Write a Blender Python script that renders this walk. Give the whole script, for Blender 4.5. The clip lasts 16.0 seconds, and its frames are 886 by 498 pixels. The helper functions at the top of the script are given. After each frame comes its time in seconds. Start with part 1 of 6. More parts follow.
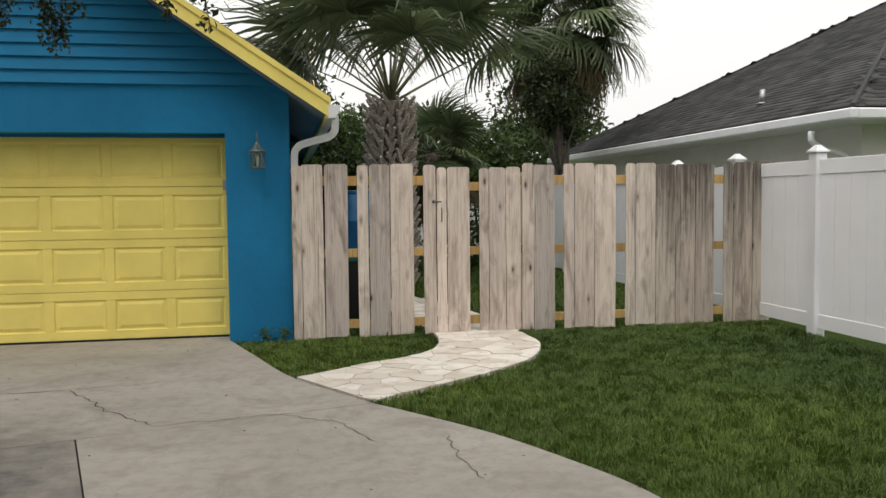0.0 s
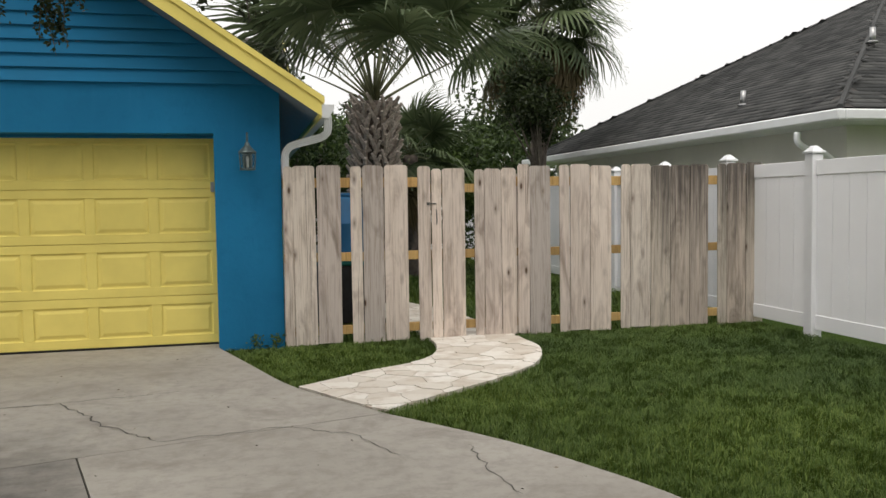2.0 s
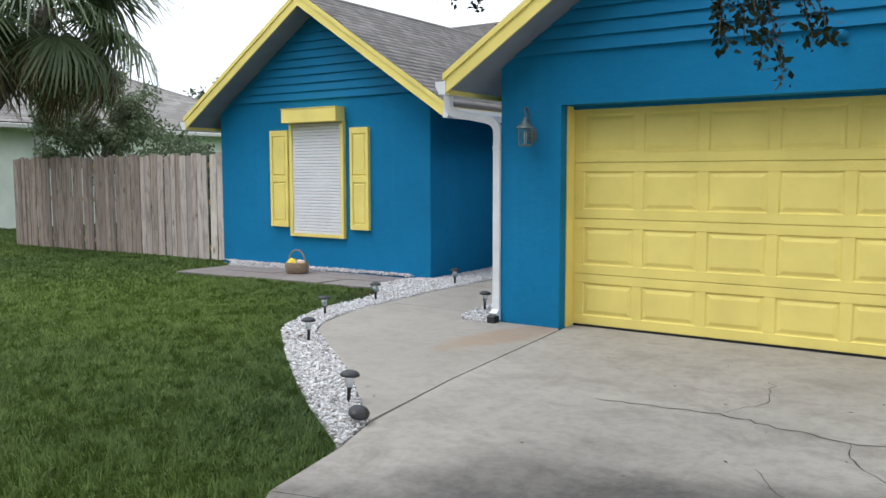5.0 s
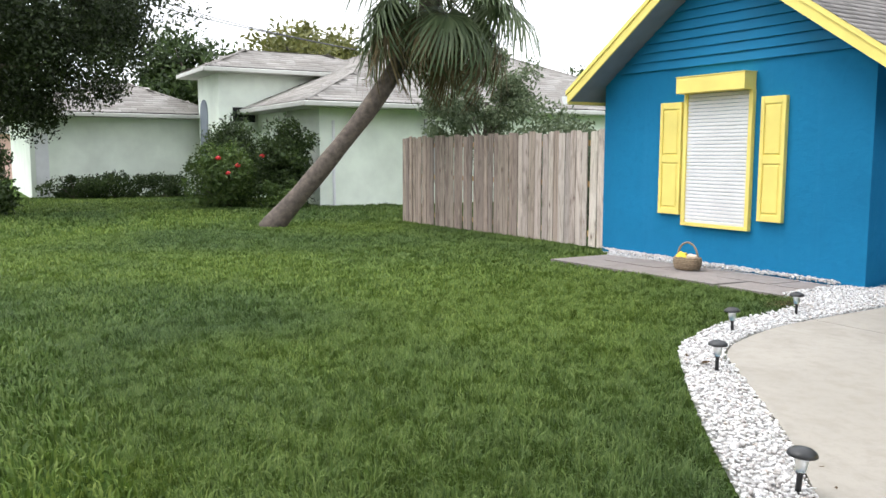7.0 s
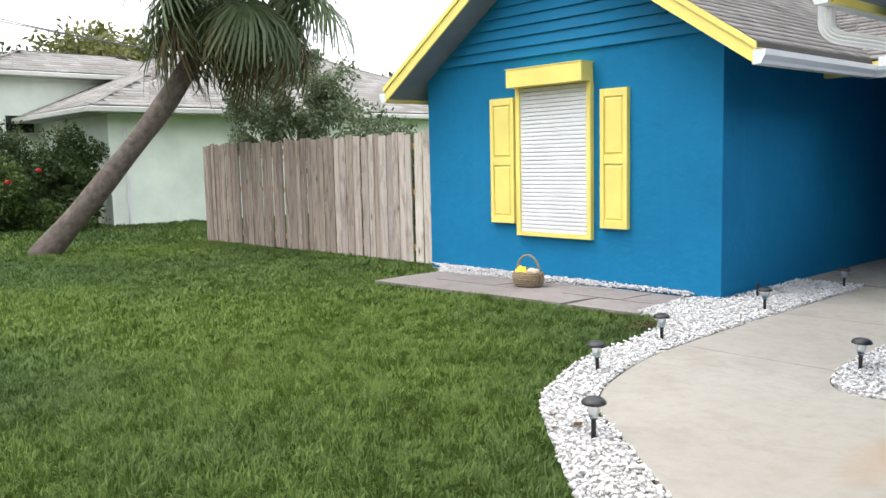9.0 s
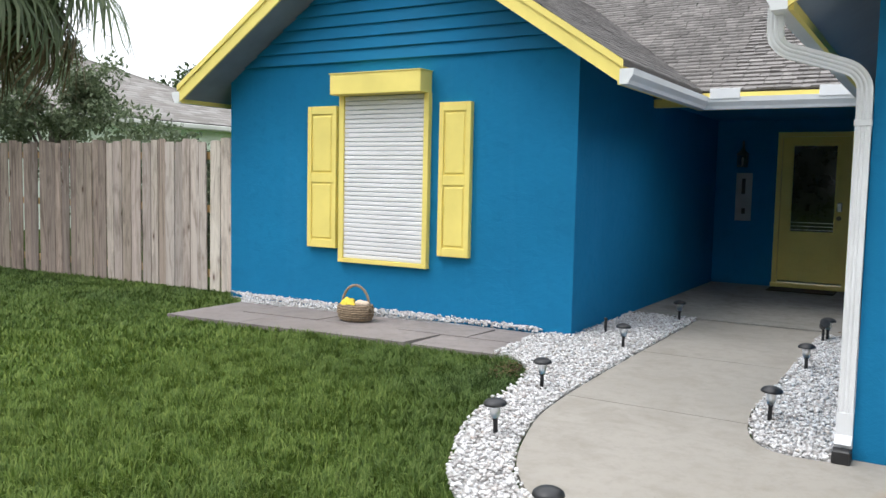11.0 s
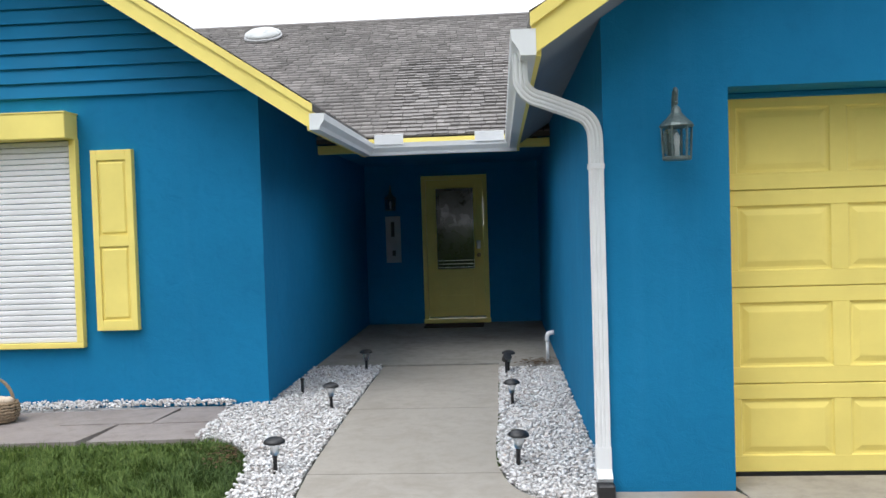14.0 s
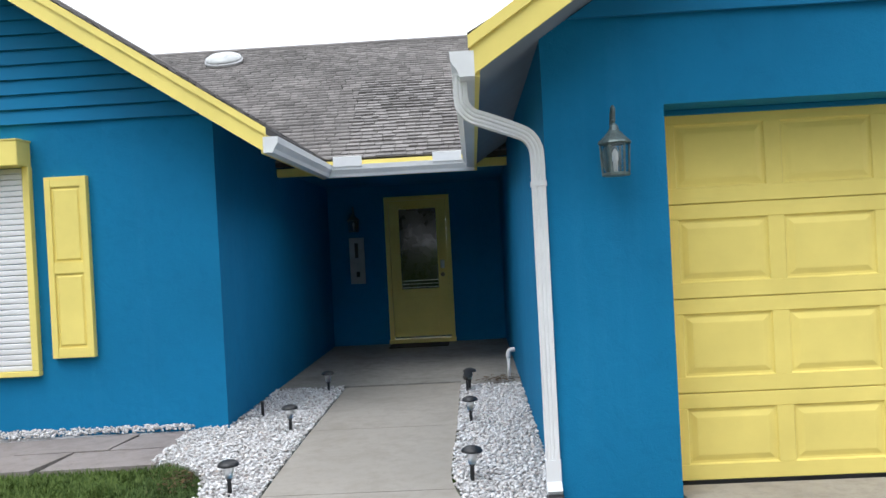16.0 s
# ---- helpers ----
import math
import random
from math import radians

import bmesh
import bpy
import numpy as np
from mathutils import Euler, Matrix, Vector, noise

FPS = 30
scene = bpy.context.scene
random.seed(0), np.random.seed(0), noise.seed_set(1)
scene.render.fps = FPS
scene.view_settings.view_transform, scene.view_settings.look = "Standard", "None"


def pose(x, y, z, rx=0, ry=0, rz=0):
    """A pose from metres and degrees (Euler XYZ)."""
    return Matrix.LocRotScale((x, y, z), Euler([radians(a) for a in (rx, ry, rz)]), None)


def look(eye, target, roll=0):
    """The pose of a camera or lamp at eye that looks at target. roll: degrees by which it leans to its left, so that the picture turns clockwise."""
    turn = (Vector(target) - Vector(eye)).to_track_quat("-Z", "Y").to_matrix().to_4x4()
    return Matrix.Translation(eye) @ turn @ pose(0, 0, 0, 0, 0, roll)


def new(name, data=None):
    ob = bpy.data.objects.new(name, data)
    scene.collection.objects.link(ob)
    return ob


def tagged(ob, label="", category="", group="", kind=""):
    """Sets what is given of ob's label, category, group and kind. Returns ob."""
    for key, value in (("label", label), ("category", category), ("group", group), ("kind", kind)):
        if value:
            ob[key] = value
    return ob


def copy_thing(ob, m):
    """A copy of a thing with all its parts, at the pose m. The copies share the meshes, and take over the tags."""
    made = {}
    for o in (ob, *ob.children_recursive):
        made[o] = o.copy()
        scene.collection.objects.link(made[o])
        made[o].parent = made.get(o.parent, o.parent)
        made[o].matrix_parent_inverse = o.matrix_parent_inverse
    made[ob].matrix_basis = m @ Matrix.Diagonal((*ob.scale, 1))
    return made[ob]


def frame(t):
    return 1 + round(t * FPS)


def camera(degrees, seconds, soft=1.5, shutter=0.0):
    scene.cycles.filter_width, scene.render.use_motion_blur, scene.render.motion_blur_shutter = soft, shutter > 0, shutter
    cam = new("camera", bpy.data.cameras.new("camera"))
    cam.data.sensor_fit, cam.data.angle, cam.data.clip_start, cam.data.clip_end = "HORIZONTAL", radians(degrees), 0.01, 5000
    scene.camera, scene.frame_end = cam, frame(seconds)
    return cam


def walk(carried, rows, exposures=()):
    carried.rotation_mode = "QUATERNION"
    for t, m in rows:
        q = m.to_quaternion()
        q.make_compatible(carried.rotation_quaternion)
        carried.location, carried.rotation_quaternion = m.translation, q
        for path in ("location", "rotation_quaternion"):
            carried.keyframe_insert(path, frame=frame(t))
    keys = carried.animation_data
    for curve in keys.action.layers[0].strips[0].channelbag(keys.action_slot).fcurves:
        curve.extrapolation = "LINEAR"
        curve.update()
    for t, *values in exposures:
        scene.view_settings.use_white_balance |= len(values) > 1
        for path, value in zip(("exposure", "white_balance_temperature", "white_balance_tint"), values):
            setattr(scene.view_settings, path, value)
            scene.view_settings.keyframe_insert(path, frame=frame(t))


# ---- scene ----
cam = camera(56.1, 16.0)
PATH = [
    (0, (-0.42, 0.388, 1.406), (-0.042, 2.348, 1.293), -0.6),
    (0.5, (-0.42, 0.426, 1.403), (-0.115, 2.4, 1.31), 0.2),
    (1, (-0.524, 0.471, 1.414), (-0.236, 2.448, 1.325), 0.1),
    (1.5, (-0.638, 0.529, 1.425), (-0.22, 2.483, 1.341), -0.4),
    (2, (-0.727, 0.655, 1.409), (-0.258, 2.596, 1.3), -0.8),
    (2.5, (-0.857, 0.893, 1.397), (-0.588, 2.87, 1.247), -1.0),
    (3, (-1.16, 1.093, 1.435), (-1.229, 3.084, 1.262), -1.3),
    (3.5, (-1.414, 1.248, 1.456), (-1.728, 3.219, 1.317), -2.0),
    (4, (-1.653, 1.596, 1.437), (-2.276, 3.492, 1.307), -2.3),
    (4.5, (-2.044, 1.803, 1.47), (-2.941, 3.583, 1.301), -1.0),
    (5, (-2.288, 2.045, 1.492), (-3.415, 3.687, 1.311), -0.1),
    (7.5, (-3.922, 3.255, 1.473), (-5.662, 4.215, 1.241), -0.0),
    (8, (-4.212, 3.55, 1.478), (-5.871, 4.647, 1.259), -0.7),
    (10.5, (-5.854, 4.425, 1.389), (-7.072, 6.0, 1.2), 0.4),
    (11, (-6.158, 4.462, 1.408), (-7.184, 6.171, 1.243), 1.2),
    (11.5, (-6.458, 4.538, 1.414), (-7.175, 6.397, 1.24), 1.8),
    (12, (-6.69, 4.702, 1.421), (-7.304, 6.598, 1.251), -0.1),
    (12.5, (-6.879, 4.76, 1.435), (-7.298, 6.711, 1.295), 0.2),
    (13, (-6.999, 4.763, 1.465), (-7.198, 6.75, 1.35), 0.6),
    (13.5, (-7.038, 4.779, 1.47), (-7.187, 6.771, 1.387), -1.0),
    (14, (-7.043, 4.739, 1.459), (-7.183, 6.734, 1.4), -1.8),
    (14.5, (-7.022, 4.725, 1.452), (-7.155, 6.72, 1.419), -1.9),
    (15, (-7.023, 4.712, 1.448), (-7.14, 6.708, 1.42), -2.1),
    (15.5, (-7.011, 4.713, 1.434), (-7.119, 6.71, 1.405), -2.1),
    (16, (-6.899, 4.683, 1.442), (-6.973, 6.682, 1.43), -3.0),
]
EXPOSURES = [(0.0, 0.25, 6850, 10), (2.0, 0.27, 6850, 10), (2.5, 0.30, 6900, 10), (3.0, 0.65, 6550, 10), (3.5, 0.85, 6300, 10), (5.0, 0.69, 6000, 10), (7.5, 1.41, 6350, 10),
             (8.0, 1.39, 6350, 10), (10.5, 1.19, 6250, 10), (11.0, 1.03, 6250, 10), (12.0, 0.97, 6200, 10), (14.5, 0.97, 6150, 10), (16.0, 0.95, 6050, 10)]
walk(cam, [(t, look(eye, target, roll)) for t, eye, target, roll in PATH], EXPOSURES)

# ---- light: bright overcast sky ----
world = bpy.data.worlds.new("overcast_sky")
scene.world = world
world.use_nodes = True
wn, wl = world.node_tree.nodes, world.node_tree.links
sky = wn.new("ShaderNodeTexSky")
sky.sky_type = "NISHITA"
sky.sun_disc = False
sky.sun_elevation, sky.sun_rotation = radians(63), radians(212)
sky.air_density, sky.dust_density = 1.0, 4.0
cloud = wn.new("ShaderNodeTexNoise")
cloud.inputs["Scale"].default_value = 1.6
cloud.inputs["Detail"].default_value = 4.0
cloud_ramp = wn.new("ShaderNodeValToRGB")
cloud_ramp.color_ramp.elements[0].position, cloud_ramp.color_ramp.elements[1].position = 0.3, 0.75
cloud_ramp.color_ramp.elements[0].color = (0.94, 0.965, 1.0, 1)
cloud_ramp.color_ramp.elements[1].color = (1.05, 1.055, 1.06, 1)
wl.new(cloud.outputs["Fac"], cloud_ramp.inputs["Fac"])
# an overcast sky is brighter overhead than at the horizon
sky_dir, sky_axes = wn.new("ShaderNodeTexCoord"), wn.new("ShaderNodeSeparateXYZ")
wl.new(sky_dir.outputs["Generated"], sky_axes.inputs["Vector"])
height = wn.new("ShaderNodeValToRGB")
height.color_ramp.elements[0].position, height.color_ramp.elements[1].position = 0.0, 1.0
height.color_ramp.elements[0].color = (8.0, 8.0, 8.0, 1)
height.color_ramp.elements[1].color = (13.0, 13.0, 13.0, 1)
wl.new(sky_axes.outputs["Z"], height.inputs["Fac"])
clouds = wn.new("ShaderNodeMixRGB")
clouds.blend_type = "MULTIPLY"
clouds.inputs["Fac"].default_value = 1.0
wl.new(cloud_ramp.outputs["Color"], clouds.inputs["Color1"])
wl.new(height.outputs["Color"], clouds.inputs["Color2"])
overcast = wn.new("ShaderNodeMixRGB")
overcast.inputs["Fac"].default_value = 0.93
wl.new(sky.outputs["Color"], overcast.inputs["Color1"])
wl.new(clouds.outputs["Color"], overcast.inputs["Color2"])
wl.new(overcast.outputs["Color"], wn["Background"].inputs["Color"])
wn["Background"].inputs["Strength"].default_value = 0.1

sun_data = bpy.data.lights.new("sun", "SUN")
sun_data.energy, sun_data.angle, sun_data.color = 0.8, radians(28), (1.0, 0.97, 0.92)
sun = new("sun", sun_data)
sun.matrix_world = look((0, 0, 30), (8, 13, 0))

# ---- materials ----
def srgb(r, g, b):
    return tuple((c / 255 / 12.92) if c / 255 <= 0.04045 else ((c / 255 + 0.055) / 1.055) ** 2.4 for c in (r, g, b)) + (1.0,)


class Mat:
    """A node material with a few shorthand helpers."""

    def __init__(self, name, rough=0.7, metal=0.0, spec=0.5):
        self.m = bpy.data.materials.new(name)
        self.m.use_nodes = True
        self.n, self.l = self.m.node_tree.nodes, self.m.node_tree.links
        self.b = self.n["Principled BSDF"]
        self.b.inputs["Roughness"].default_value = rough
        self.b.inputs["Metallic"].default_value = metal
        self.b.inputs["Specular IOR Level"].default_value = spec
        self.place = self.n.new("ShaderNodeNewGeometry").outputs["Position"]
        self.bumped = None

    def local(self):
        self.place = self.n.new("ShaderNodeTexCoord").outputs["Object"]
        return self

    def scaled(self, sx, sy, sz, shift=None):
        mp = self.n.new("ShaderNodeMapping")
        mp.inputs["Scale"].default_value = (sx, sy, sz)
        self.l.new(self.place, mp.inputs["Vector"])
        if shift is not None:
            cmb = self.n.new("ShaderNodeVectorMath")
            cmb.operation = "SCALE"
            cmb.inputs[0].default_value = (37.0, 17.0, 61.0)
            self.l.new(shift, cmb.inputs["Scale"])
            self.l.new(cmb.outputs["Vector"], mp.inputs["Location"])
        return mp.outputs["Vector"]

    def noise(self, scale, detail=4.0, rough=0.55, vec=None, distortion=0.0):
        t = self.n.new("ShaderNodeTexNoise")
        t.inputs["Scale"].default_value, t.inputs["Detail"].default_value = scale, detail
        t.inputs["Roughness"].default_value, t.inputs["Distortion"].default_value = rough, distortion
        self.l.new(vec or self.place, t.inputs["Vector"])
        return t.outputs["Fac"]

    def voronoi(self, scale, vec=None, feature="F1", out="Distance"):
        t = self.n.new("ShaderNodeTexVoronoi")
        t.feature = feature
        t.inputs["Scale"].default_value = scale
        self.l.new(vec or self.place, t.inputs["Vector"])
        return t.outputs[out]

    def ramp(self, fac, stops):
        r = self.n.new("ShaderNodeValToRGB")
        e = r.color_ramp.elements
        while len(e) < len(stops):
            e.new(0.5)
        for k, (p, c) in zip(e, stops):
            k.position = p
            k.color = c if len(c) == 4 else (*c, 1)
        self.l.new(fac, r.inputs["Fac"])
        return r.outputs["Color"]

    def mix(self, a, b, fac, mode="MIX"):
        x = self.n.new("ShaderNodeMixRGB")
        x.blend_type = mode
        for sock, v in (("Color1", a), ("Color2", b), ("Fac", fac)):
            if isinstance(v, (tuple, float, int)):
                x.inputs[sock].default_value = v
            else:
                self.l.new(v, x.inputs[sock])
        return x.outputs["Color"]

    def math(self, op, a, b=0.0):
        x = self.n.new("ShaderNodeMath")
        x.operation = op
        for i, v in enumerate((a, b)):
            if isinstance(v, (float, int)):
                x.inputs[i].default_value = v
            else:
                self.l.new(v, x.inputs[i])
        return x.outputs["Value"]

    def random(self):
        return self.n.new("ShaderNodeObjectInfo").outputs["Random"]

    def island(self):
        return self.n.new("ShaderNodeNewGeometry").outputs["Random Per Island"]

    def axis(self, i):
        s = self.n.new("ShaderNodeSeparateXYZ")
        self.l.new(self.place, s.inputs["Vector"])
        return s.outputs[i]

    def colour(self, c):
        if isinstance(c, tuple):
            self.b.inputs["Base Color"].default_value = c
        else:
            self.l.new(c, self.b.inputs["Base Color"])
        return self

    def bump(self, h, strength=0.3, dist=0.01):
        bp = self.n.new("ShaderNodeBump")
        bp.inputs["Strength"].default_value, bp.inputs["Distance"].default_value = strength, dist
        self.l.new(h, bp.inputs["Height"])
        if self.bumped is not None:
            self.l.new(self.bumped, bp.inputs["Normal"])
        self.bumped = bp.outputs["Normal"]
        self.l.new(self.bumped, self.b.inputs["Normal"])
        return self

    def roughness(self, fac, lo, hi):
        r = self.ramp(fac, [(0.25, (lo, lo, lo)), (0.75, (hi, hi, hi))])
        self.l.new(r, self.b.inputs["Roughness"])
        return self


def plain(name, col, rough=0.5, metal=0.0, vary=0.12, scale=6.0, bump=0.0, bscale=60.0):
    m = Mat(name, rough, metal)
    n = m.noise(scale, 5.0)
    lo = tuple(c * (1 - vary) for c in col[:3]) + (1,)
    hi = tuple(min(1, c * (1 + vary)) for c in col[:3]) + (1,)
    m.colour(m.ramp(n, [(0.3, lo), (0.7, hi)]))
    m.roughness(n, max(0.02, rough - 0.08), min(1, rough + 0.08))
    if bump:
        m.bump(m.noise(bscale, 6.0), bump, 0.004)
    return m.m


def stucco(name, col):
    """Painted stucco: sandy relief with faint trowel waves and weathering."""
    m = Mat(name, 0.85, spec=0.15)
    big, fine = m.noise(0.9, 6.0), m.noise(9.0, 6.0)
    c = m.ramp(big, [(0.25, tuple(x * 0.86 for x in col[:3])), (0.75, tuple(x * 1.12 for x in col[:3]))])
    streak = m.noise(1.0, 5.0, vec=m.scaled(5.0, 5.0, 0.35))
    c = m.mix(c, tuple(min(1, x * 1.25 + 0.02) for x in col[:3]) + (1,), m.math("MULTIPLY", m.ramp(streak, [(0.55, (0, 0, 0)), (0.8, (1, 1, 1))]), 0.25))
    c = m.mix(c, tuple(x * 0.8 for x in col[:3]) + (1,), m.ramp(fine, [(0.52, (0, 0, 0)), (0.78, (0.5, 0.5, 0.5))]))
    m.colour(c)
    m.bump(m.noise(6.0, 8.0, 0.66, distortion=0.5), 0.40, 0.02).bump(m.noise(150.0, 4.0), 0.35, 0.004)
    return m.m


def painted_wood(name, col, rough=0.5):
    m = Mat(name, rough, spec=0.25)
    g = m.noise(1.0, 6.0, vec=m.scaled(3, 3, 60))
    n = m.noise(2.2, 6.0)
    c = m.ramp(n, [(0.3, tuple(x * 0.92 for x in col[:3])), (0.7, tuple(min(1, x * 1.06) for x in col[:3]))])
    m.colour(c).roughness(n, rough - 0.08, rough + 0.1)
    m.bump(g, 0.10, 0.003).bump(m.noise(90, 3.0), 0.06, 0.002)
    return m.m


def fence_wood(name, light, mid, dark, stain, mildew=0.0):
    """Weathered pine boards; grain, knots and rain stains shift from board to board."""
    m = Mat(name, 0.85, spec=0.2)
    m.local()
    rnd = m.random()
    warp = m.noise(1.0, 3.0, 0.5, m.scaled(5, 5, 1.1, rnd), 2.2)
    grain = m.noise(1.0, 8.0, 0.68, m.scaled(75, 75, 1.3, rnd), 0.9)
    flame = m.noise(1.0, 5.0, 0.6, m.scaled(26, 26, 0.75, rnd), 2.6)
    broad = m.noise(1.0, 5.0, 0.6, m.scaled(6, 6, 1.6, rnd), 1.2)
    c = m.ramp(grain, [(0.22, mid), (0.46, light), (0.62, light), (0.84, mid)])
    c = m.mix(c, mid + (1,), m.ramp(flame, [(0.50, (0, 0, 0)), (0.64, (0.95, 0.95, 0.95)), (0.70, (0.15, 0.15, 0.15))]))
    c = m.mix(c, tuple(x * 1.18 for x in light) + (1,), m.ramp(warp, [(0.52, (0, 0, 0)), (0.7, (0.6, 0.6, 0.6))]))
    c = m.mix(c, dark + (1,), m.ramp(broad, [(0.50, (0, 0, 0)), (0.74, (0.75, 0.75, 0.75))]))
    check = m.noise(1.0, 3.0, 0.5, m.scaled(48, 48, 0.45, rnd), 0.8)
    c = m.mix(c, (0.10, 0.075, 0.06, 1), m.ramp(check, [(0.655, (0, 0, 0)), (0.70, (0.75, 0.75, 0.75))]))
    tone = m.ramp(rnd, [(0.0, (0.70, 0.71, 0.72)), (0.25, (0.90, 0.88, 0.87)), (0.5, (1.02, 0.99, 0.96)), (0.75, (0.98, 1.0, 0.97)), (1.0, (1.20, 1.16, 1.12))])
    c = m.mix(c, tone, 1.0, "MULTIPLY")
    knot = m.voronoi(1.0, m.scaled(6, 6, 2.2, rnd))
    c = m.mix(c, tuple(x * 0.75 for x in mid) + (1,), m.ramp(knot, [(0.08, (0.85, 0.85, 0.85)), (0.20, (0, 0, 0))]))
    c = m.mix(c, (0.09, 0.05, 0.03, 1), m.ramp(knot, [(0.05, (0.95, 0.95, 0.95)), (0.09, (0, 0, 0))]))
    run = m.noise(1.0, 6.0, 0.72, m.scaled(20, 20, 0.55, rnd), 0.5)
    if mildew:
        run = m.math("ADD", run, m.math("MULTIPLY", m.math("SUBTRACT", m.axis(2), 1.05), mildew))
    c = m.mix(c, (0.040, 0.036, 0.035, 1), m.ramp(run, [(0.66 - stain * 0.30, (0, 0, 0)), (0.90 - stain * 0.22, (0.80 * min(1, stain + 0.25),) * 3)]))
    m.colour(c)
    m.bump(grain, 0.55, 0.004).bump(flame, 0.25, 0.003)
    return m.m


def concrete(name, lo, hi, blotch, tint_oval=None, stain=(0.062, 0.058, 0.054, 1)):
    m = Mat(name, 0.82, spec=0.35)
    n1, n2, n3 = m.noise(0.55, 7.0, 0.6), m.noise(9.0, 9.0, 0.74), m.noise(120.0, 3.0)
    c = m.ramp(n1, [(0.3, lo), (0.7, hi)])
    c = m.mix(c, blotch, m.ramp(n2, [(0.46, (0, 0, 0)), (0.76, (0.7, 0.7, 0.7))]))
    c = m.mix(c, blotch, m.ramp(m.noise(2.1, 9.0, 0.72, distortion=0.6), [(0.50, (0, 0, 0)), (0.68, (0.65, 0.65, 0.65))]))
    speck = m.voronoi(34.0)
    c = m.mix(c, (0.09, 0.075, 0.06, 1), m.ramp(speck, [(0.035, (0.7, 0.7, 0.7)), (0.07, (0, 0, 0))]))
    # an oval of a second colour, ragged at the rim, over the base
    if tint_oval:
        (cx, cy, rx, ry, tilt), strength = tint_oval
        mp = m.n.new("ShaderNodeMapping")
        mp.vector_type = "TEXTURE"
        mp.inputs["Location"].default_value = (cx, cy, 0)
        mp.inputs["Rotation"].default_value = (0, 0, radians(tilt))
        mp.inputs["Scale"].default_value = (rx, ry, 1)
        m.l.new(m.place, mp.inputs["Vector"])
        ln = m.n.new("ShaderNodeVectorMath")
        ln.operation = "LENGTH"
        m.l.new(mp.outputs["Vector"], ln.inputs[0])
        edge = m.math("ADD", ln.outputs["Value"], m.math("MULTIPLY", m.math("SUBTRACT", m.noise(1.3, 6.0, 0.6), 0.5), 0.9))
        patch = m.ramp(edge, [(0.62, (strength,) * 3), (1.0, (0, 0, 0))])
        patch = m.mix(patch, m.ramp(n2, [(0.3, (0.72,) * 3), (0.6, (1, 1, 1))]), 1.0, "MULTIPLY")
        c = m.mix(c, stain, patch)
    m.colour(c)
    m.bump(n3, 0.25, 0.003).bump(n2, 0.12, 0.01)
    return m.m


def shingle_mat(name, a, b, c3, per_object):
    m = Mat(name, 0.92, spec=0.2)
    rnd = m.random() if per_object else m.island()
    c = m.ramp(rnd, [(0.0, a), (0.45, b), (0.8, c3), (1.0, a)])
    c = m.mix(c, m.ramp(m.noise(0.8, 6.0), [(0.3, (0.80, 0.79, 0.78)), (0.7, (1.14, 1.12, 1.10))]), 1.0, "MULTIPLY")
    grit = m.noise(160.0, 4.0)
    c = m.mix(c, m.ramp(grit, [(0.3, (0.7, 0.7, 0.7)), (0.7, (1.2, 1.2, 1.2))]), 1.0, "MULTIPLY")
    m.colour(c).bump(grit, 0.4, 0.004)
    return m.m


def leaf_mat(name, a, b, c3, rough=0.55):
    m = Mat(name, rough, spec=0.3)
    c = m.ramp(m.island(), [(0.0, a), (0.5, b), (1.0, c3)])
    c = m.mix(c, m.ramp(m.noise(0.9, 4.0), [(0.3, (0.65, 0.68, 0.62)), (0.7, (1.2, 1.18, 1.05))]), 1.0, "MULTIPLY")
    m.colour(c)
    tr = m.n.new("ShaderNodeBsdfTranslucent")
    m.l.new(c, tr.inputs["Color"])
    ms = m.n.new("ShaderNodeMixShader")
    ms.inputs["Fac"].default_value = 0.25
    m.l.new(m.b.outputs["BSDF"], ms.inputs[1])
    m.l.new(tr.outputs["BSDF"], ms.inputs[2])
    m.l.new(ms.outputs["Shader"], m.n["Material Output"].inputs["Surface"])
    return m.m


def grass_ground(name):
    m = Mat(name, 0.95, spec=0.1)
    n1, n2, n3 = m.noise(0.35, 5.0), m.noise(6.0, 6.0, 0.7), m.noise(70.0, 5.0, 0.8)
    c = m.ramp(n3, [(0.3, (0.024, 0.040, 0.010)), (0.55, (0.065, 0.115, 0.022)), (0.75, (0.12, 0.175, 0.042))])
    c = m.mix(c, m.ramp(n1, [(0.3, (0.75, 0.85, 0.7)), (0.7, (1.25, 1.15, 0.95))]), 1.0, "MULTIPLY")
    c = m.mix(c, (0.06, 0.05, 0.025, 1), m.ramp(n2, [(0.66, (0, 0, 0)), (0.82, (0.4, 0.4, 0.4))]))
    m.colour(c).bump(n3, 0.8, 0.04).bump(n2, 0.4, 0.05)
    return m.m


BLUE_COL = (0.013, 0.178, 0.355, 1)
YELLOW_COL = (0.86, 0.71, 0.20, 1)
BLUE = stucco("blue_stucco", BLUE_COL)
BLUE_BOARD = painted_wood("blue_painted_board", (0.013, 0.178, 0.355, 1), 0.8)
YELLOW = painted_wood("yellow_paint", YELLOW_COL, 0.45)
DOOR_YELLOW = painted_wood("yellow_steel_door_paint", (0.86, 0.71, 0.20, 1), 0.42)
WHITE = plain("white_painted_aluminium", (0.74, 0.75, 0.76), 0.38, 0.0, 0.06, 3.0)
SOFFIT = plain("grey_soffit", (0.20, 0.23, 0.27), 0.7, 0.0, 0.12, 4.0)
VINYL = plain("white_vinyl", (0.85, 0.85, 0.87), 0.35, 0.0, 0.04, 1.2)
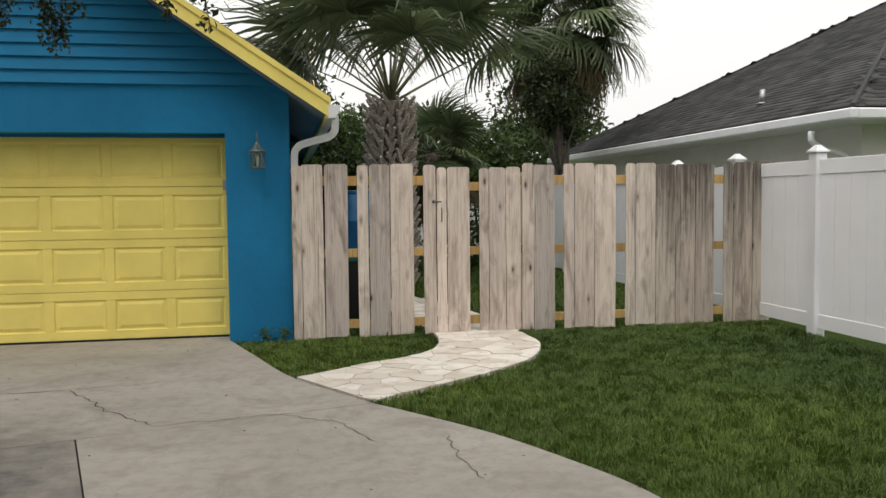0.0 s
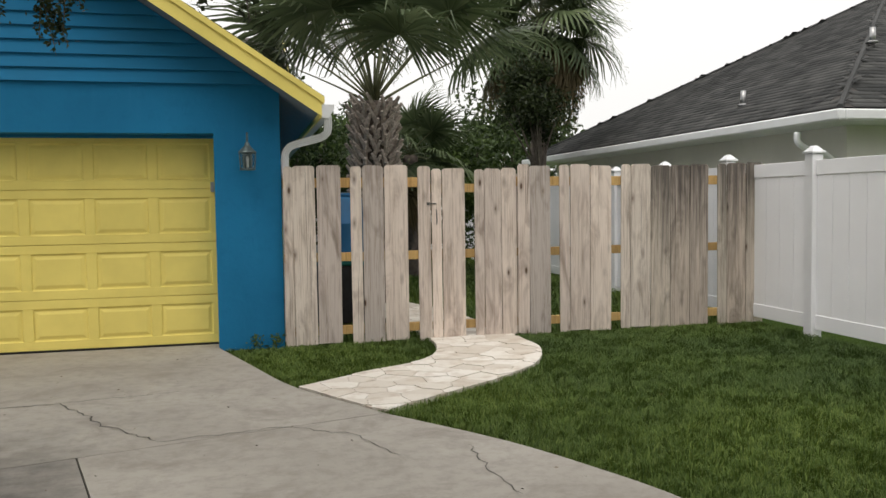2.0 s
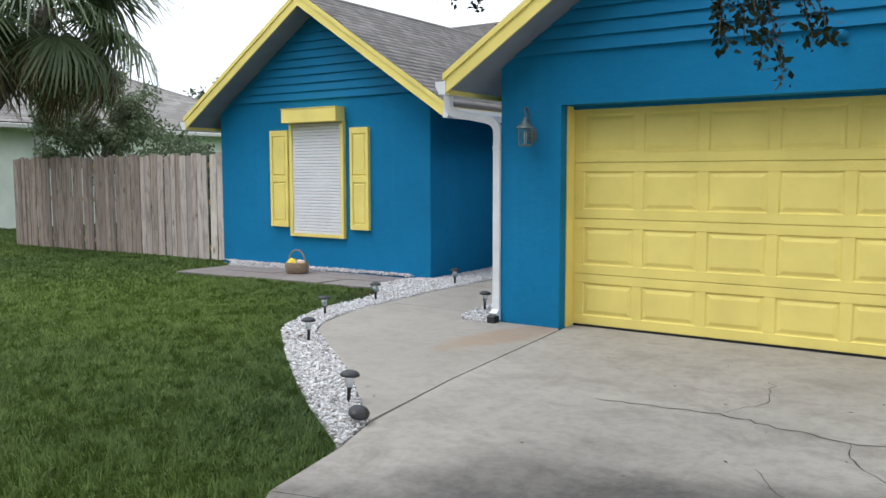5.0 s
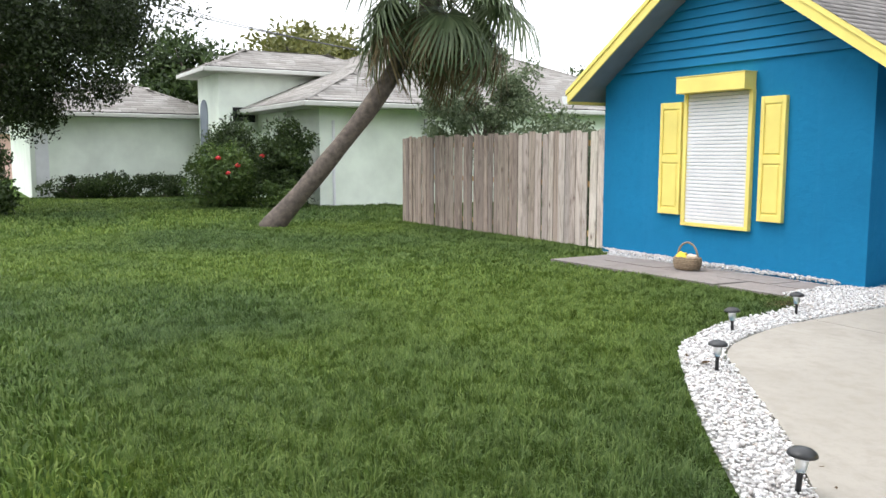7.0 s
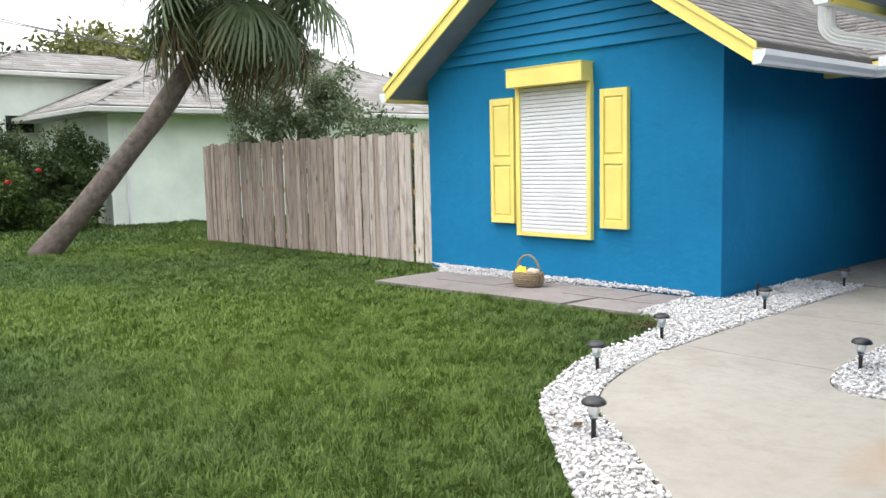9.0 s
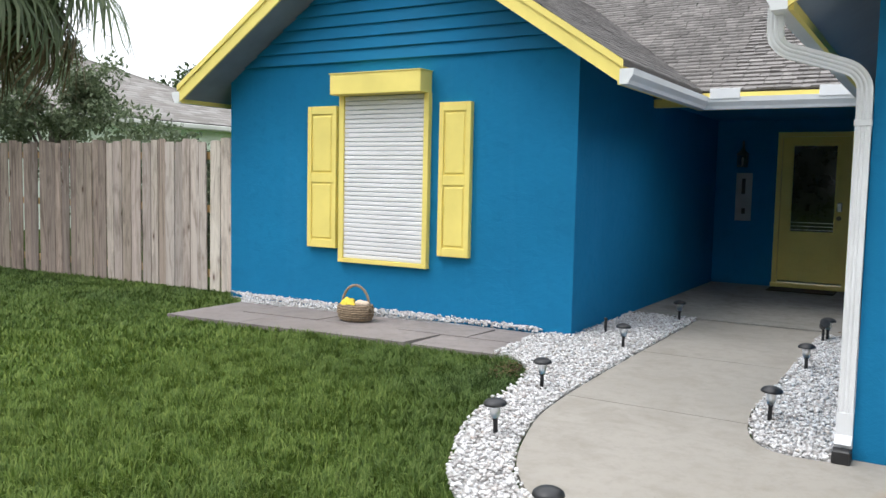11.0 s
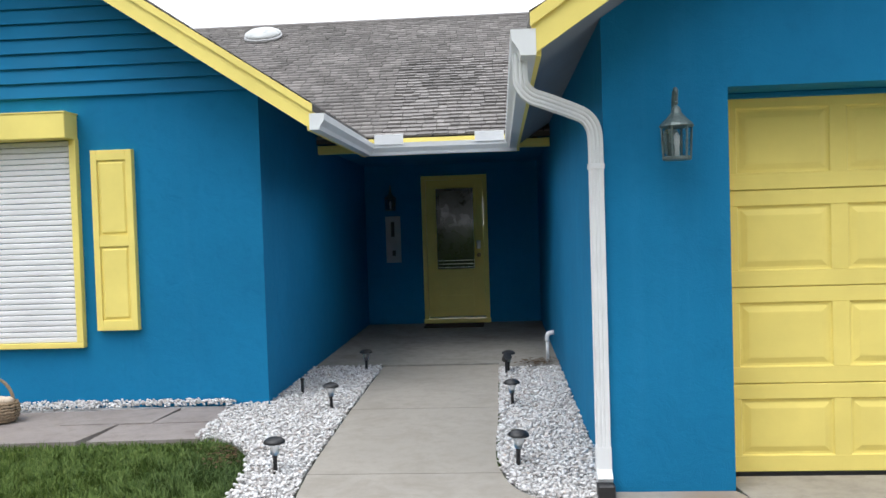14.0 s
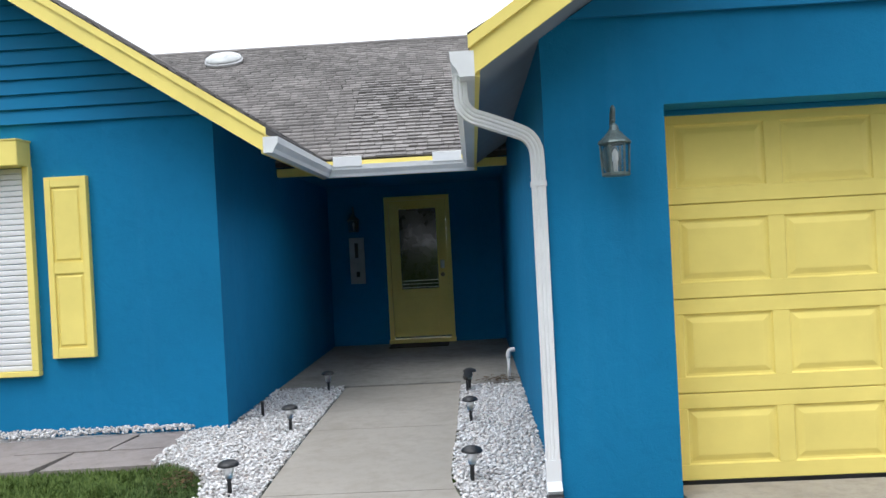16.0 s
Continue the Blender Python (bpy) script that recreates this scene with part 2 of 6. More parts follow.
SLAT_WHITE = plain("white_shutter_slat", (0.77, 0.76, 0.77), 0.45, 0.0, 0.05, 3.0)
PINE = fence_wood("weathered_pine", (0.68, 0.60, 0.54), (0.47, 0.385, 0.325), (0.25, 0.19, 0.155), 0.30)
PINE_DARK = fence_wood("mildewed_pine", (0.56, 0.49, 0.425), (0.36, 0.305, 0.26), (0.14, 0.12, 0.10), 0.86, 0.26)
PINE_OLD = fence_wood("grey_brown_old_pine", (0.40, 0.325, 0.28), (0.25, 0.195, 0.165), (0.11, 0.085, 0.07), 0.62)
PINE_MID = fence_wood("greyed_pine", (0.54, 0.465, 0.42), (0.35, 0.285, 0.245), (0.16, 0.125, 0.105), 0.5)
PINE_RAIL = fence_wood("golden_pine_rail", (0.55, 0.36, 0.15), (0.42, 0.26, 0.10), (0.30, 0.18, 0.07), 0.05)
# DRIVE carries a ragged dark oval; the right slab goes without it
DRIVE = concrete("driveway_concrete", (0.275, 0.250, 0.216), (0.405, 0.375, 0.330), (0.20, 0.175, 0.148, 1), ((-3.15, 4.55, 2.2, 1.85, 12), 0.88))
DRIVE_EVEN = concrete("even_driveway_concrete", (0.275, 0.250, 0.216), (0.405, 0.375, 0.330), (0.20, 0.175, 0.148, 1))
WALK = concrete("walkway_concrete", (0.285, 0.260, 0.224), (0.345, 0.315, 0.275), (0.235, 0.21, 0.175, 1), ((-6.1, 8.55, 0.30, 0.95, -12), 0.7), (0.30, 0.21, 0.14, 1))
PORCH = concrete("porch_concrete", (0.25, 0.235, 0.21), (0.34, 0.32, 0.29), (0.15, 0.135, 0.115, 1))
FLAG = concrete("purple_grey_flagstone", (0.215, 0.185, 0.175), (0.30, 0.262, 0.245), (0.17, 0.145, 0.135, 1))
JOINT = plain("dark_joint", (0.055, 0.050, 0.042), 0.95, 0.0, 0.4, 20.0)
CRACK = plain("crack_dirt", (0.075, 0.068, 0.058), 0.95, 0.0, 0.4, 12.0)
BLACK = plain("black_plastic", (0.018, 0.018, 0.019), 0.45, 0.0, 0.3, 20.0)
BRONZE = plain("verdigris_lantern_metal", (0.11, 0.145, 0.145), 0.42, 0.35, 0.35, 40.0)
STEEL = plain("galvanised_steel", (0.42, 0.42, 0.42), 0.38, 0.9, 0.2, 30.0)
IRON = plain("dark_weathered_steel", (0.14, 0.135, 0.13), 0.5, 0.75, 0.3, 30.0)
BRASS = plain("dull_brass", (0.36, 0.28, 0.14), 0.38, 0.9, 0.2, 30.0)
TEAL = plain("teal_plastic_bin", (0.012, 0.16, 0.145), 0.4, 0.0, 0.15, 5.0)
PANEL_BLUE = plain("panel_blue", (0.013, 0.12, 0.26), 0.5, 0.0, 0.15, 5.0)
PALE_WALL = plain("pale_mint_render", (0.78, 0.84, 0.745), 0.8, 0.0, 0.10, 1.2, 0.2, 50)
CREAM_WALL = plain("cream_render", (0.70, 0.67, 0.62), 0.8, 0.0, 0.08, 1.2, 0.2, 50)
MAT_BROWN = plain("brown_coir", (0.05, 0.035, 0.025), 0.95, 0.0, 0.4, 60.0, 0.6, 200)
WICKER = plain("brown_wicker", (0.26, 0.19, 0.12), 0.7, 0.0, 0.35, 45.0, 0.5, 160)
CLOTH = plain("yellow_cloth", (0.72, 0.56, 0.06), 0.85, 0.0, 0.12, 20.0)
SHELL = plain("cream_shell", (0.62, 0.50, 0.38), 0.6, 0.0, 0.12, 14.0)
PLAQUE = plain("dulled_white_board", (0.42, 0.42, 0.41), 0.6, 0.0, 0.1, 6.0)
DOME = plain("grey_white_dome", (0.40, 0.41, 0.40), 0.3, 0.0, 0.06, 6.0)
SH_OBJ = shingle_mat("grey_shingle", (0.182, 0.173, 0.168), (0.226, 0.214, 0.207), (0.275, 0.262, 0.252), True)
SH_ISL = shingle_mat("grey_shingle_field", (0.182, 0.173, 0.168), (0.226, 0.214, 0.207), (0.275, 0.262, 0.252), False)
SH_DARK = shingle_mat("charcoal_shingle", (0.050, 0.052, 0.053), (0.076, 0.078, 0.078), (0.105, 0.107, 0.105), False)
SH_FAR = shingle_mat("faded_shingle", (0.25, 0.235, 0.22), (0.31, 0.295, 0.28), (0.38, 0.365, 0.35), False)
ROOF_BASE = plain("roofing_felt", (0.075, 0.068, 0.062), 0.95, 0.0, 0.2, 8.0)
BARK_PALM = plain("palm_trunk_bark", (0.115, 0.092, 0.077), 0.95, 0.0, 0.45, 9.0, 1.0, 30)
BARK_OAK = plain("oak_bark", (0.10, 0.085, 0.07), 0.95, 0.0, 0.35, 14.0, 0.9, 40)
BOOT = plain("palm_boot", (0.34, 0.295, 0.255), 0.95, 0.0, 0.4, 30.0, 0.8, 70)
GROUND = grass_ground("turf_ground")
def blade_mat():
    """Lawn blades: green with yellower stretches several steps across and small tufts."""
    m = Mat("grass_blades", 0.65, spec=0.25)
    c = m.ramp(m.island(), [(0.0, (0.040, 0.073, 0.018)), (0.5, (0.077, 0.128, 0.031)), (1.0, (0.140, 0.192, 0.066))])
    c = m.mix(c, m.ramp(m.noise(0.22, 3.0), [(0.38, (0.86, 0.90, 0.90)), (0.60, (1.48, 1.40, 0.95))]), 1.0, "MULTIPLY")
    c = m.mix(c, m.ramp(m.noise(7.0, 4.0, 0.65), [(0.30, (0.86, 0.87, 0.86)), (0.70, (1.12, 1.10, 1.08))]), 1.0, "MULTIPLY")
    m.colour(c)
    tr, ms = m.n.new("ShaderNodeBsdfTranslucent"), m.n.new("ShaderNodeMixShader")
    m.l.new(c, tr.inputs["Color"])
    ms.inputs["Fac"].default_value = 0.25
    m.l.new(m.b.outputs["BSDF"], ms.inputs[1])
    m.l.new(tr.outputs["BSDF"], ms.inputs[2])
    m.l.new(ms.outputs["Shader"], m.n["Material Output"].inputs["Surface"])
    return m.m


BLADES = blade_mat()
OAK_LEAF = leaf_mat("oak_leaf", (0.014, 0.022, 0.009, 1), (0.024, 0.038, 0.013, 1), (0.045, 0.064, 0.020, 1))
DARK_LEAF = leaf_mat("dark_foliage", (0.024, 0.042, 0.015, 1), (0.044, 0.072, 0.023, 1), (0.078, 0.118, 0.036, 1))
MID_LEAF = leaf_mat("mid_foliage", (0.046, 0.082, 0.020, 1), (0.080, 0.132, 0.034, 1), (0.14, 0.20, 0.056, 1))
OLIVE_LEAF = leaf_mat("olive_foliage", (0.085, 0.095, 0.026, 1), (0.13, 0.135, 0.040, 1), (0.18, 0.175, 0.06, 1))
FERN_LEAF = leaf_mat("grey_green_foliage", (0.085, 0.115, 0.070, 1), (0.135, 0.175, 0.105, 1), (0.21, 0.25, 0.16, 1))
FROND = leaf_mat("palm_frond", (0.066, 0.095, 0.048, 1), (0.11, 0.15, 0.078, 1), (0.165, 0.205, 0.118, 1), 0.45)
FROND_DEAD = leaf_mat("dead_palm_frond", (0.08, 0.062, 0.036, 1), (0.13, 0.098, 0.055, 1), (0.18, 0.14, 0.08, 1), 0.8)
PETIOLE = plain("frond_stalk", (0.14, 0.15, 0.075), 0.6, 0.0, 0.2, 10.0)
FLOWER = plain("red_flower", (0.55, 0.02, 0.02), 0.6, 0.0, 0.15, 20.0)


def stone_mat(name, per_object):
    m = Mat(name, 0.75, spec=0.35)
    rnd = m.random() if per_object else m.island()
    c = m.ramp(rnd, [(0.0, (0.42, 0.39, 0.37)), (0.3, (0.61, 0.59, 0.58)), (0.75, (0.72, 0.71, 0.71)), (0.94, (0.82, 0.82, 0.82)), (1.0, (0.56, 0.48, 0.42))])
    c = m.mix(c, m.ramp(m.noise(45.0, 5.0), [(0.3, (0.82, 0.81, 0.80)), (0.7, (1.05, 1.05, 1.05))]), 1.0, "MULTIPLY")
    m.colour(c).bump(m.noise(120.0, 4.0), 0.3, 0.003)
    return m.m


STONE_OBJ, STONE_ISL = stone_mat("white_marble_chip", True), stone_mat("white_marble_chips", False)


def paver_mat():
    m = Mat("cream_paver", 0.8, spec=0.3)
    c = m.ramp(m.random(), [(0.0, (0.56, 0.50, 0.43)), (0.5, (0.66, 0.61, 0.54)), (1.0, (0.74, 0.70, 0.64))])
    n = m.noise(5.0, 7.0, 0.65)
    c = m.mix(c, (0.44, 0.35, 0.27, 1), m.ramp(n, [(0.48, (0, 0, 0)), (0.70, (0.75, 0.75, 0.75))]))
    m.colour(c).bump(m.noise(40.0, 6.0), 0.4, 0.006)
    return m.m


PAVER = paver_mat()
GRAVEL_BED = plain("gravel_bed_base", (0.46, 0.45, 0.44), 0.95, 0.0, 0.35, 30.0, 0.8, 60)


def glass_mat(name, tint, rough=0.02):
    m = Mat(name, rough)
    m.b.inputs["Transmission Weight"].default_value = 1.0
    m.b.inputs["IOR"].default_value = 1.45
    m.b.inputs["Base Color"].default_value = tint
    return m.m


GLASS = bpy.data.materials.new("thin_clear_glass")
GLASS.use_nodes = True
gn, gl = GLASS.node_tree.nodes, GLASS.node_tree.links
thin, shine, both = gn.new("ShaderNodeBsdfTransparent"), gn.new("ShaderNodeBsdfGlossy"), gn.new("ShaderNodeMixShader")
thin.inputs["Color"].default_value = (0.86, 0.90, 0.90, 1)
shine.inputs["Roughness"].default_value = 0.04
both.inputs["Fac"].default_value = 0.08
gl.new(thin.outputs["BSDF"], both.inputs[1])
gl.new(shine.outputs["BSDF"], both.inputs[2])
gl.new(both.outputs["Shader"], gn["Material Output"].inputs["Surface"])
FROST = glass_mat("frosted_lens", (0.85, 0.87, 0.88, 1), 0.35)
DARK_GLASS = plain("dark_door_glass", (0.012, 0.014, 0.016), 0.06, 0.0, 0.3, 8.0)


# ---- mesh helpers ----
def box(bm, x0, x1, y0, y1, z0, z1, m=None, bevel=0.0):
    before = set(bm.verts)
    r = bmesh.ops.create_cube(bm, size=1.0)
    mat = Matrix.Translation(((x0 + x1) / 2, (y0 + y1) / 2, (z0 + z1) / 2)) @ Matrix.Diagonal((x1 - x0, y1 - y0, z1 - z0, 1))
    bmesh.ops.transform(bm, matrix=mat, verts=r["verts"])
    if bevel:
        es = {e for v in r["verts"] for e in v.link_edges}
        bmesh.ops.bevel(bm, geom=list(es), offset=bevel, segments=1, affect="EDGES", profile=0.5)
    if m is not None:
        bmesh.ops.transform(bm, matrix=m, verts=[v for v in bm.verts if v not in before])


def cyl(bm, r0, r1, z0, z1, seg=16, m=None, caps=True):
    r = bmesh.ops.create_cone(bm, cap_ends=caps, segments=seg, radius1=r0, radius2=r1, depth=z1 - z0)
    mat = Matrix.Translation((0, 0, (z0 + z1) / 2))
    bmesh.ops.transform(bm, matrix=(m @ mat) if m is not None else mat, verts=r["verts"])


def ball(bm, r, centre, scale=(1, 1, 1), sub=2):
    v = bmesh.ops.create_icosphere(bm, subdivisions=sub, radius=r)["verts"]
    bmesh.ops.transform(bm, matrix=Matrix.Translation(centre) @ Matrix.Diagonal((*scale, 1)), verts=v)


def turned(bm, prof, seg=20, m=None):
    """A turned shape from (radius, height) pairs."""
    rings = []
    for r, z in prof:
        ring = [bm.verts.new((r * math.cos(2 * math.pi * i / seg), r * math.sin(2 * math.pi * i / seg), z)) for i in range(seg)]
        rings.append(ring)
    for a, b in zip(rings, rings[1:]):
        for i in range(seg):
            bm.faces.new((a[i], a[(i + 1) % seg], b[(i + 1) % seg], b[i]))
    bm.faces.new(list(reversed(rings[0])))
    bm.faces.new(rings[-1])
    if m is not None:
        bmesh.ops.transform(bm, matrix=m, verts=[v for ring in rings for v in ring])


def extruded(bm, pts, a, b, axis="z"):
    """A polygon (two coordinates) given depth along the third axis, from a to b."""
    def at(p, h):
        return {"z": (p[0], p[1], h), "y": (p[0], h, p[1]), "x": (h, p[0], p[1])}[axis]
    lo = [bm.verts.new(at(p, a)) for p in pts]
    hi = [bm.verts.new(at(p, b)) for p in pts]
    bm.faces.new(lo)
    bm.faces.new(hi)
    n = len(pts)
    for i in range(n):
        bm.faces.new((lo[i], lo[(i + 1) % n], hi[(i + 1) % n], hi[i]))
    bmesh.ops.recalc_face_normals(bm, faces=bm.faces)


def tube(bm, pts, radius, seg=8, flat=None):
    """A tube through points; radius may be a list; flat gives a rectangular section (half width, half depth) or an outline."""
    pts = [Vector(p) for p in pts]
    n = len(pts)
    rings = []
    for i, p in enumerate(pts):
        d = (pts[min(i + 1, n - 1)] - pts[max(i - 1, 0)]).normalized()
        ref = Vector((0, 1, 0)) if abs(d.y) < 0.9 else Vector((0, 0, 1))
        u = d.cross(ref).normalized()
        v = u.cross(d).normalized()
        r = radius[i] if isinstance(radius, (list, tuple)) else radius
        if flat and len(flat) > 2:
            ring = [bm.verts.new(p + u * a + v * b) for a, b in flat]
        elif flat:
            c = [(-flat[0], -flat[1]), (flat[0], -flat[1]), (flat[0], flat[1]), (-flat[0], flat[1])]
            ring = [bm.verts.new(p + u * a + v * b) for a, b in c]
        else:
            ring = [bm.verts.new(p + (u * math.cos(2 * math.pi * k / seg) + v * math.sin(2 * math.pi * k / seg)) * r) for k in range(seg)]
        rings.append(ring)
    k = len(rings[0])
    for a, b in zip(rings, rings[1:]):
        for i in range(k):
            bm.faces.new((a[i], a[(i + 1) % k], b[(i + 1) % k], b[i]))
    bm.faces.new(list(reversed(rings[0])))
    bm.faces.new(rings[-1])


def finish(name, bm, material, smooth=False):
    me = bpy.data.meshes.new(name)
    bmesh.ops.recalc_face_normals(bm, faces=bm.faces)
    bm.to_mesh(me)
    bm.free()
    me.materials.append(material)
    if smooth:
        me.polygons.foreach_set("use_smooth", [True] * len(me.polygons))
    return me


def part(name, bm, material, parent, label="", smooth=False, at=None):
    ob = new(name, finish(name, bm, material, smooth))
    ob.parent = parent
    if at is not None:
        ob.matrix_basis = at
    if label:
        ob["label"] = label
    return ob


def piece(name, me, parent, m):
    ob = new(name, me)
    ob.parent = parent
    ob.matrix_basis = m
    return ob


def thing(name, label, category, m=None, group="", kind=""):
    ob = tagged(new(name), label, category, group, kind)
    if m is not None:
        ob.matrix_basis = m
    return ob


def solid(name, bm, material, label, category, kind="", smooth=False, group=""):
    return tagged(new(name, finish(name, bm, material, smooth)), label, category, group, kind)


def np_mesh(name, verts, faces, material, smooth=False):
    """A mesh from arrays: verts (n, 3), faces (m, k)."""
    me = bpy.data.meshes.new(name)
    verts, faces = np.asarray(verts, np.float32), np.asarray(faces, np.int32)
    k = faces.shape[1]
    me.vertices.add(len(verts))
    me.vertices.foreach_set("co", verts.ravel())
    me.loops.add(faces.size)
    me.loops.foreach_set("vertex_index", faces.ravel())
    me.polygons.add(len(faces))
    me.polygons.foreach_set("loop_start", np.arange(0, faces.size, k, dtype=np.int32))
    me.materials.append(material)
    me.update(calc_edges=True)
    if smooth:
        me.polygons.foreach_set("use_smooth", [True] * len(me.polygons))
    return me


def inside(poly, x, y):
    """Which of the points lie in the polygon."""
    x, y = np.asarray(x), np.asarray(y)
    hit = np.zeros(x.shape, bool)
    n = len(poly)
    for i in range(n):
        (x0, y0), (x1, y1) = poly[i], poly[(i + 1) % n]
        if y0 == y1:
            continue
        hit ^= ((y0 > y) != (y1 > y)) & (x < (x1 - x0) * (y - y0) / (y1 - y0) + x0)
    return hit


def clipped(poly, nx, ny, d):
    """The part of a polygon where nx * x + ny * y <= d."""
    out = []
    for i, p in enumerate(poly):
        q = poly[(i + 1) % len(poly)]
        a, b = nx * p[0] + ny * p[1] - d, nx * q[0] + ny * q[1] - d
        if a <= 0:
            out.append(p)
        if a * b < 0:
            s = a / (a - b)
            out.append((p[0] + s * (q[0] - p[0]), p[1] + s * (q[1] - p[1])))
    return out


def smooth_line(pts, steps=4):
    """Catmull-Rom points through a line of points."""
    out = []
    for i in range(len(pts) - 1):
        p0, p1, p2, p3 = (np.array(pts[max(i - 1, 0)]), np.array(pts[i]), np.array(pts[i + 1]), np.array(pts[min(i + 2, len(pts) - 1)]))
        for k in range(steps):
            t = k / steps
            out.append(tuple(0.5 * (2 * p1 + (p2 - p0) * t + (2 * p0 - 5 * p1 + 4 * p2 - p3) * t * t + (3 * p1 - p0 - 3 * p2 + p3) * t ** 3)))
    out.append(tuple(pts[-1]))
    return out


# ---- plan ----
GX0, GX1, GY = -6.49, -0.33, 9.19          # garage front wall
OX0, OX1, OZ = -5.842, -0.976, 2.13        # garage opening
WX0, WX1, WY = -13.32, -9.02, 11.545       # wing front wall
BACK_Y = 16.89                             # porch back wall
EAVE_Y, EAVE_Z = 13.74, 2.42               # porch eave
SLOPE, MAIN_SLOPE = 0.662, 0.502
GC, GHALF, GEAVE = -3.40, 3.47, 2.45       # garage roof: middle, half width, height of the roof's edge
WC, WHALF, WEAVE = -11.08, 2.61, 2.42      # wing roof
GFRONT, WFRONT = 8.74, 11.09               # front edges of the two gables
FENCE_Y = 9.11

drive_right = smooth_line([(-0.97, 9.19), (-0.68, 8.2), (-0.35, 7.14), (0.19, 6.17), (0.77, 5.30), (1.10, 4.62), (1.28, 4.13), (1.36, 3.6), (1.40, 2.6), (1.40, -9.0)])
walk_inner = smooth_line([(-5.42, 5.82), (-5.72, 6.10), (-6.34, 6.70), (-6.90, 7.16), (-7.38, 7.55), (-7.68, 7.80), (-7.88, 8.07), (-8.02, 8.40), (-8.18, 9.0), (-8.24, 9.7), (-8.27, 10.8), (-8.30, 13.26)])
bed_outer = smooth_line([(-5.26, 5.36), (-5.58, 5.60), (-6.02, 5.92), (-6.86, 6.60), (-7.60, 7.26), (-7.98, 7.62), (-8.18, 7.92), (-8.40, 8.40), (-8.56, 8.95), (-8.62, 9.45), (-8.78, 10.08), (-9.10, 10.46)])
bed_right = smooth_line([(-7.10, 13.05), (-7.10, 11.0), (-7.11, 9.95), (-7.07, 9.53), (-6.99, 9.25), (-6.85, 9.09), (-6.66, 9.07), (-6.50, 9.10)])
joint_a, joint_b = (-5.12, 4.72), (0.18, 6.15)
garage_slab = [(OX0, 9.452), (OX1, 9.452)] + [p for p in drive_right if p[1] > 6.17] + [joint_b, joint_a, (-5.26, 5.36), (-5.42, 5.82), (-5.60, 6.98), (-5.80, 9.08)]
low_right = [p for p in drive_right if p[1] <= 6.17]
joint_low = (1.2, -5.2)
right_slab = [(-1.67, 5.65), joint_b] + low_right[1:-1] + [(1.40, -5.2), joint_low]
left_slab = [joint_a, (-1.672, 5.646), (1.198, -5.2), (1.198, -9.0), (-5.0, -9.0), (-5.04, 4.60)]
walkway = [(-5.60, 6.98), (-5.43, 5.82)] + walk_inner[1:] + [(-7.10, 13.26)] + bed_right + [(-6.50, 9.19), (-5.842, 9.19), (-5.80, 9.08)]
left_bed = bed_outer + [(-9.26, 10.43), (-9.32, 11.42), (-12.80, 11.18), (-13.0, 11.40), (WX0, WY), (WX1, WY), (WX1, 13.26), (-8.30, 13.26)] + list(reversed(walk_inner))
right_bed = bed_right + [(GX0, GY), (GX0, 13.05)]
patio = [(-12.80, 10.14), (-9.20, 10.40), (-9.30, 11.42), (-12.82, 11.20)]
path_left = smooth_line([(-0.33, 7.12), (0.26, 7.56), (0.68, 7.80), (0.97, 8.15), (1.13, 8.72), (1.12, 9.6), (0.85, 11.0), (0.45, 12.6), (0.30, 15.0)])
path_right = smooth_line([(0.19, 6.18), (0.67, 6.55), (1.33, 7.05), (1.78, 7.54), (2.04, 8.15), (2.07, 8.62), (2.05, 9.6), (1.85, 11.2), (1.45, 12.8), (1.30, 15.0)])
paver_path = path_left + list(reversed(path_right))
house_base = [(WX0, WY), (WX1, WY), (WX1, 13.3), (GX0, 13.3), (GX0, GY), (GX1, GY), (GX1, 22), (WX0, 22)]

# ---- ground ----
bm = bmesh.new()
bmesh.ops.create_grid(bm, x_segments=60, y_segments=60, size=400)
for v in bm.verts:
    v.co.z = -0.035
solid("ground", bm, GROUND, "turf ground under the mown green lawn", "ground", "structure")


def slab(name, poly, z0, z1, material, label, category, parent=None, bevel=0.008):
    bm = bmesh.new()
    extruded(bm, poly, z0, z1)
    if parent is None:
        return solid(name, bm, material, label, category, "structure")
    return part(name, bm, material, parent, label)


def shrink(poly, d):
    """Moves the corners of a polygon inwards by about d."""
    c = np.array(poly, float)
    area = np.sum(c[:, 0] * np.roll(c[:, 1], -1) - np.roll(c[:, 0], -1) * c[:, 1])
    t = np.roll(c, -1, 0) - np.roll(c, 1, 0)
    n = np.stack([-t[:, 1], t[:, 0]], 1) / (np.linalg.norm(t, axis=1, keepdims=True) + 1e-9)
    return [tuple(p) for p in c + n * d * (1 if area > 0 else -1)]


driveway = thing("driveway", "cracked pale grey concrete driveway before the garage", "driveway", kind="structure")
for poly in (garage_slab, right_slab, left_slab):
    slab("slab", shrink(poly, 0.004), -0.12, 0.0, DRIVE_EVEN if poly is right_slab else DRIVE, "", "", driveway)
slab("joint", [(-5.6, 9.3), (-1.1, 9.3), (-0.5, 7.2), (0.1, 6.2), (1.2, 3.9), (1.3, -8.9), (-4.95, -8.9), (-5.05, 4.7), (-5.4, 6.0)], -0.14, -0.02, JOINT, "dirt-filled joint between slabs", "", driveway)


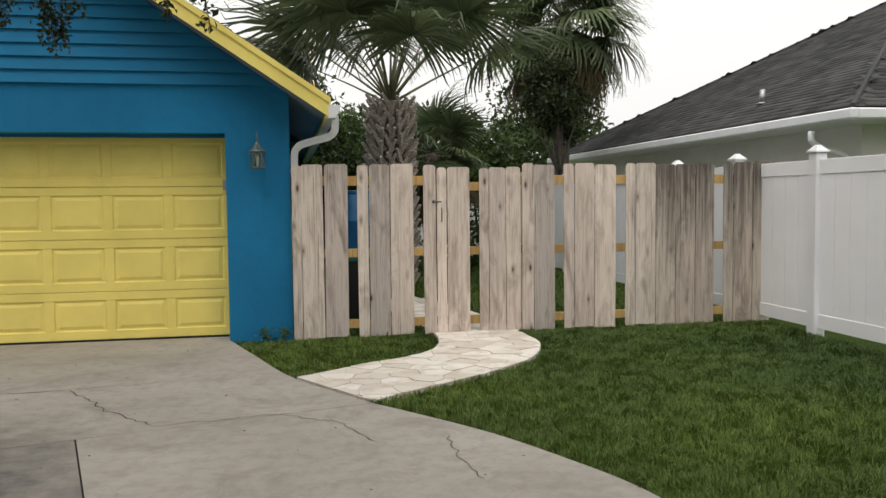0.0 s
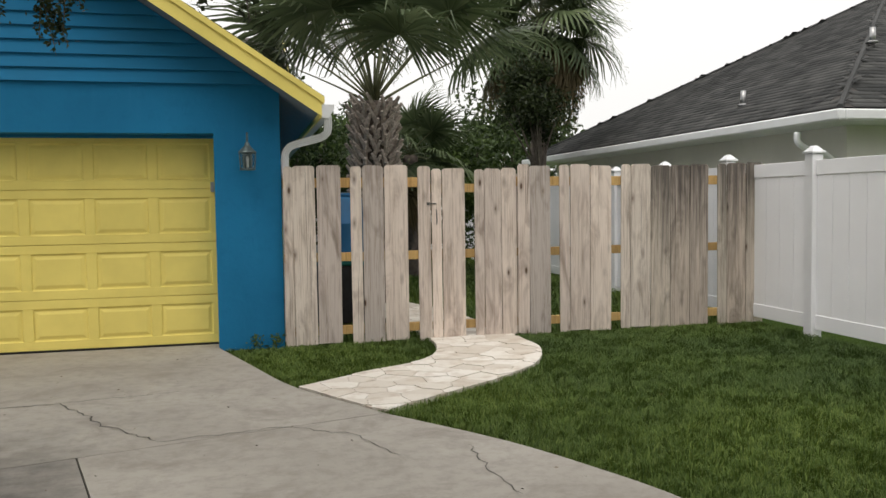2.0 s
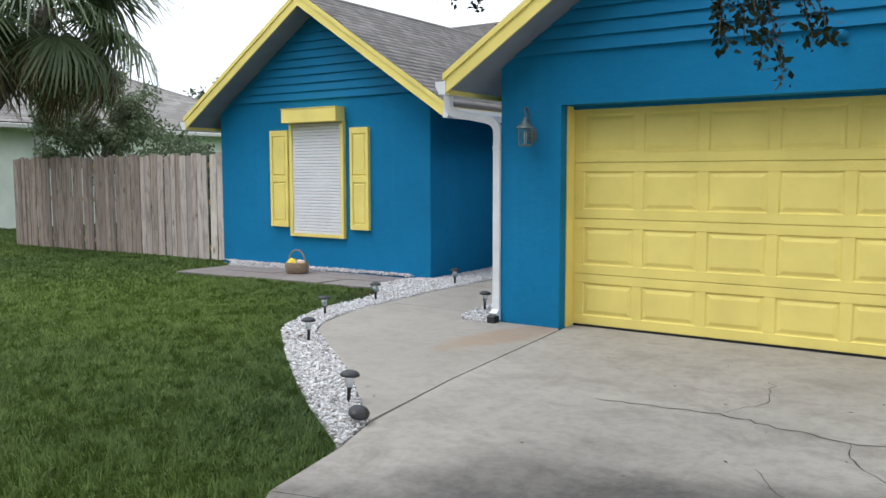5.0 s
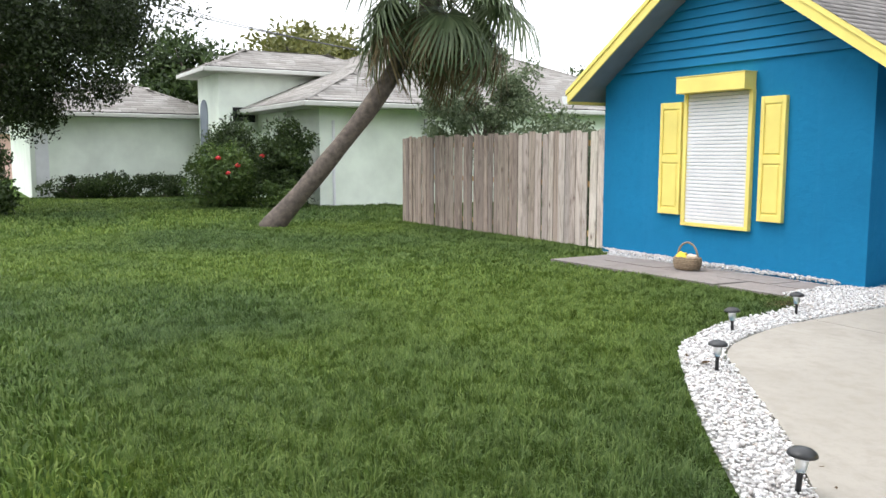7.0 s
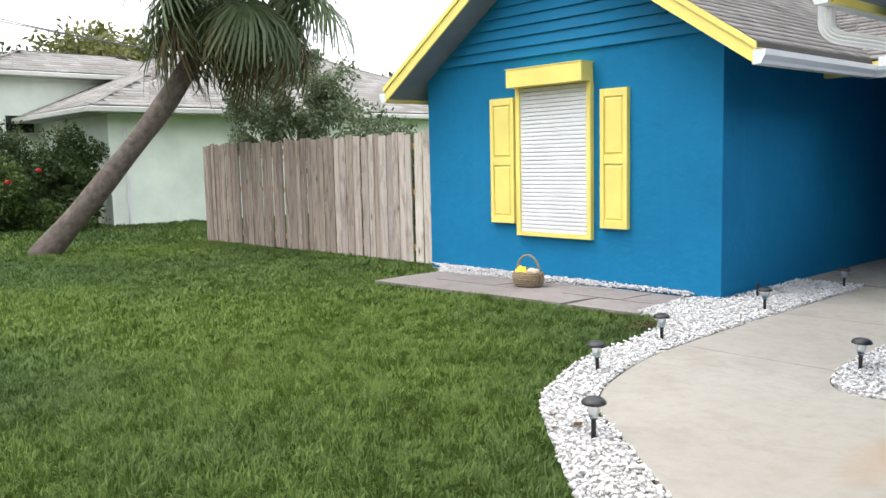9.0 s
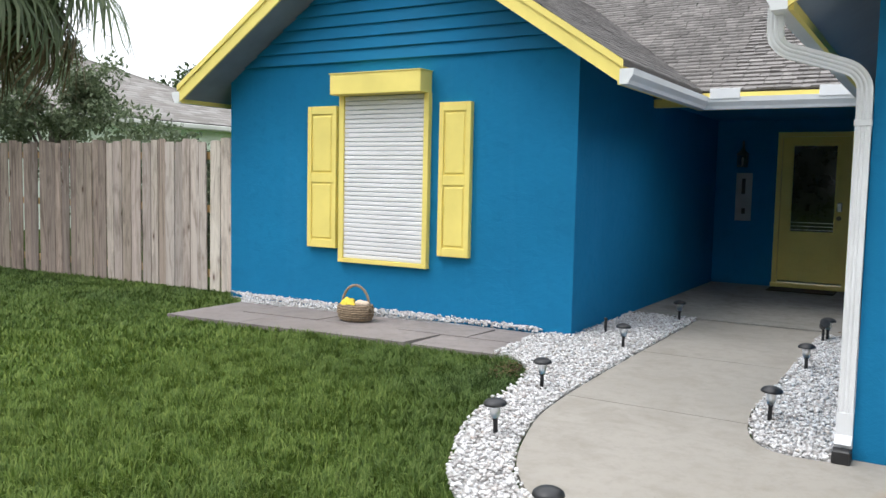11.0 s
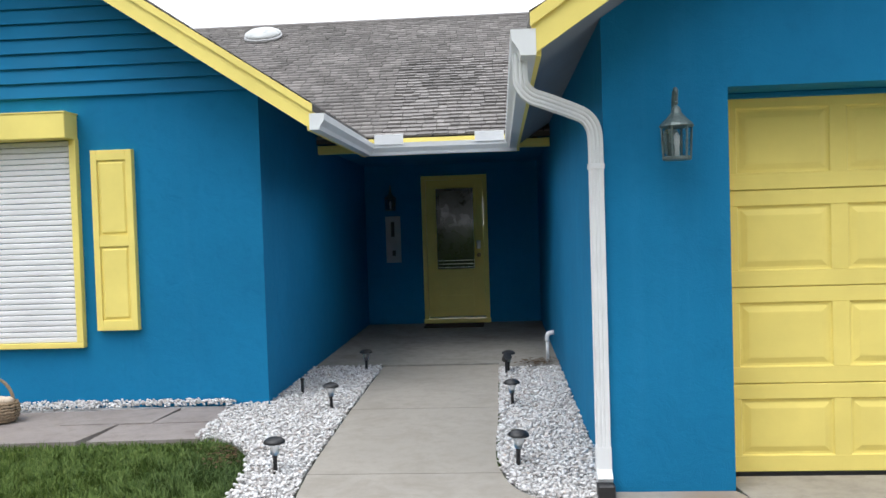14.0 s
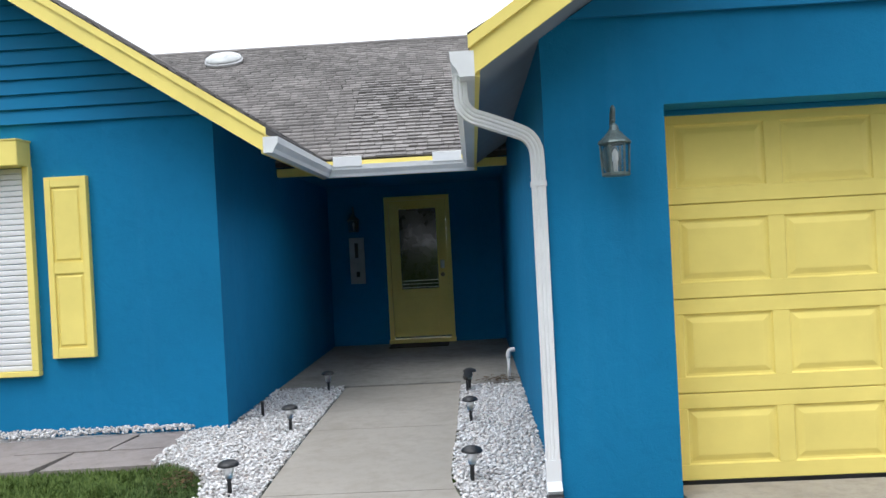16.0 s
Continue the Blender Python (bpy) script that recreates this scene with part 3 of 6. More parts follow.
def crack(points, width, parent, seed=0):
    rng = random.Random(seed)
    fine = []
    for a, b in zip(points, points[1:]):
        a, b = Vector(a), Vector(b)
        n = max(2, int((b - a).length / 0.06))
        side = Vector((-(b - a).y, (b - a).x)).normalized()
        for k in range(n):
            fine.append(a.lerp(b, k / n) + side * rng.gauss(0, 0.008 + 0.006 * (k > 0)))
    fine.append(Vector(points[-1]))
    bm = bmesh.new()
    left, right = [], []
    for i, p in enumerate(fine):
        d = (fine[min(i + 1, len(fine) - 1)] - fine[max(i - 1, 0)]).normalized()
        w = width * rng.uniform(0.35, 1.0) * (0.3 if i in (0, len(fine) - 1) else 1)
        left.append(bm.verts.new((p.x - d.y * w, p.y + d.x * w, 0.0025)))
        right.append(bm.verts.new((p.x + d.y * w, p.y - d.x * w, 0.0025)))
    for i in range(len(fine) - 1):
        bm.faces.new((left[i], right[i], right[i + 1], left[i + 1]))
    return part("crack", bm, CRACK, parent, "thin dark crack in the concrete")


for k, pts in enumerate([
    [(-4.52, 7.08), (-3.74, 7.17), (-2.99, 7.01), (-2.05, 7.10), (-1.66, 6.40), (-1.26, 5.87)],
    [(-2.99, 7.01), (-2.90, 6.7), (-2.67, 6.36)], [(-3.74, 7.17), (-3.55, 7.6), (-3.66, 8.20)],
    [(0.53, 5.28), (0.5, 4.8), (0.56, 4.41)], [(-2.05, 7.10), (-1.2, 7.25)], [(-0.45, 5.98), (-0.1, 5.7), (0.1, 5.2)],
    [(-1.27, 5.86), (-0.4, 6.0)], [(-3.3, 6.3), (-3.05, 5.9)]]):
    crack(pts, 0.008 if k == 0 else 0.005, driveway, k)

walk_path = thing("walkway", "pale concrete walkway curving to the porch", "walkway", kind="structure")
for y0, y1 in ((5.0, 9.55), (9.55, 11.28), (11.28, 13.27)):
    poly = clipped(clipped(walkway, 0, 1, y1), 0, -1, -y0)
    slab("slab", shrink(poly, 0.005), -0.12, 0.004, WALK, "", "", walk_path)
slab("joint", shrink(walkway, 0.03), -0.14, -0.010, JOINT, "dark joint between walkway slabs", "", walk_path)
slab("porch_floor", [(WX1, 13.30), (-8.30, 13.30), (-7.10, 13.30), (-7.10, 13.06), (GX0, 13.06), (GX0, BACK_Y), (WX1, BACK_Y)], -0.12, 0.012, PORCH, "dark-blotched grey concrete porch floor", "floor")

flagstones = thing("patio", "purplish grey flagstones below the shuttered window", "patio", kind="structure")
rng = random.Random(4)
for row, cuts in ((0, (0.0, 0.27, 0.52, 0.79, 1.0)), (1, (0.0, 0.14, 0.40, 0.66, 0.86, 1.0))):
    a0, a1 = np.array(patio[0]), np.array(patio[1])
    b0, b1 = np.array(patio[3]), np.array(patio[2])
    for u, v in zip(cuts, cuts[1:]):
        def at(s, h):
            return (a0 + (a1 - a0) * s) * (1 - h) + (b0 + (b1 - b0) * s) * h
        h0, h1 = (0.0, 0.5) if row == 0 else (0.5, 1.0)
        sk = 0.035 + rng.uniform(-0.02, 0.03)
        quad = [tuple(at(u + (sk if u > 0 else 0) * (h - 0.5), h)) if s == 0 else tuple(at(v + (sk if v < 1 else 0) * (h - 0.5), h)) for s, h in ((0, h0), (1, h0), (1, h1), (0, h1))]
        bm = bmesh.new()
        extruded(bm, shrink(quad, rng.uniform(0.007, 0.012)), -0.06, 0.010 + rng.uniform(-0.005, 0.007))
        ob = part("flagstone", bm, FLAG, flagstones)

# ---- walls of the house ----
house = thing("house", "bright blue stucco house with yellow trim and grey shingle roof", "house")


def ring_wall(bm, x0, x1, z0, z1, y0, y1, hole=None):
    """A wall along x with a thickness, and an opening (hx0, hx1, hz0, hz1) through it."""
    if hole is None:
        box(bm, x0, x1, y0, y1, z0, z1)
        return
    hx0, hx1, hz0, hz1 = hole
    box(bm, x0, hx0, y0, y1, z0, z1)
    box(bm, hx1, x1, y0, y1, z0, z1)
    box(bm, hx0, hx1, y0, y1, hz1, z1)
    if hz0 > z0:
        box(bm, hx0, hx1, y0, y1, z0, hz0)
    bmesh.ops.remove_doubles(bm, verts=bm.verts, dist=0.0005)


bm = bmesh.new()
ring_wall(bm, GX0, GX1, -0.1, 2.64, GY, GY + 0.36, (OX0, OX1, -0.1, OZ))
part("garage_front_wall", bm, BLUE, house)
bm = bmesh.new()
box(bm, GX0, GX0 + 0.2, GY + 0.36, 18.0, -0.1, 2.75)
part("garage_side_wall", bm, BLUE, house)
bm = bmesh.new()
box(bm, GX1 - 0.2, GX1, GY + 0.36, 20.0, -0.1, 2.75)
part("garage_side_wall", bm, BLUE, house)
bm = bmesh.new()
ring_wall(bm, WX0, WX1, -0.1, 2.645, WY, WY + 0.2, (-11.64, -10.62, 0.57, 2.28))
part("wing_front_wall", bm, BLUE, house)
bm = bmesh.new()
box(bm, WX1 - 0.2, WX1, WY + 0.2, BACK_Y, -0.1, 2.6)
part("wing_side_wall", bm, BLUE, house)
bm = bmesh.new()
box(bm, WX0, WX0 + 0.2, WY + 0.2, 22.0, -0.1, 2.6)
part("wing_side_wall", bm, BLUE, house)
bm = bmesh.new()
ring_wall(bm, WX1 - 0.2, GX0, -0.1, 2.6, BACK_Y, BACK_Y + 0.2, (-8.17, -7.25, -0.1, 2.15))
part("porch_back_wall", bm, BLUE, house)
bm = bmesh.new()
box(bm, WX1, GX0, EAVE_Y + 0.13, BACK_Y, 2.345, 2.357)
part("porch_ceiling", bm, BLUE_BOARD, house)
bm = bmesh.new()
box(bm, WX1 + 0.003, GX0 - 0.003, EAVE_Y + 0.022, EAVE_Y + 0.127, 2.27, 2.357)
part("porch_beam", bm, YELLOW, house)
bm = bmesh.new()
box(bm, OX0 - 0.1, OX1 + 0.1, 11.0, 11.1, -0.1, 2.6)
part("garage_inner_wall", bm, BLUE_BOARD, house)


def lap_siding(cx, half, edge_z, y, x0, x1, z0, rise):
    """Horizontal boards that fill a gable, each a tilted plank cut to the rake."""
    z = z0
    top = edge_z + SLOPE * half
    while z < top - 0.25:
        za, zb = z, min(z + rise, top - 0.22)
        def reach(h):
            w = half - (h + 0.20 - edge_z) / SLOPE
            return max(cx - w, x0), min(cx + w, x1)
        la, ra = reach(za)
        lb, rb = reach(zb)
        bm = bmesh.new()
        f = [bm.verts.new(p) for p in ((la, y - 0.034, za + 0.006), (ra, y - 0.034, za + 0.006), (rb, y - 0.004, zb + 0.01), (lb, y - 0.004, zb + 0.01))]
        k = [bm.verts.new((v.co.x, y + 0.06, v.co.z)) for v in f]
        bm.faces.new(f)
        bm.faces.new(k)
        for i in range(4):
            bm.faces.new((f[i], f[(i + 1) % 4], k[(i + 1) % 4], k[i]))
        part("siding_board", bm, BLUE_BOARD, house)
        z += rise


lap_siding(GC, GHALF, GEAVE, GY, GX0, GX1, 2.605, 0.1285)
lap_siding(WC, WHALF, WEAVE, WY, WX0, WX1, 2.622, 0.125)


def gable_roof(cx, half, edge_z, y0, y1, name):
    """Deck, rake boards, eave boards and soffits of a roof with its ridge along y."""
    top = edge_z + SLOPE * half
    roof = None
    for s in (-1, 1):
        bm = bmesh.new()
        e, a = (cx + s * half, edge_z), (cx, top)
        extruded(bm, [e, a, (a[0], a[1] - 0.05), (e[0], e[1] - 0.05)], y0 + 0.022, y1, "y")
        deck = part("roof", bm, ROOF_BASE, house, "grey asphalt shingle roof slope")
        roof = (roof or []) + [deck]
        bm = bmesh.new()
        extruded(bm, [(e[0], e[1] - 0.012), (a[0], a[1] - 0.012), (a[0], a[1] - 0.20), (cx + s * (half - 0.004), edge_z - 0.197)], y0, y0 + 0.022, "y")
        part("rake_board", bm, YELLOW, house, "yellow painted rake board")
        bm = bmesh.new()
        extruded(bm, [(e[0] + s * 0.006, e[1] - 0.002), (a[0], a[1] + 0.002), (a[0], a[1] - 0.065), (e[0] + s * 0.006, e[1] - 0.065)], y0 - 0.016, y0, "y")
        part("rake_trim", bm, YELLOW, house, "narrow yellow trim along the rake")
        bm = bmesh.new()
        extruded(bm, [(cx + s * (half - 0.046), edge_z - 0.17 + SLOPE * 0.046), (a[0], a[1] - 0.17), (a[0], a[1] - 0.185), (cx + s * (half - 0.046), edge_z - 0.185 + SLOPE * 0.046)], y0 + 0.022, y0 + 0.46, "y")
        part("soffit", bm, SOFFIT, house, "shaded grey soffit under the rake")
    return roof


g_roof = gable_roof(GC, GHALF, GEAVE, GFRONT, 18.6, "garage")
w_roof = gable_roof(WC, WHALF, WEAVE, WFRONT, 17.4, "wing")
for s, cx, half, z, y0, y1 in ((-1, GC, GHALF, GEAVE, GFRONT, EAVE_Y + 0.05), (1, GC, GHALF, GEAVE, GFRONT, 18.0), (1, WC, WHALF, WEAVE, WFRONT, EAVE_Y + 0.05), (-1, WC, WHALF, WEAVE, WFRONT, 20.0)):
    wall = {(-1, GC): GX0, (1, GC): GX1, (1, WC): WX1, (-1, WC): WX0}[(s, cx)]
    x = cx + s * half
    bm = bmesh.new()
    box(bm, *sorted((x - s * 0.02, x - s * 0.045)), y0 + 0.023, y1, z - 0.20, z - 0.04)
    part("eave_board", bm, YELLOW, house, "yellow eave board")
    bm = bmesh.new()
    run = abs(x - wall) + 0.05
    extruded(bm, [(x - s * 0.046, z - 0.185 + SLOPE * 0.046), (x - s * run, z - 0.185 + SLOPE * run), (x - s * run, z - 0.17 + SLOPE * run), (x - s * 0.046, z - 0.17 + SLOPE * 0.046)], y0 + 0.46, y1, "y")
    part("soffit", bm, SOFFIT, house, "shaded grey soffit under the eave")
# main roof behind both gables
RIDGE_Y = 18.6
RIDGE_Z = EAVE_Z + MAIN_SLOPE * (RIDGE_Y - EAVE_Y)
bm = bmesh.new()
extruded(bm, [(EAVE_Y - 0.02, EAVE_Z), (RIDGE_Y, RIDGE_Z), (RIDGE_Y + 5.4, EAVE_Z - 0.3), (RIDGE_Y + 5.4, EAVE_Z - 0.36), (RIDGE_Y, RIDGE_Z - 0.06), (EAVE_Y - 0.02, EAVE_Z - 0.05)], WC - 2.6, 0.20, "x")
main_roof = part("roof", bm, ROOF_BASE, house, "main roof of grey asphalt shingles")
bm = bmesh.new()
box(bm, WC + WHALF - 0.05, GC - GHALF + 0.05, EAVE_Y - 0.047, EAVE_Y - 0.021, EAVE_Z - 0.2, EAVE_Z - 0.018)
part("eave_board", bm, YELLOW, house, "yellow board under the porch eave")
bm = bmesh.new()
extruded(bm, [(14.6, 2.4), (RIDGE_Y, RIDGE_Z - 0.08), (23, 2.4)], -0.1, 0.05, "x")
part("end_gable", bm, BLUE_BOARD, house)
bm = bmesh.new()
extruded(bm, [(RIDGE_Y - 3.6, RIDGE_Z - 3.6 * MAIN_SLOPE - 0.19), (RIDGE_Y, RIDGE_Z - 0.19), (RIDGE_Y, RIDGE_Z + 0.005), (RIDGE_Y - 3.6, RIDGE_Z - 3.6 * MAIN_SLOPE + 0.005)], 0.2, 0.22, "x")
part("rake_board", bm, YELLOW, house, "yellow painted rake board")

# ---- gutters and downspouts ----
def gutter(name, x, y0, y1, z, s, label):
    """A white K-style trough along y; s is the side on which it hangs."""
    prof = [(0, 0), (0, -0.125), (0.075, -0.125), (0.085, -0.095), (0.115, -0.05), (0.120, 0.0), (0.112, 0.0), (0.105, -0.045), (0.075, -0.085), (0.068, -0.117), (0.008, -0.117), (0.008, 0)]
    bm = bmesh.new()
    extruded(bm, [(x + s * a, z + b) for a, b in prof], y0, y1, "y")
    g = tagged(new(name), label, "gutter")
    part("trough", bm, WHITE, g)
    bm = bmesh.new()
    cap = [(0, 0), (0, -0.125), (0.075, -0.125), (0.085, -0.095), (0.115, -0.05), (0.120, 0.0)]
    extruded(bm, [(x + s * a, z + b) for a, b in cap], y0 - 0.006, y0 + 0.004, "y")
    part("end_cap", bm, WHITE, g)
    return g


gutter("gutter", GC - GHALF + 0.02, GFRONT + 0.0, EAVE_Y - 0.02, GEAVE - 0.075, -1, "white aluminium gutter along the garage eave")
gutter("gutter", GC + GHALF - 0.02, GFRONT + 0.0, 18.0, GEAVE - 0.075, 1, "white aluminium gutter on the fence side of the garage")
gutter("gutter", WC + WHALF - 0.02, WFRONT + 0.0, EAVE_Y - 0.02, WEAVE - 0.075, 1, "white aluminium gutter along the wing eave")
gutter("gutter", WC - WHALF + 0.02, WFRONT + 0.0, 20.0, WEAVE - 0.075, -1, "white aluminium gutter beside the wooden fence")
bm = bmesh.new()
prof = [(0, 0), (0, -0.125), (0.075, -0.125), (0.085, -0.095), (0.115, -0.05), (0.120, 0.0), (0.112, 0.0), (0.105, -0.045), (0.075, -0.085), (0.068, -0.117), (0.008, -0.117), (0.008, 0)]
extruded(bm, [(EAVE_Y - 0.049 - a, EAVE_Z - 0.075 + b) for a, b in prof], WC + WHALF - 0.02, GC - GHALF + 0.02, "x")
pg = tagged(new("gutter"), "white gutter across the porch eave with splash guards", "gutter")
part("trough", bm, WHITE, pg)
for x0, x1 in ((WC + WHALF + 0.11, WC + WHALF + 0.42), (GC - GHALF - 0.42, GC - GHALF - 0.11)):
    bm = bmesh.new()
    box(bm, x0, x1, EAVE_Y - 0.178, EAVE_Y - 0.168, EAVE_Z - 0.095, EAVE_Z + 0.012, bevel=0.002)
    part("splash_guard", bm, WHITE, pg, "white upright splash guard")


def downspout(name, top, wall_x, y_wall, z_low, label):
    """Fluted white pipe: an outlet below the gutter, two bends and a straight fall."""
    d = tagged(new(name), label, "downspout")
    x, y, z = top
    s = 1 if wall_x > x else -1
    pts = [(x, y, z + 0.03), (x, y, z - 0.09), (x + s * 0.015, y + 0.005, z - 0.14), (x + s * 0.055, y + 0.03, z - 0.175), (x + s * 0.12, y + 0.07, z - 0.195), (wall_x - s * 0.11, y_wall - 0.06, z - 0.235), (wall_x - s * 0.045, y_wall - 0.02, z - 0.265), (wall_x - s * 0.008, y_wall, z - 0.32), (wall_x, y_wall, z - 0.39), (wall_x, y_wall, z - 0.52)]
    pts = smooth_line(pts, 3)
    w, h = 0.037, 0.030
    rim = []
    for (ax, ay), (bx, by) in (((-w, -h), (w, -h)), ((w, -h), (w, h)), ((w, h), (-w, h)), ((-w, h), (-w, -h))):
        for k in range(10):
            t = k / 10
            ins = 0.005 if (k % 3 == 1) else 0.0
            px, py = ax + (bx - ax) * t, ay + (by - ay) * t
            l = math.hypot(px, py)
            rim.append((px * (1 - ins / l), py * (1 - ins / l)))
    bm = bmesh.new()
    tube(bm, pts, 0.04, flat=rim)
    part("elbow", bm, WHITE, d)
    bm = bmesh.new()
    rim = [(wall_x + px, y_wall + py) for px, py in rim]
    extruded(bm, rim, z_low, z - 0.5)
    part("pipe", bm, WHITE, d)
    bm = bmesh.new()
    box(bm, wall_x - w - 0.005, wall_x + w + 0.005, y_wall - h - 0.005, y_wall + h + 0.005, z - 0.535, z - 0.505, bevel=0.002)
    part("seam_band", bm, WHITE, d)
    if z_low > 0.05:
        bm = bmesh.new()
        tube(bm, [(wall_x, y_wall, z_low + 0.12), (wall_x, y_wall, z_low), (wall_x, y_wall - 0.02, z_low - 0.03), (wall_x, y_wall - 0.06, z_low - 0.06)], 0.04, flat=(0.040, 0.033))
        part("shoe", bm, WHITE, d)
        bm = bmesh.new()
        box(bm, wall_x - 0.045, wall_x + 0.045, y_wall - 0.13, y_wall - 0.03, 0.0, 0.075, bevel=0.008)
        part("drain_mouth", bm, BLACK, d, "black plastic drain mouth")
    return d


downspout("downspout", (GC - GHALF - 0.055, GFRONT + 0.16, GEAVE - 0.19), GX0 - 0.042, GY + 0.0, 0.13, "white fluted downspout at the garage corner")
downspout("downspout", (GC + GHALF + 0.055, GFRONT + 0.20, GEAVE - 0.19), GX1 + 0.045, GY + 0.05, 0.02, "white fluted downspout beside the wooden fence")

# ---- garage door ----
door = tagged(new("garage_door"), "closed yellow sectional garage door with raised panels", "garage door")
DY = 9.47
DX0, DX1 = OX0 + 0.014, OX1 - 0.004
SEC = [0.016, 0.515, 1.055, 1.595, 2.135]
PANEL_X, panel_w = -5.775, 0.5985
for k in range(4):
    z0, z1 = SEC[k] + 0.002, SEC[k + 1] - 0.004
    za, zb = z0 + 0.090, z1 - 0.084
    spans = [(PANEL_X + i * panel_w + 0.045, PANEL_X + (i + 1) * panel_w - 0.045) for i in range(8)]
    bm = bmesh.new()
    box(bm, DX0, DX1, DY + 0.016, DY + 0.045, z0, z1)
    box(bm, DX0, DX1, DY, DY + 0.0155, z0, za, bevel=0.003)
    box(bm, DX0, DX1, DY, DY + 0.0155, zb, z1, bevel=0.003)
    stiles = [DX0] + [x for pair in spans for x in pair] + [DX1]
    for xa, xb in zip(stiles[::2], stiles[1::2]):
        box(bm, xa, xb, DY, DY + 0.0155, za, zb)
    sec = part("door_section", bm, DOOR_YELLOW, door)
    for xa, xb in spans:
        bm = bmesh.new()
        rings = []
        for ins, dep in ((0.0, 0.0005), (0.007, 0.011), (0.020, 0.012), (0.052, 0.0015), (0.060, 0.001)):
            rings.append([bm.verts.new((x, DY + dep, z)) for x, z in ((xa + ins, za + ins), (xb - ins, za + ins), (xb - ins, zb - ins), (xa + ins, zb - ins))])
        for a, b in zip(rings, rings[1:]):
            for j in range(4):
                bm.faces.new((a[j], a[(j + 1) % 4], b[(j + 1) % 4], b[j]))
        bm.faces.new(rings[-1])
        part("panel", bm, DOOR_YELLOW, sec)
bm = bmesh.new()
box(bm, OX0 + 0.002, OX1 - 0.002, DY - 0.035, DY - 0.002, OZ - 0.030, OZ - 0.001, bevel=0.004)
part("stop_moulding", bm, BLUE_BOARD, door, "blue painted stop moulding along the header")
bm = bmesh.new()
box(bm, OX0 + 0.001, DX0 - 0.001, GY + 0.125, DY + 0.04, 0.0, OZ - 0.002)
part("jamb", bm, DOOR_YELLOW, door)
bm = bmesh.new()
box(bm, DX0 + 0.004, DX1 - 0.004, DY + 0.020, DY + 0.03, 0.03, OZ - 0.01)
part("backing", bm, DOOR_YELLOW, door)
bm = bmesh.new()
box(bm, DX0, DX1, DY + 0.005, DY + 0.04, -0.08, 0.015)
part("bottom_seal", bm, BLACK, door, "black rubber seal")
bm = bmesh.new()
box(bm, DX1 - 0.045, DX1 - 0.010, DY - 0.05, DY - 0.001, 1.56, 1.66, bevel=0.003)
part("latch", bm, STEEL, door, "small steel latch")

# ---- window with roller shutter ----
window = tagged(new("window_1"), "closed white roller shutter in a yellow window frame", "window", kind="structure")
for x0, x1, z0, z1 in ((-11.69, -11.625, 0.55, 2.27), (-10.63, -10.572, 0.55, 2.27), (-11.69, -10.572, 0.515, 0.56)):
    bm = bmesh.new()
    box(bm, x0, x1, WY - 0.062, WY + 0.03, z0 + (0.012 if z1 > 1 else 0), z1, bevel=0.004)
    part("frame", bm, YELLOW, window)
bm = bmesh.new()
box(bm, -11.695, -10.575, WY - 0.215, WY - 0.001, 2.265, 2.475, bevel=0.006)
hood = part("shutter_box", bm, YELLOW, window, "yellow box for the rolled shutter")
bm = bmesh.new()
box(bm, -11.702, -10.568, WY - 0.222, WY - 0.001, 2.474, 2.484)
part("lid", bm, YELLOW, hood)
n_slat = 36
for k in range(n_slat):
    z0 = 0.562 + k * (2.262 - 0.562) / n_slat
    h = (2.262 - 0.562) / n_slat
    bm = bmesh.new()
    extruded(bm, [(WY - 0.036, z0), (WY - 0.0425, z0 + h * 0.13), (WY - 0.044, z0 + h * 0.45), (WY - 0.0435, z0 + h * 0.79), (WY - 0.038, z0 + h * 0.905), (WY - 0.02, z0 + h * 0.905), (WY - 0.02, z0)], -11.624, -10.631, "x")
    part("slat", bm, SLAT_WHITE, window)


def shutter(x0, x1):
    WYS = WY - 0.018
    sh = tagged(new("window_shutter"), "yellow two-panel wooden shutter fixed to the blue wall", "shutter", "window shutters")
    z0, z1, y = 0.655, 2.168, WYS
    bm = bmesh.new()
    box(bm, x0, x1, y - 0.022, y + 0.0175, z0, z1)
    part("board", bm, YELLOW, sh)
    for a, b in ((x0, x0 + 0.052), (x1 - 0.052, x1)):
        bm = bmesh.new()
        box(bm, a, b, y - 0.040, y - 0.0225, z0, z1, bevel=0.003)
        part("stile", bm, YELLOW, sh)
    for a, b in ((z0, z0 + 0.085), (1.36, 1.455), (z1 - 0.085, z1)):
        bm = bmesh.new()
        box(bm, x0 + 0.052, x1 - 0.052, y - 0.039, y - 0.0225, a, b, bevel=0.003)
        part("rail", bm, YELLOW, sh)
    for a, b in ((z0 + 0.085, 1.36), (1.455, z1 - 0.085)):
        bm = bmesh.new()
        rings = []
        for ins, dep in ((0.0, 0.0), (0.012, 0.0), (0.026, -0.012)):
            rings.append([bm.verts.new((x, y - 0.0235 + dep, z)) for x, z in ((x0 + 0.055 + ins, a + 0.003 + ins), (x1 - 0.055 - ins, a + 0.003 + ins), (x1 - 0.055 - ins, b - 0.003 - ins), (x0 + 0.055 + ins, b - 0.003 - ins))])
        for p, q in zip(rings, rings[1:]):
            for j in range(4):
                bm.faces.new((p[j], p[(j + 1) % 4], q[(j + 1) % 4], q[j]))
        bm.faces.new(rings[-1])
        part("panel", bm, YELLOW, sh)


shutter(-12.12, -11.73)
shutter(-10.45, -10.095)

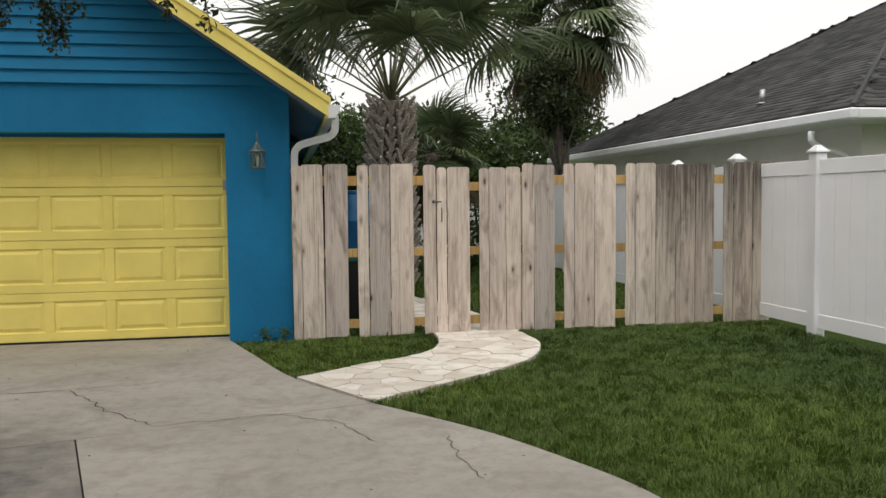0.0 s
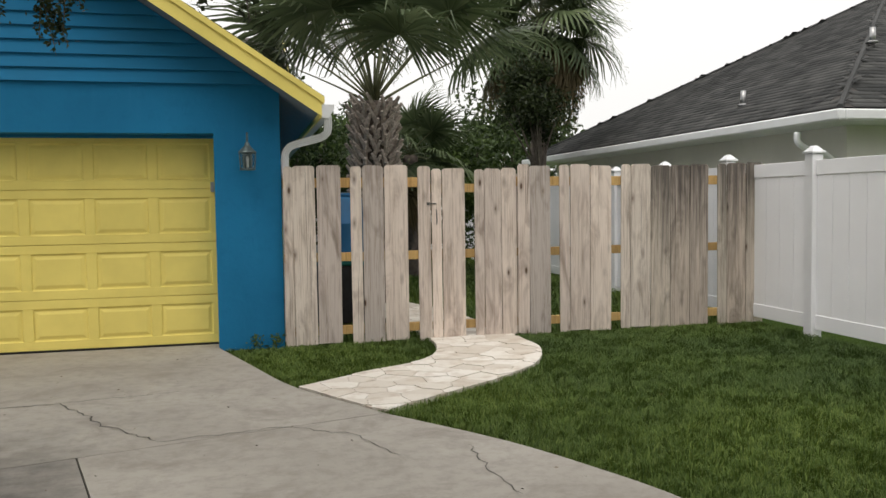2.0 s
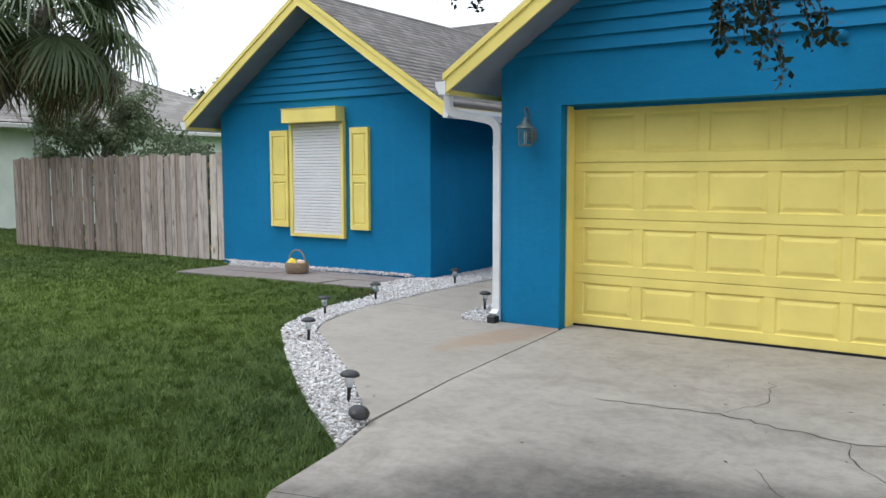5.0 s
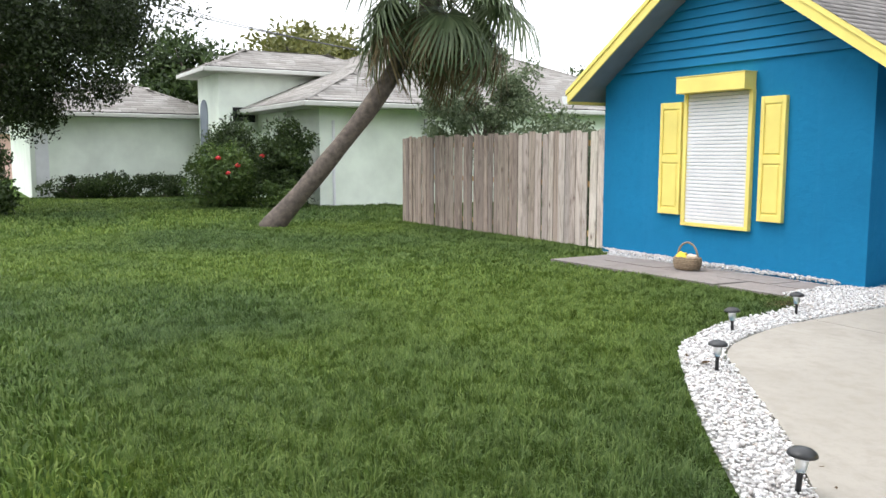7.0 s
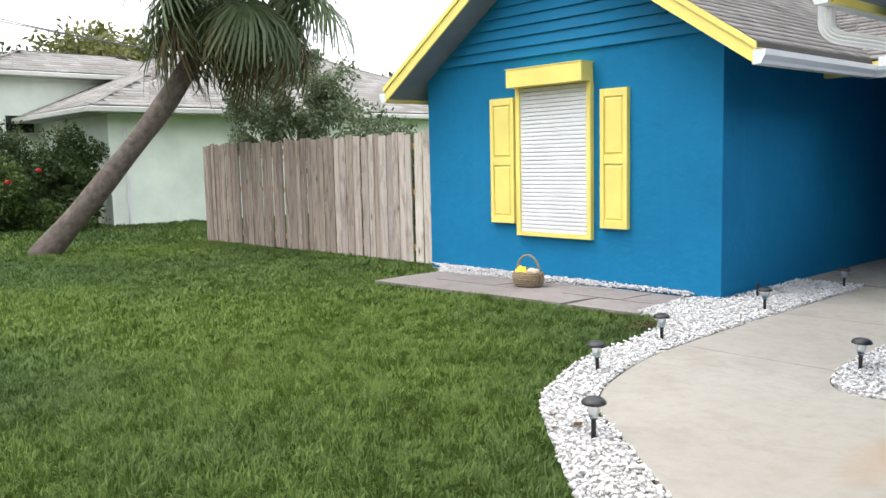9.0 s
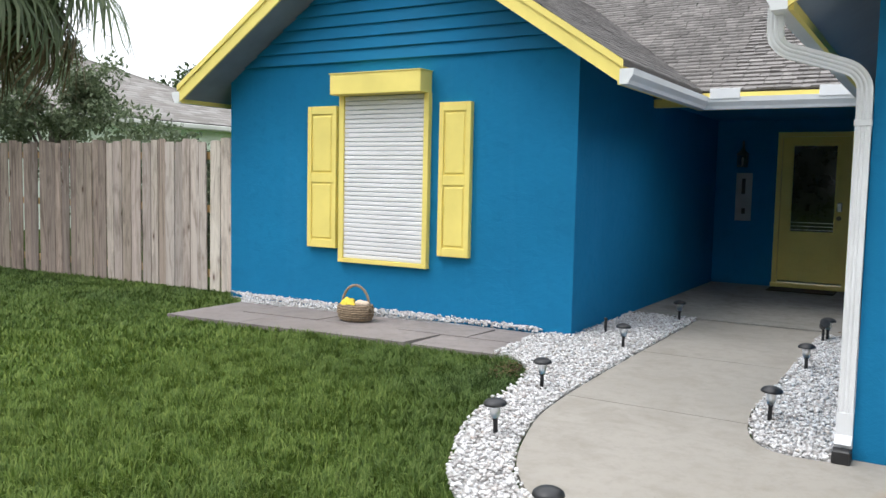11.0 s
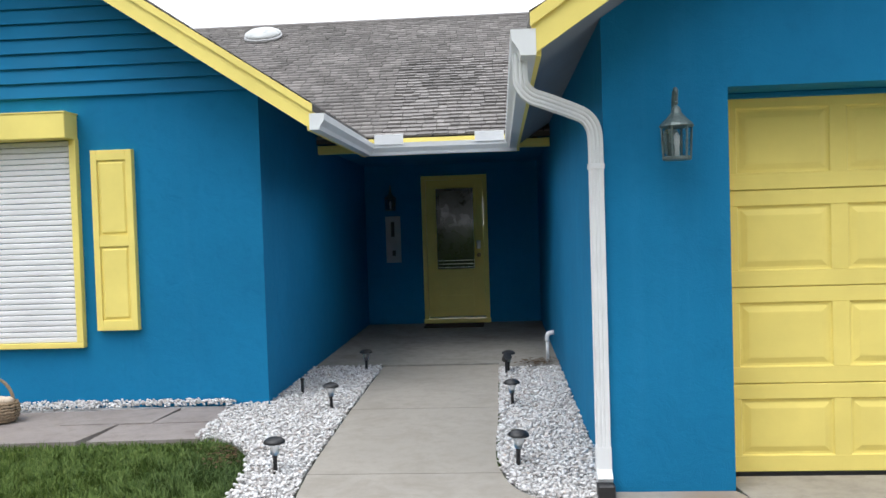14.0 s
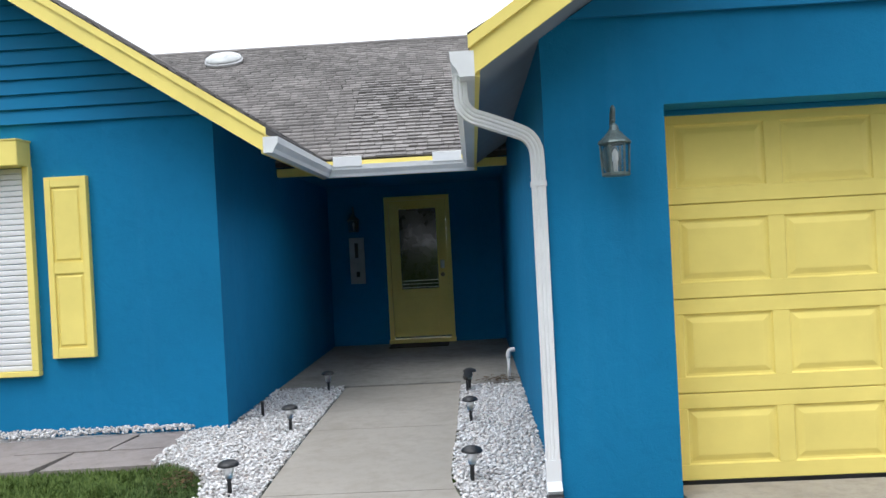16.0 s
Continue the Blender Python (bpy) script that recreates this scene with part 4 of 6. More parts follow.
# ---- front door and porch things ----
fd = tagged(new("door_1"), "closed yellow front door with a half-height dark glass pane", "door", kind="structure")
for x0, x1, z0, z1 in ((-8.19, -8.13, 0.06, 2.17), (-7.29, -7.23, 0.06, 2.17), (-8.13, -7.29, 2.11, 2.17)):
    bm = bmesh.new()
    box(bm, x0, x1, BACK_Y - 0.025, BACK_Y + 0.12, z0, z1)
    part("door_frame", bm, YELLOW, fd)
LX0, LX1, LZ0, LZ1 = -8.126, -7.294, 0.105, 2.106
PX0, PX1, PZ0, PZ1 = -7.985, -7.435, 0.80, 1.985
bm = bmesh.new()
ring_wall(bm, LX0, LX1, LZ0, LZ1, BACK_Y + 0.03, BACK_Y + 0.075, (PX0, PX1, PZ0, PZ1))
leaf = part("door_leaf", bm, YELLOW, fd)
for za, zb in ((0.23, 0.42), (0.50, 0.68)):
    bm = bmesh.new()
    box(bm, -7.96, -7.46, BACK_Y + 0.020, BACK_Y + 0.0295, za, zb, bevel=0.006)
    part("panel", bm, YELLOW, leaf)
bm = bmesh.new()
box(bm, PX0, PX1, BACK_Y + 0.05, BACK_Y + 0.056, PZ0, PZ1)
part("pane", bm, DARK_GLASS, leaf, "dark reflecting glass")
for k in range(3):
    bm = bmesh.new()
    box(bm, PX0, PX1, BACK_Y + 0.043, BACK_Y + 0.049, PZ0 + 0.02 + 0.05 * k, PZ0 + 0.028 + 0.05 * k)
    part("came", bm, STEEL, leaf, "thin metal came")
for x0, x1, z0, z1 in ((PX0 - 0.03, PX0, PZ0 - 0.03, PZ1 + 0.03), (PX1, PX1 + 0.03, PZ0 - 0.03, PZ1 + 0.03), (PX0, PX1, PZ1, PZ1 + 0.03), (PX0, PX1, PZ0 - 0.03, PZ0)):
    bm = bmesh.new()
    box(bm, x0, x1, BACK_Y + 0.014, BACK_Y + 0.0295, z0, z1, bevel=0.004)
    part("glazing_bead", bm, YELLOW, leaf)
bm = bmesh.new()
box(bm, -8.2, -7.22, BACK_Y - 0.06, BACK_Y + 0.10, 0.013, 0.075, bevel=0.006)
part("threshold", bm, YELLOW, fd, "low yellow threshold")
bm = bmesh.new()
turned(bm, [(0.030, 0), (0.030, 0.008), (0.012, 0.012), (0.012, 0.035), (0.028, 0.045), (0.031, 0.06), (0.020, 0.075)], 14, pose(-7.37, BACK_Y + 0.03, 1.0, 90))
part("door_knob", bm, BRASS, leaf, "round brass knob", True)
bm = bmesh.new()
box(bm, -7.40, -7.34, BACK_Y + 0.002, BACK_Y + 0.029, 1.09, 1.21, bevel=0.008)
part("keypad_lock", bm, STEEL, leaf, "metal keypad lock")
bm = bmesh.new()
box(bm, -8.16, -7.32, 16.30, 16.72, 0.013, 0.03, bevel=0.006)
solid("doormat", bm, MAT_BROWN, "dark brown coir doormat lying on the porch floor", "doormat")

sign = tagged(new("wall_plaque"), "narrow white plaque with dark marks on the porch wall", "plaque")
bm = bmesh.new()
box(bm, -8.73, -8.51, BACK_Y - 0.02, BACK_Y - 0.001, 0.92, 1.60, bevel=0.004)
part("board", bm, PLAQUE, sign)
for z0, z1, x0, x1 in ((1.30, 1.52, -8.65, -8.60), (1.02, 1.10, -8.64, -8.59)):
    bm = bmesh.new()
    box(bm, x0, x1, BACK_Y - 0.024, BACK_Y - 0.0205, z0, z1)
    part("mark", bm, BLACK, sign, "dark mark")


def lantern(m, group="wall lanterns"):
    """Six-sided coach lantern on a wall plate, seen with its back to +y."""
    la = tagged(new("wall_lantern"), "verdigris metal coach lantern with clear glass on the blue wall", "wall lamp", group)
    bm = bmesh.new()
    turned(bm, [(0.045, 0), (0.05, 0.006), (0.042, 0.014), (0.02, 0.02)], 16, pose(0, 0, -0.07, 90) @ Matrix.Diagonal((1, 1.6, 1, 1)))
    part("wall_plate", bm, BRONZE, la, "", True)
    bm = bmesh.new()
    tube(bm, smooth_line([(0, -0.01, -0.07), (0, -0.055, -0.05), (0, -0.06, 0.05), (0, -0.09, 0.15), (0, -0.13, 0.185), (0, -0.165, 0.17), (0, -0.16, 0.14), (0, -0.15, 0.12)], 3), 0.009, 8)
    part("arm", bm, BRONZE, la, "", True)
    bm = bmesh.new()
    turned(bm, [(0.004, 0.13), (0.012, 0.115), (0.006, 0.10), (0.020, 0.085), (0.028, 0.06), (0.055, 0.03), (0.082, 0.005), (0.088, -0.006), (0.080, -0.012)], 12, pose(0, -0.15, 0))
    part("cap", bm, BRONZE, la, "")
    for k in range(6):
        a = k * math.pi / 3
        bm = bmesh.new()
        tube(bm, [(0.076 * math.cos(a), -0.15 + 0.076 * math.sin(a), -0.012), (0.068 * math.cos(a), -0.15 + 0.068 * math.sin(a), -0.165)], 0.0055, 4)
        part("bar", bm, BRONZE, la)
        b = a + math.pi / 3
        bm = bmesh.new()
        vs = [bm.verts.new(p) for p in ((0.073 * math.cos(a), -0.15 + 0.073 * math.sin(a), -0.014), (0.073 * math.cos(b), -0.15 + 0.073 * math.sin(b), -0.014), (0.066 * math.cos(b), -0.15 + 0.066 * math.sin(b), -0.163), (0.066 * math.cos(a), -0.15 + 0.066 * math.sin(a), -0.163))]
        f = bm.faces.new(vs)
        bmesh.ops.solidify(bm, geom=[f], thickness=0.002)
        part("pane", bm, GLASS, la, "clear glass pane").visible_shadow = False
    bm = bmesh.new()
    turned(bm, [(0.070, -0.178), (0.074, -0.172), (0.074, -0.162), (0.066, -0.158)], 6, pose(0, -0.15, 0))
    part("base", bm, BRONZE, la)
    bm = bmesh.new()
    turned(bm, [(0.012, -0.158), (0.012, -0.10), (0.016, -0.095), (0.016, -0.06), (0.010, -0.045), (0.002, -0.035)], 10, pose(0, -0.15, 0))
    part("candle_bulb", bm, SLAT_WHITE, la, "white candle bulb", True)
    la.matrix_basis = m
    return la


lamp = lantern(pose(-6.14, GY, 1.925))
copy_thing(lamp, pose(-0.655, GY, 1.94))
porch_lamp = copy_thing(lamp, pose(-8.63, BACK_Y, 1.86))
porch_lamp["label"] = "dark coach lantern in the shade of the porch wall"

bm = bmesh.new()
turned(bm, [(0.045, 0.0), (0.045, 0.012), (0.022, 0.018), (0.018, 0.05), (0.026, 0.055), (0.030, 0.085), (0.012, 0.095)], 14, pose(0, 0, 0, 90))
solid("light_bracket", bm, BLUE_BOARD, "small round fixture painted blue on the gable wall", "fixture", smooth=True).matrix_basis = pose(-3.445, GY, 2.555)

pipe = tagged(new("hose_pipe"), "white plastic standpipe with an elbow beside the wall", "pipe")
bm = bmesh.new()
tube(bm, [(0, 0, 0), (0, 0, 0.24)], 0.017, 12)
part("riser", bm, SLAT_WHITE, pipe, "", True)
bm = bmesh.new()
tube(bm, smooth_line([(0, 0, 0.22), (0, 0, 0.27), (0.02, 0, 0.30), (0.07, 0, 0.305)], 3), 0.023, 12)
part("elbow", bm, SLAT_WHITE, pipe, "", True)
pipe.matrix_basis = pose(-6.60, 13.3, 0.01)

# ---- wooden front fence with a gate ----
def board_mesh(w, h, t=0.018, seed=0, ears=True):
    """One fence board, dog-eared at the top, slightly cupped, with a worn foot."""
    rng = random.Random(seed)
    bm = bmesh.new()
    e = 0.022 if ears else 0.004
    pts = [(-w / 2, rng.uniform(0, 0.012)), (w / 2, rng.uniform(0, 0.012)), (w / 2 + rng.uniform(-0.002, 0.002), h * 0.5), (w / 2, h - e), (w / 2 - e, h), (-w / 2 + e, h + rng.uniform(-0.003, 0.003)), (-w / 2, h - e), (-w / 2 + rng.uniform(-0.002, 0.002), h * 0.5)]
    extruded(bm, pts, -t / 2, t / 2, "y")
    return bm


fence = tagged(new("wooden_fence"), "weathered board fence with gaps between groups of boards", "fence")
gate = tagged(new("fence_gate"), "closed gate of weathered pine boards over the paver path", "gate")
EDGES = [-0.325, -0.225, 0.005, 0.253, 0.353, 0.474, 0.696, 0.946, 1.055, 1.196, 1.308, 1.559, 1.660, 1.770, 1.961, 2.133, 2.272, 2.515, 2.616, 2.738, 2.970, 3.222, 3.332, 3.453, 3.695, 3.936, 4.178, 4.411, 4.531, 4.650, 4.890, 5.112]
GAPS = {3, 7, 11, 17, 21, 27}
for i, (a, b) in enumerate(zip(EDGES, EDGES[1:])):
    if i in GAPS:
        continue
    mid = (a + b) / 2
    on_gate = 9 <= i <= 14
    h = 1.80 if mid < 1.2 or mid > 2.2 else 1.765
    if mid > 4.4:
        h = 1.82
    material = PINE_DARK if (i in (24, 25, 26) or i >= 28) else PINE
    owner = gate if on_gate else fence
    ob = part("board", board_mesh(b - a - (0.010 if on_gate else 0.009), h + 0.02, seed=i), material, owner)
    ob.matrix_basis = pose(mid, FENCE_Y + 0.004 * ((i * 7) % 3 - 1), -0.02 + 0.006 * ((i * 5) % 4), 0, random.Random(i).uniform(-0.25, 0.25), 0)
for z0, z1 in ((1.585, 1.685), (0.835, 0.925), (0.085, 0.175)):
    for x0, x1, owner in ((-0.32, 1.19, fence), (2.14, 5.10, fence), (1.20, 2.12, gate)):
        bm = bmesh.new()
        box(bm, x0, x1, FENCE_Y + 0.018, FENCE_Y + 0.056, z0 - (0.06 if owner is gate and z0 > 1.5 else 0), z1 - (0.07 if owner is gate and z0 > 1.5 else 0), bevel=0.003)
        part("rail", bm, PINE_RAIL, owner, "golden pine rail")
for x in (-0.26, 1.14, 2.20, 3.62, 5.02):
    bm = bmesh.new()
    box(bm, x - 0.045, x + 0.045, FENCE_Y + 0.058, FENCE_Y + 0.148, -0.2, 1.72, bevel=0.004)
    part("post", bm, PINE, fence)
bm = bmesh.new()
tube(bm, [(0, 0, 0), (0.07, 0, 0.0)], 0.006, 8)
box(bm, -0.03, 0.0, -0.004, 0.004, -0.015, 0.015, bevel=0.001)
part("latch_bolt", bm, IRON, gate, "dark steel bolt", at=pose(1.175, FENCE_Y - 0.018, 1.41))
bm = bmesh.new()
tube(bm, smooth_line([(0, 0, 0.07), (0, -0.03, 0.06), (0, -0.035, 0.0), (0, -0.03, -0.06), (0, 0, -0.07)], 3), 0.006, 8)
part("pull_handle", bm, IRON, gate, "dull steel pull handle", True, at=pose(1.245, FENCE_Y - 0.010, 1.27))
# ---- white vinyl fences ----
def vinyl_fence(name, x0, y0, x1, y1, n, label):
    """Posts with caps, rails and tongue-and-groove panels between two points."""
    f = tagged(new(name), label, "fence")
    L = math.hypot(x1 - x0, y1 - y0)
    ang = math.degrees(math.atan2(y1 - y0, x1 - x0))
    base = pose(x0, y0, 0, 0, 0, ang)
    step = L / n
    for k in range(n + 1):
        bm = bmesh.new()
        box(bm, -0.064, 0.064, -0.064, 0.064, -0.2, 1.87, bevel=0.006)
        post = part("post", bm, VINYL, f, at=base @ pose(k * step, 0, 0))
        bm = bmesh.new()
        box(bm, -0.082, 0.082, -0.082, 0.082, 1.871, 1.895, bevel=0.004)
        cone = bmesh.ops.create_cone(bm, cap_ends=True, segments=4, radius1=0.10, radius2=0.03, depth=0.055)
        bmesh.ops.transform(bm, matrix=Matrix.Translation((0, 0, 1.9225)) @ Matrix.Rotation(math.pi / 4, 4, "Z"), verts=cone["verts"])
        part("cap", bm, VINYL, post)
        if k == n:
            break
        for z0, z1 in ((1.65, 1.80), (0.06, 0.21)):
            bm = bmesh.new()
            box(bm, 0.064, step - 0.064, -0.022, 0.022, z0, z1, bevel=0.004)
            part("rail", bm, VINYL, f, at=base @ pose(k * step, 0, 0))
        m = max(4, int((step - 0.13) / 0.22))
        w = (step - 0.128) / m
        for j in range(m):
            bm = bmesh.new()
            box(bm, 0.064 + j * w + 0.002, 0.064 + (j + 1) * w - 0.002, -0.012, 0.012, 0.2, 1.66, bevel=0.003)
            part("panel", bm, VINYL, f, at=base @ pose(k * step, 0, 0))
    return f


vinyl_fence("vinyl_fence", 5.01, 0.41, 5.01, 8.10, 5, "white vinyl privacy fence along the lawn")
vinyl_fence("vinyl_fence", 5.01, 8.10 + 0.001, 5.01, 20.5, 8, "white vinyl privacy fence behind the wooden fence")
vinyl_fence("vinyl_fence", 0.3, 20.6, 4.9, 20.6, 3, "white vinyl fence closing the back yard")

# ---- wooden fence beside the wing ----
side_fence = tagged(new("wooden_fence"), "old grey-brown board fence between the house and the lawn", "fence")
bx, k = WX0 - 0.01, 0
while bx > -19.75:
    w = 0.165 if k < 4 else random.Random(300 + k).uniform(0.115, 0.185)
    gap = 0.035 if k in (0, 1, 2) else random.Random(400 + k).choice((0.003, 0.005, 0.012, 0.016))
    t = (WX0 - bx) / 6.4
    y = 11.74 - 0.28 * max(0, t - 0.2) + random.Random(500 + k).choice((0.0, 0.012, 0.022))
    b = part("board", board_mesh(w, 1.86 + 0.025 * math.sin(k * 1.7) - 0.02 * t, seed=60 + k, ears=(k < 9)), PINE if k in (0, 1, 2, 3, 4, 7) else (PINE_MID if k < 15 and k % 4 else PINE_OLD), side_fence)
    b.matrix_basis = pose(bx - w / 2, y, -0.02, 0, random.Random(k).uniform(-0.5, 0.5), 0)
    bx -= w + gap
    k += 1
for z0 in (0.15, 0.95, 1.60):
    bm = bmesh.new()
    extruded(bm, [(WX0, 11.775), (-14.6, 11.775), (-19.75, 11.545), (-19.75, 11.585), (-14.6, 11.815), (WX0, 11.815)], z0, z0 + 0.09)
    part("rail", bm, PINE_RAIL, side_fence, "pine rail")
for x, y in ((-13.40, 11.86), (-15.8, 11.80), (-17.8, 11.71), (-19.72, 11.64)):
    bm = bmesh.new()
    box(bm, x - 0.045, x + 0.045, y - 0.04, y + 0.05, -0.2, 1.80, bevel=0.004)
    part("post", bm, PINE_OLD, side_fence)

# ---- solar path lights ----
def solar_light():
    s = tagged(new("path_light"), "small black solar light staked in the white gravel", "path light", "solar path lights")
    bm = bmesh.new()
    turned(bm, [(0.064, 0.186), (0.066, 0.191), (0.060, 0.203), (0.044, 0.214), (0.022, 0.221), (0.004, 0.223)], 20)
    part("cap", bm, BLACK, s, "", True)
    bm = bmesh.new()
    turned(bm, [(0.019, 0.112), (0.024, 0.118), (0.033, 0.1855)], 16)
    part("lens", bm, FROST, s, "cloudy clear plastic lens", True)
    bm = bmesh.new()
    turned(bm, [(0.013, -0.04), (0.013, 0.098), (0.018, 0.104), (0.018, 0.1115)], 12)
    part("stake", bm, BLACK, s, "", True)
    return s


light = solar_light()
light.matrix_basis = pose(-8.43, 9.59, 0.0)
for x, y, rx, ry in ((-8.20, 8.47, 2, -2), (-7.42, 7.40, 0, 1), (-5.80, 6.07, -2, 3), (-8.44, 11.29, 0, 0), (-8.44, 13.05, 1, 0), (-6.98, 9.68, 0, 2), (-6.99, 11.30, 0, -1), (-7.01, 12.80, 0, 2)):
    copy_thing(light, pose(x, y, 0.0, rx, ry))
fallen = copy_thing(light, pose(-5.52, 5.80, -0.10, 22, 14, 30))
fallen["label"] = "tilted black solar light sunk in the white gravel"
bm = bmesh.new()
turned(bm, [(0.013, -0.02), (0.014, 0.13), (0.019, 0.137), (0.017, 0.15)], 12)
solid("light_stake", bm, BLACK, "bare black stake standing in the gravel", "stake", smooth=True).matrix_basis = pose(-8.82, 11.90, 0.0)
spot = tagged(new("spotlight"), "small black garden spotlight in the white gravel", "spotlight")
bm = bmesh.new()
turned(bm, [(0.012, -0.02), (0.012, 0.13)], 10)
part("stake", bm, BLACK, spot)
bm = bmesh.new()
turned(bm, [(0.028, -0.05), (0.040, 0.03), (0.044, 0.05), (0.036, 0.052)], 14, pose(0, 0, 0.17, 62, 0, 20))
part("head", bm, BLACK, spot)
spot.matrix_basis = pose(-7.03, 12.66, 0.0)

# ---- basket ----
basket = tagged(new("basket"), "oval brown wicker basket with yellow cloth and shells", "basket")
bm = bmesh.new()
for k in range(7):
    z = 0.012 + k * 0.022
    r = 0.135 + 0.022 * math.sin(k / 6 * math.pi * 0.8) + 0.002 * (k % 2)
    pts = [((r + 0.004 * ((j + k) % 2)) * 1.15 * math.cos(2 * math.pi * j / 36), r * 0.85 * math.sin(2 * math.pi * j / 36), z + 0.004 * math.sin(j * 2.3 + k)) for j in range(37)]
    tube(bm, pts, 0.0125, 6)
part("weave", bm, WICKER, basket, "", True)
bm = bmesh.new()
turned(bm, [(0.12, 0.0), (0.14, 0.02), (0.15, 0.09), (0.145, 0.13)], 24, Matrix.Diagonal((1.1, 0.8, 1, 1)))
part("bowl", bm, WICKER, basket, "", True)
bm = bmesh.new()
tube(bm, [(0.15 * math.cos(a), 0.0, 0.14 + 0.20 * math.sin(a)) for a in np.linspace(0, math.pi, 18)], 0.013, 8)
part("handle", bm, WICKER, basket, "arched wicker handle", True)
bm = bmesh.new()
bmesh.ops.create_grid(bm, x_segments=26, y_segments=26, size=0.115)
for v in bm.verts:
    r = math.hypot(v.co.x, v.co.y)
    fold = 0.030 * noise.noise(Vector((v.co.x * 26, v.co.y * 26, 1.7))) + 0.016 * noise.noise(Vector((v.co.x * 60, v.co.y * 60, 4.1)))
    v.co.z = 0.045 - 5.5 * r * r + fold
    v.co.x += 0.012 * noise.noise(Vector((v.co.x * 30, v.co.y * 30, 9.0)))
bmesh.ops.solidify(bm, geom=bm.faces[:], thickness=0.004)
part("cloth", bm, CLOTH, basket, "crumpled yellow cloth", True, at=pose(-0.095, -0.03, 0.175, 8, -28, 20) @ Matrix.Scale(0.68, 4))
for x, r in ((0.06, 0.05), (0.115, 0.042)):
    bm = bmesh.new()
    ball(bm, r, (0, 0, 0), (1.15, 0.9, 0.8))
    part("shell", bm, SHELL, basket, "pale rounded shell", True, at=pose(x, -0.02, 0.165))
basket.matrix_basis = pose(-11.06, 10.98, 0.02, 0, 0, 8)

# ---- bins and clutter in the back yard ----
wheelie = tagged(new("wheeled_bin"), "teal plastic wheeled bin behind the wooden fence", "bin")
bm = bmesh.new()
extruded(bm, [(-0.26, 0.05), (0.26, 0.05), (0.29, 0.72), (-0.29, 0.72)], -0.28, 0.28, "y")
part("body", bm, BLACK, wheelie)
bm = bmesh.new()
box(bm, -0.31, 0.31, -0.31, 0.31, 0.72, 0.80, bevel=0.02)
part("lid", bm, TEAL, wheelie, "teal lid")
for x in (-0.24, 0.24):
    bm = bmesh.new()
    cyl(bm, 0.09, 0.09, -0.025, 0.025, 16, pose(x, 0.24, 0.09, 0, 90))
    part("wheel", bm, BLACK, wheelie)
wheelie.matrix_basis = pose(0.42, 10.6, -0.02, 0, 0, 5)
# added drum shape stands in for the blue panel behind the fence gap
barrel = tagged(new("rain_barrel"), "upright blue drum shape standing in for a blue panel behind the fence", "drum")
bm = bmesh.new()
turned(bm, [(0.26, 0.0), (0.30, 0.03), (0.30, 0.35), (0.315, 0.37), (0.315, 0.40), (0.30, 0.42), (0.30, 1.15), (0.315, 1.17), (0.315, 1.20), (0.30, 1.22), (0.29, 1.52), (0.25, 1.56)], 28)
part("body", bm, PANEL_BLUE, barrel, "", True)
bm = bmesh.new()
turned(bm, [(0.26, 1.56), (0.27, 1.57), (0.27, 1.60), (0.05, 1.61)], 28)
part("lid", bm, PANEL_BLUE, barrel)
barrel.matrix_basis = pose(0.62, 12.2, -0.03)

# ---- neighbouring houses ----
def hip_roof(x0, x1, y0, y1, z, slope):
    """Corner and ridge points of a hip roof over a rectangle: its four slopes as polygons."""
    w = min(x1 - x0, y1 - y0) / 2
    h = z + slope * w
    if x1 - x0 < y1 - y0:
        a, b = ((x0 + x1) / 2, y0 + w, h), ((x0 + x1) / 2, y1 - w, h)
        return [[(x0, y0, z), (x1, y0, z), a], [(x1, y0, z), (x1, y1, z), b, a], [(x1, y1, z), (x0, y1, z), b], [(x0, y1, z), (x0, y0, z), a, b]]
    a, b = (x0 + w, (y0 + y1) / 2, h), (x1 - w, (y0 + y1) / 2, h)
    return [[(x0, y0, z), (x1, y0, z), b, a], [(x1, y0, z), (x1, y1, z), b], [(x1, y1, z), (x0, y1, z), a, b], [(x0, y1, z), (x0, y0, z), a]]


def shingle_field(slope_poly, tab, course, seed, lift=0.012):
    """Tabs laid in courses over one roof slope: verts and quads, each tab a thin wedge."""
    p = [Vector(q) for q in slope_poly]
    u = (p[1] - p[0]).normalized()
    n = u.cross(p[2] - p[0]).normalized()
    if n.z < 0:
        n = -n
    v = n.cross(u).normalized()
    if v.z < 0:
        v = -v
    flat = [((q - p[0]).dot(u), (q - p[0]).dot(v)) for q in p]
    rng = np.random.RandomState(seed)
    vmax = max(f[1] for f in flat)
    umin, umax = min(f[0] for f in flat), max(f[0] for f in flat)
    out = []
    r = 0
    while r * course < vmax:
        x = umin + rng.uniform(-tab, 0)
        while x < umax:
            w = tab * rng.uniform(0.6, 1.35)
            out.append((x, r * course, w))
            x += w
        r += 1
    out = np.array(out)
    keep = inside(flat, out[:, 0] + out[:, 2] / 2, out[:, 1] + course * 0.5)
    out = out[keep]
    end = np.minimum(out[:, 0] + out[:, 2], umax)
    out[:, 0] = np.maximum(out[:, 0], umin)
    out[:, 2] = end - out[:, 0]
    out = out[out[:, 2] > 0.02]
    return p[0], u, v, n, out, rng


